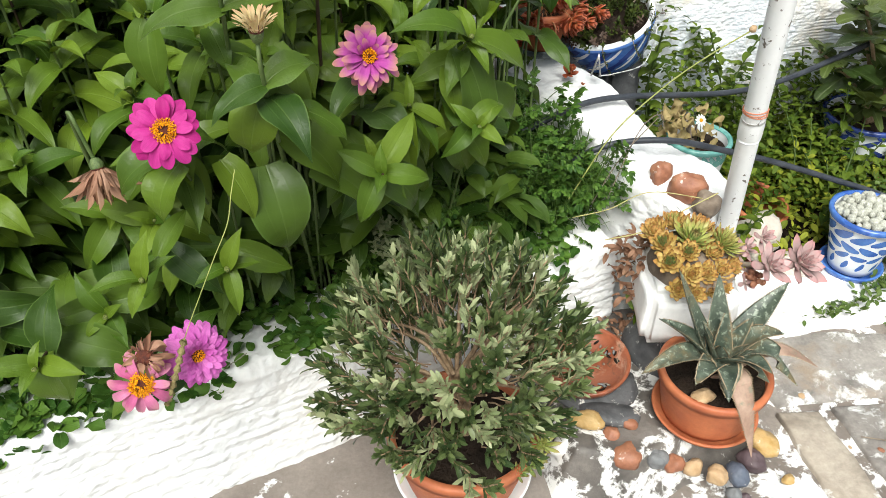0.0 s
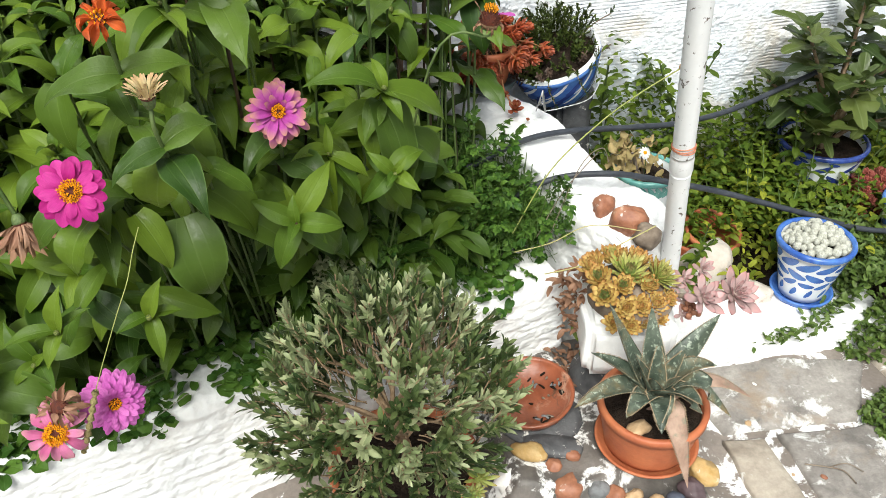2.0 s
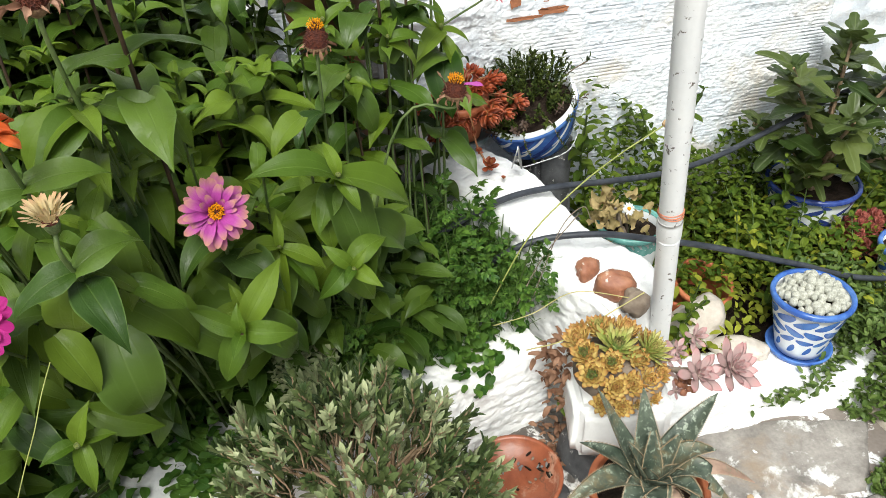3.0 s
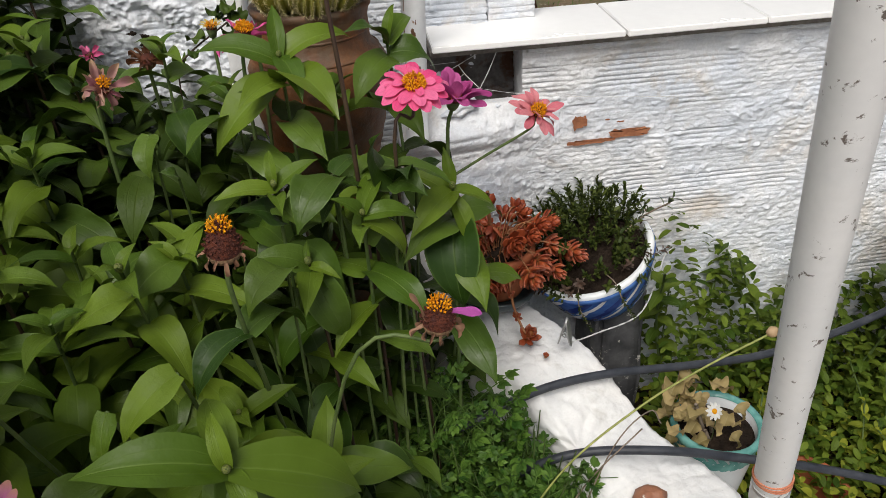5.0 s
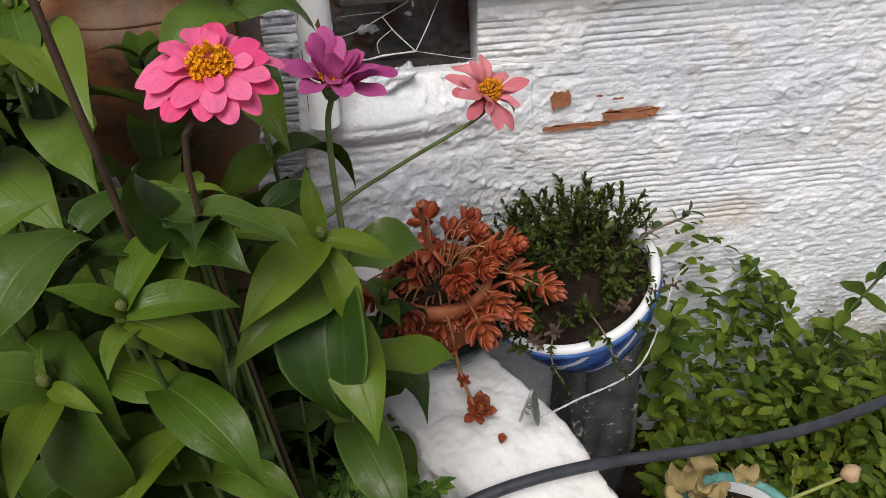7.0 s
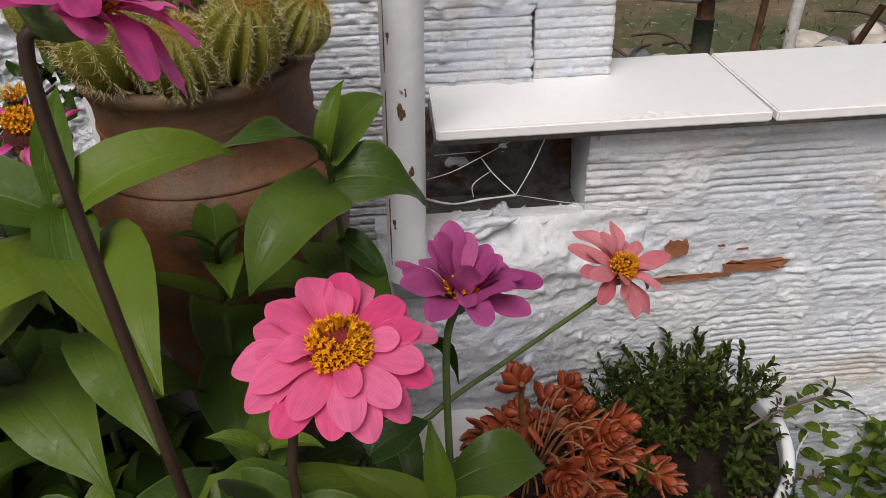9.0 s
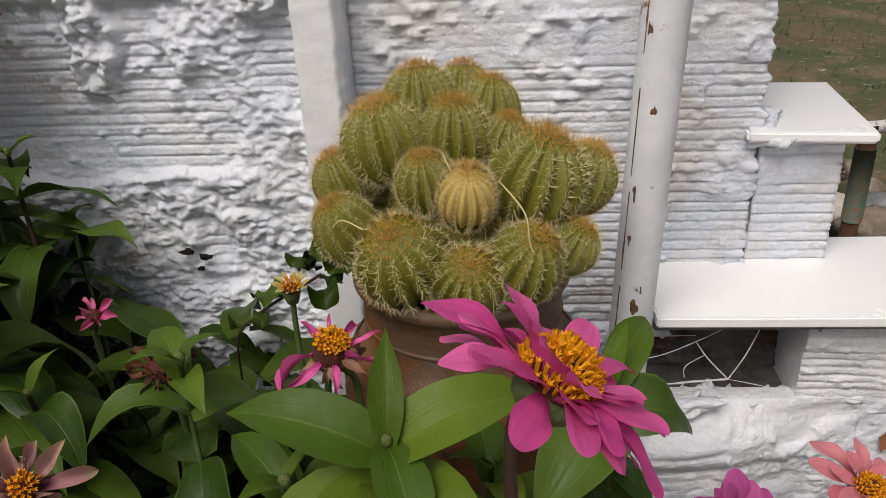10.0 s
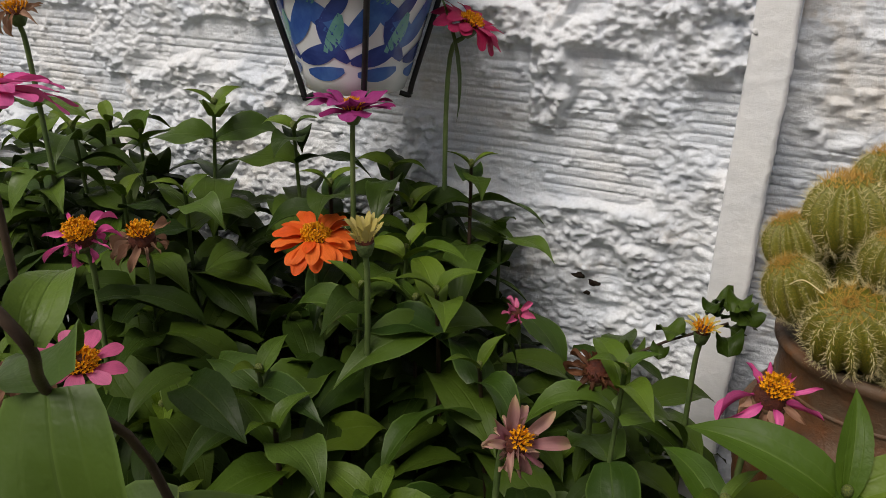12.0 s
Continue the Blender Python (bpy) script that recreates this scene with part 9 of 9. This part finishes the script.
mat_clump("creeping_mat", 1.330, 0.800, 0.125, 0.085, 0.055, 1500, lambda x, y: 0.008, "low green cushion of creeping herb on the paving", 0.85)
mat_clump("oregano_clump", 1.46, 1.055, 0.17, 0.13, 0.17, 2200, lambda x, y: 0.0 if y < 1.07 else 0.07, "bushy green oregano tumbling over the kerb", 1.1)
mat_clump("oregano_clump", 1.42, 1.28, 0.15, 0.12, 0.15, 1500, lambda x, y: 0.07, "bushy green oregano behind the painted pot", 1.1)
mat_clump("oregano_clump", 1.75, 1.05, 0.22, 0.20, 0.18, 1800, lambda x, y: 0.0 if y < 1.07 else 0.07, "bushy green oregano at the end of the kerb", 1.1)
ms = []
for i in range(170):
    u = gr2.random()
    x = 1.30 - 0.20 * u
    ms.append((gr2.randrange(2), toss((x + gr2.gauss(0, 0.014), 1.085 - 0.035 * math.sin(u * 3) + gr2.gauss(0, 0.012), 0.095 - 0.05 * u + gr2.uniform(-0.01, 0.015)), 60, gr2.uniform(0.7, 1.1))))
stuff("creeping_runner", SMALL, ms, M_CREEP, "thin green runner creeping down the kerb", "ground cover")

# ivy leaf and dry litter between planter and wall
for x, y, z, s, az in ((0.672, 1.055, 0.150, 1.0, -100), (0.690, 1.045, 0.115, 0.9, -70), (0.655, 1.075, 0.200, 0.7, -120), (0.662, 1.062, 0.235, 0.55, -60)):
    tagged(part("bindweed_leaf", leaf_mesh("bindweed_leaf", M_LEAF_YOUNG_LIT, L=0.06 * s, W=0.055 * s, lift=-20, droop=40, fold=0.15, wave=0.1, peak=0.3, tip=0.9, base=0.7, nu=8, nv=7), None, None, "", pose(x, y, z, 0, 0, az)), "round green bindweed leaf beside the planter", "leaf", "bindweed leaves")
ms = []
DRY = [leaf_arrays(L=0.03, W=0.012, lift=20, droop=90, fold=0.6, wave=0.6, peak=0.5, tip=0.8, base=0.4, nu=6, nv=3, phase=k) for k in range(2)]
for i in range(150):
    ms.append((gr2.randrange(2), toss((gr2.uniform(0.60, 0.68), gr2.uniform(1.03, 1.12), 0.20 + 0.13 * gr2.random()), 60, gr2.uniform(0.6, 1.1))))
for i in range(90):
    ms.append((gr2.randrange(2), toss((gr2.uniform(0.60, 0.70), gr2.uniform(1.00, 1.10), 0.095 + 0.02 * gr2.random()), 30, gr2.uniform(0.5, 1.0))))
stuff("dry_litter", DRY, ms, P_DRY, "dry brown leaf litter between planter and wall", "litter")

# red sedum by the fig
red_mass, grey_mass = [], []
M_SED_PINK = blade("sedum_pink", (0.27, 0.055, 0.045), (0.50, 0.17, 0.13), veins=False, rough=0.5, through_light=0.15, tip=(0.50, 0.20, 0.16))
clump = thing("sedum", (1.640, 1.430, 0.10), "low rust-red sedum clump beside the fig", "succulent")
for i in range(34):
    u = math.sqrt((i + 0.5) / 34)
    a = i * 2.39996
    red_mass.append((i % 4, aim((0.10 * u * math.cos(a), 0.08 * u * math.sin(a), 0.07 * (1 - u * u) + 0.02), (math.cos(a) * u, math.sin(a) * u, 0.9), i, gr2.uniform(1.1, 1.6))))
tagged(part("foliage", scatter_mesh("foliage", SED_ARR, red_mass), M_SED_PINK, clump), kind="stuff")
part("cushion", rock_mesh("cushion", 0.09, 0.07, 0.035, 12, 0.3, 18, 12, 0.6), M_SOIL, clump)
# dark crinkled sprig beside the clay jar
bram = thing("geranium_sprig", (0.13, 1.655, 0.88), "small dark sprig with crinkled leaves on a brown stalk", "herb")
bp = [p - Vector((0.13, 1.655, 0.88)) for p in smooth_path([(0.13, 1.655, 0.88), (0.141, 1.64, 0.942), (0.164, 1.64, 0.966), (0.196, 1.64, 0.987), (0.222, 1.64, 1.003)], 6)]
part("stem", tube("stem", bp, 0.0013, 6), M_STEM_RED, bram)
CRINKLE = [leaf_mesh("leaf", M_LEAF_SHADED, L=0.026, W=0.026, lift=20, droop=50 + 25 * k, fold=0.4, wave=0.8, peak=0.55, tip=0.45, base=0.5, nu=9, nv=9, phase=k * 2.1) for k in range(3)]
for i in range(13):
    q = bp[-1] + Vector((gr2.uniform(-0.020, 0.026), gr2.uniform(-0.015, 0.015), gr2.uniform(-0.016, 0.024))) if i < 10 else bp[8 + 4 * (i - 10)]
    part("leaf", gr2.choice(CRINKLE), None, bram, "", Matrix.Translation(q) @ Matrix.Rotation(gr2.uniform(0, 6.28), 4, "Z") @ Matrix.Rotation(gr2.uniform(-0.8, 0.5), 4, "Y") @ Matrix.Scale(gr2.uniform(0.6, 1.0), 4))
# small grey-leaved sprig in the bed
lav = thing("santolina", (0.175, 1.06, 0.30), "small grey-green silvery sprig in the bed", "herb")
GREY = [tiny_sprig("sprig", M_OLIVE_PALE, 41 + k, 6, 0.045, 0.016, 0.009) for k in range(2)]
for i in range(26):
    grey_mass.append((i % 2, aim((gr2.uniform(-0.05, 0.05), gr2.uniform(-0.05, 0.05), gr2.uniform(0.03, 0.14)), (gr2.uniform(-0.5, 0.5), gr2.uniform(-0.6, 0.2), 0.8), i, gr2.uniform(0.8, 1.2))))
tagged(part("foliage", scatter_mesh("foliage", [as_arrays(me) for me in GREY], grey_mass), M_OLIVE_PALE, lav), kind="stuff")

# stray stalks
M_STRAW = surface("straw", (0.36, 0.32, 0.12), (0.50, 0.46, 0.20), 60, 0.7)
M_GREENSTALK = surface("green_stalk", (0.26, 0.30, 0.07), (0.38, 0.40, 0.12), 60, 0.6)
grass = thing("grass_stalk", (0, 0, 0), "bent grass stalk with a drooping seed head", "grass")
gp = smooth_path([(-0.060, 0.74, 0.806), (-0.066, 0.705, 0.797), (-0.073, 0.675, 0.781), (-0.096, 0.672, 0.737), (-0.131, 0.672, 0.666), (-0.147, 0.672, 0.632)], 6)
part("stalk", tube("stalk", gp, 0.0006, 5), M_GREENSTALK, grass)
hp = smooth_path([(-0.147, 0.672, 0.632), (-0.165, 0.662, 0.588), (-0.184, 0.660, 0.545)], 12)
part("seed_head", tube("seed_head", hp, [0.0035 + 0.0018 * math.sin(i * 2.1) for i in range(len(hp))], 6), surface("seed", (0.22, 0.18, 0.06), (0.34, 0.28, 0.12), 200, 0.8, 400, 0.5, 1.0, 300), grass)
for lab, m_, pts, r in (("long yellow-green stalk with a dry orange tip", M_GREENSTALK, ((0.54, 1.205, 0.36), (0.61, 1.195, 0.505), (0.701, 1.20, 0.590), (0.78, 1.20, 0.645), (0.862, 1.20, 0.689)), 0.0015), ("thin arching grass blade over the wall", M_OLDWOOD, ((0.62, 1.20, 0.34), (0.70, 1.26, 0.46), (0.77, 1.31, 0.47), (0.80, 1.33, 0.42)), 0.0011),
                        ("thin yellow runner lying across the houseleeks", M_STRAW, ((0.56, 1.06, 0.36), (0.63, 1.05, 0.375), (0.72, 1.07, 0.395), (0.80, 1.09, 0.41)), 0.0013), ("thin yellow stem above the houseleeks", M_STRAW, ((0.52, 1.13, 0.37), (0.60, 1.14, 0.37), (0.70, 1.17, 0.375), (0.79, 1.10, 0.39)), 0.0011),
                        ("wiry brown stalk leaning from the bed", M_OLDWOOD, ((0.60, 1.22, 0.33), (0.66, 1.24, 0.42), (0.735, 1.25, 0.50)), 0.0011)):
    st = thing("grass_stalk", (0, 0, 0), lab, "grass")
    part("stalk", tube("stalk", smooth_path(pts, 6), r, 5), m_, st)
tagged(part("dry_tip", rock_mesh("dry_tip", 0.008, 0.007, 0.007, 4, 0.4, 10, 8), M_TANST, None, "", pose(0.864, 1.20, 0.684)), "dry orange flower tip on a stalk", "flower")
# twig on the paving and flecks of litter
for i in range(26):
    x, y = gr2.uniform(0.40, 1.30), gr2.uniform(0.45, 0.98)
    if (0.36 < x < 0.82 and y > 0.68):
        continue
    tagged(part("paint_flake", rock_mesh("paint_flake", gr2.uniform(0.003, 0.009), gr2.uniform(0.003, 0.007), 0.0015, i, 0.5, 9, 6, 0.3), gr2.choice((M_LIME, M_TANST, M_REDST)), None, "", pose(x, y, 0.012, 0, 0, gr2.uniform(0, 360))), "small loose flake on the paving", "flake", "flakes on the paving")
tw = thing("twig", (0, 0, 0.0), "thin dark forked twig on the paving", "twig")
part("stick", tube("stick", smooth_path([(1.02, 0.755, 0.016), (1.06, 0.735, 0.018), (1.085, 0.72, 0.016), (1.09, 0.69, 0.015)], 5), 0.0016, 5), M_OLDWOOD, tw)
part("stick", tube("stick", smooth_path([(1.06, 0.735, 0.018), (1.10, 0.735, 0.017), (1.12, 0.71, 0.016)], 5), 0.0012, 5), M_OLDWOOD, tw)

M_BARK_DARK = surface("dark_branch", (0.06, 0.042, 0.03), (0.13, 0.095, 0.07), 20, 0.9, 90, 0.4, 0.8, 60)
# ---- beyond the wall: posts, a painted rail, heaped stones, dry branches ----
gp_ = thing("fence_post", (1.29, 3.0, 0.0), "rusty green-painted post standing in the field", "post")
part("pipe", tube("pipe", [(0.004 * math.sin(k), 0, 0.068 * k) for k in range(11)], 0.022, 12), M_RUST, gp_)
part("sleeve", tube("sleeve", [(0, 0, 0.42), (0, 0, 0.62)], 0.026, 14), surface("old_green_paint", (0.06, 0.10, 0.07), (0.14, 0.18, 0.13), 40, 0.7, 90, 0.4, 0.4, 60, spot=(0.16, 0.08, 0.04), spot_scale=40, spot_range=(0.5, 0.6)), gp_, "flaking green paint")
for x, y, h, tilt in ((1.42, 3.05, 1.15, 4), (1.12, 3.05, 0.70, -12), (1.55, 3.1, 0.66, 25), (2.1, 3.3, 0.9, 6)):
    t_ = thing("fence_rod", pose(x, y, 0, 0, tilt, 0), "thin rusty iron rod in the field", "rod", "rusty rods")
    part("rod", tube("rod", [(0, 0, 0), (0.004, 0, h * 0.5), (0, 0, h)], 0.010, 8), M_RUST, t_)
rail = thing("rail", (0, 0, 0), "bent white-painted pipe rail with peeling paint", "rail")
part("pipe", tube("pipe", smooth_path([(0.9, 3.0, 0.70), (1.12, 3.0, 0.69), (1.32, 3.0, 0.675), (1.42, 2.98, 0.74), (1.50, 2.98, 0.80), (1.53, 2.98, 0.72), (1.52, 2.98, 0.58), (1.52, 2.98, 0.0)], 7), 0.016, 10), surface("peeling_white", (0.62, 0.60, 0.56), (0.76, 0.75, 0.72), 30, 0.7, 90, 0.3, 0.4, 60, spot=(0.16, 0.12, 0.09), spot_scale=40, spot_range=(0.56, 0.62)), rail)
part("leg", tube("leg", [(0.9, 3.0, 0.0), (0.9, 3.0, 0.70)], 0.016, 10), M_RUST, rail)
for i in range(120):
    x, y = gr2.uniform(0.9, 3.6), gr2.uniform(3.3, 4.5)
    s = gr2.uniform(0.04, 0.11)
    tagged(part("field_stone", rock_mesh("field_stone", s, s * gr2.uniform(0.6, 1.0), s * gr2.uniform(0.4, 0.7), i, 0.4, 10, 8, 0.2), gr2.choice((M_STONE, M_GREYST, M_OLDWOOD)), None, "", pose(x, y, 0.09 * max(0, 1 - abs(y - 3.8) / 0.6) - 0.01, 0, 0, gr2.uniform(0, 360))), "rough grey field stone in a heap", "stone", "heaped field stones")
for i in range(22):
    x, y = gr2.uniform(1.0, 3.4), gr2.uniform(3.4, 4.3)
    a = gr2.uniform(0, 3.1)
    L = gr2.uniform(0.3, 0.8)
    tagged(part("dry_branch", tube("dry_branch", smooth_path([(0, 0, 0), (L * 0.5 * math.cos(a), L * 0.5 * math.sin(a), 0.04), (L * math.cos(a), L * math.sin(a), -0.02)], 4), 0.007, 6), M_BARK_DARK, None, "", pose(x, y, 0.09)), "bare dry branch lying on the stones", "branch", "dry branches")
HEDGE = [leaf_arrays(L=0.16, W=0.07, lift=20, droop=60, fold=0.3, peak=0.4, tip=0.9, base=0.4, nu=4, nv=3)]
ms = [(0, toss((gr2.uniform(0.5, 12.0), gr2.uniform(10.0, 11.2), 1.5 * gr2.random() ** 0.8), 60, gr2.uniform(0.7, 1.5))) for i in range(5200)]
stuff("hedge", HEDGE, ms, M_LEAF_SHADED, "dark hedge at the far side of the field", "hedge")
FG = [leaf_arrays(L=0.10, W=0.008, lift=80, droop=60, fold=0.3, peak=0.4, tip=0.9, base=0.6, nu=5, nv=3)]
ms = [(0, toss((gr2.uniform(0.3, 6.5), 2.4 + 7 * gr2.random() ** 1.5, 0.0), 10, gr2.uniform(0.35, 0.9))) for i in range(7000)]
stuff("field_grass", FG, ms, M_CREEP, "sparse short grass on the dry field", "grass")
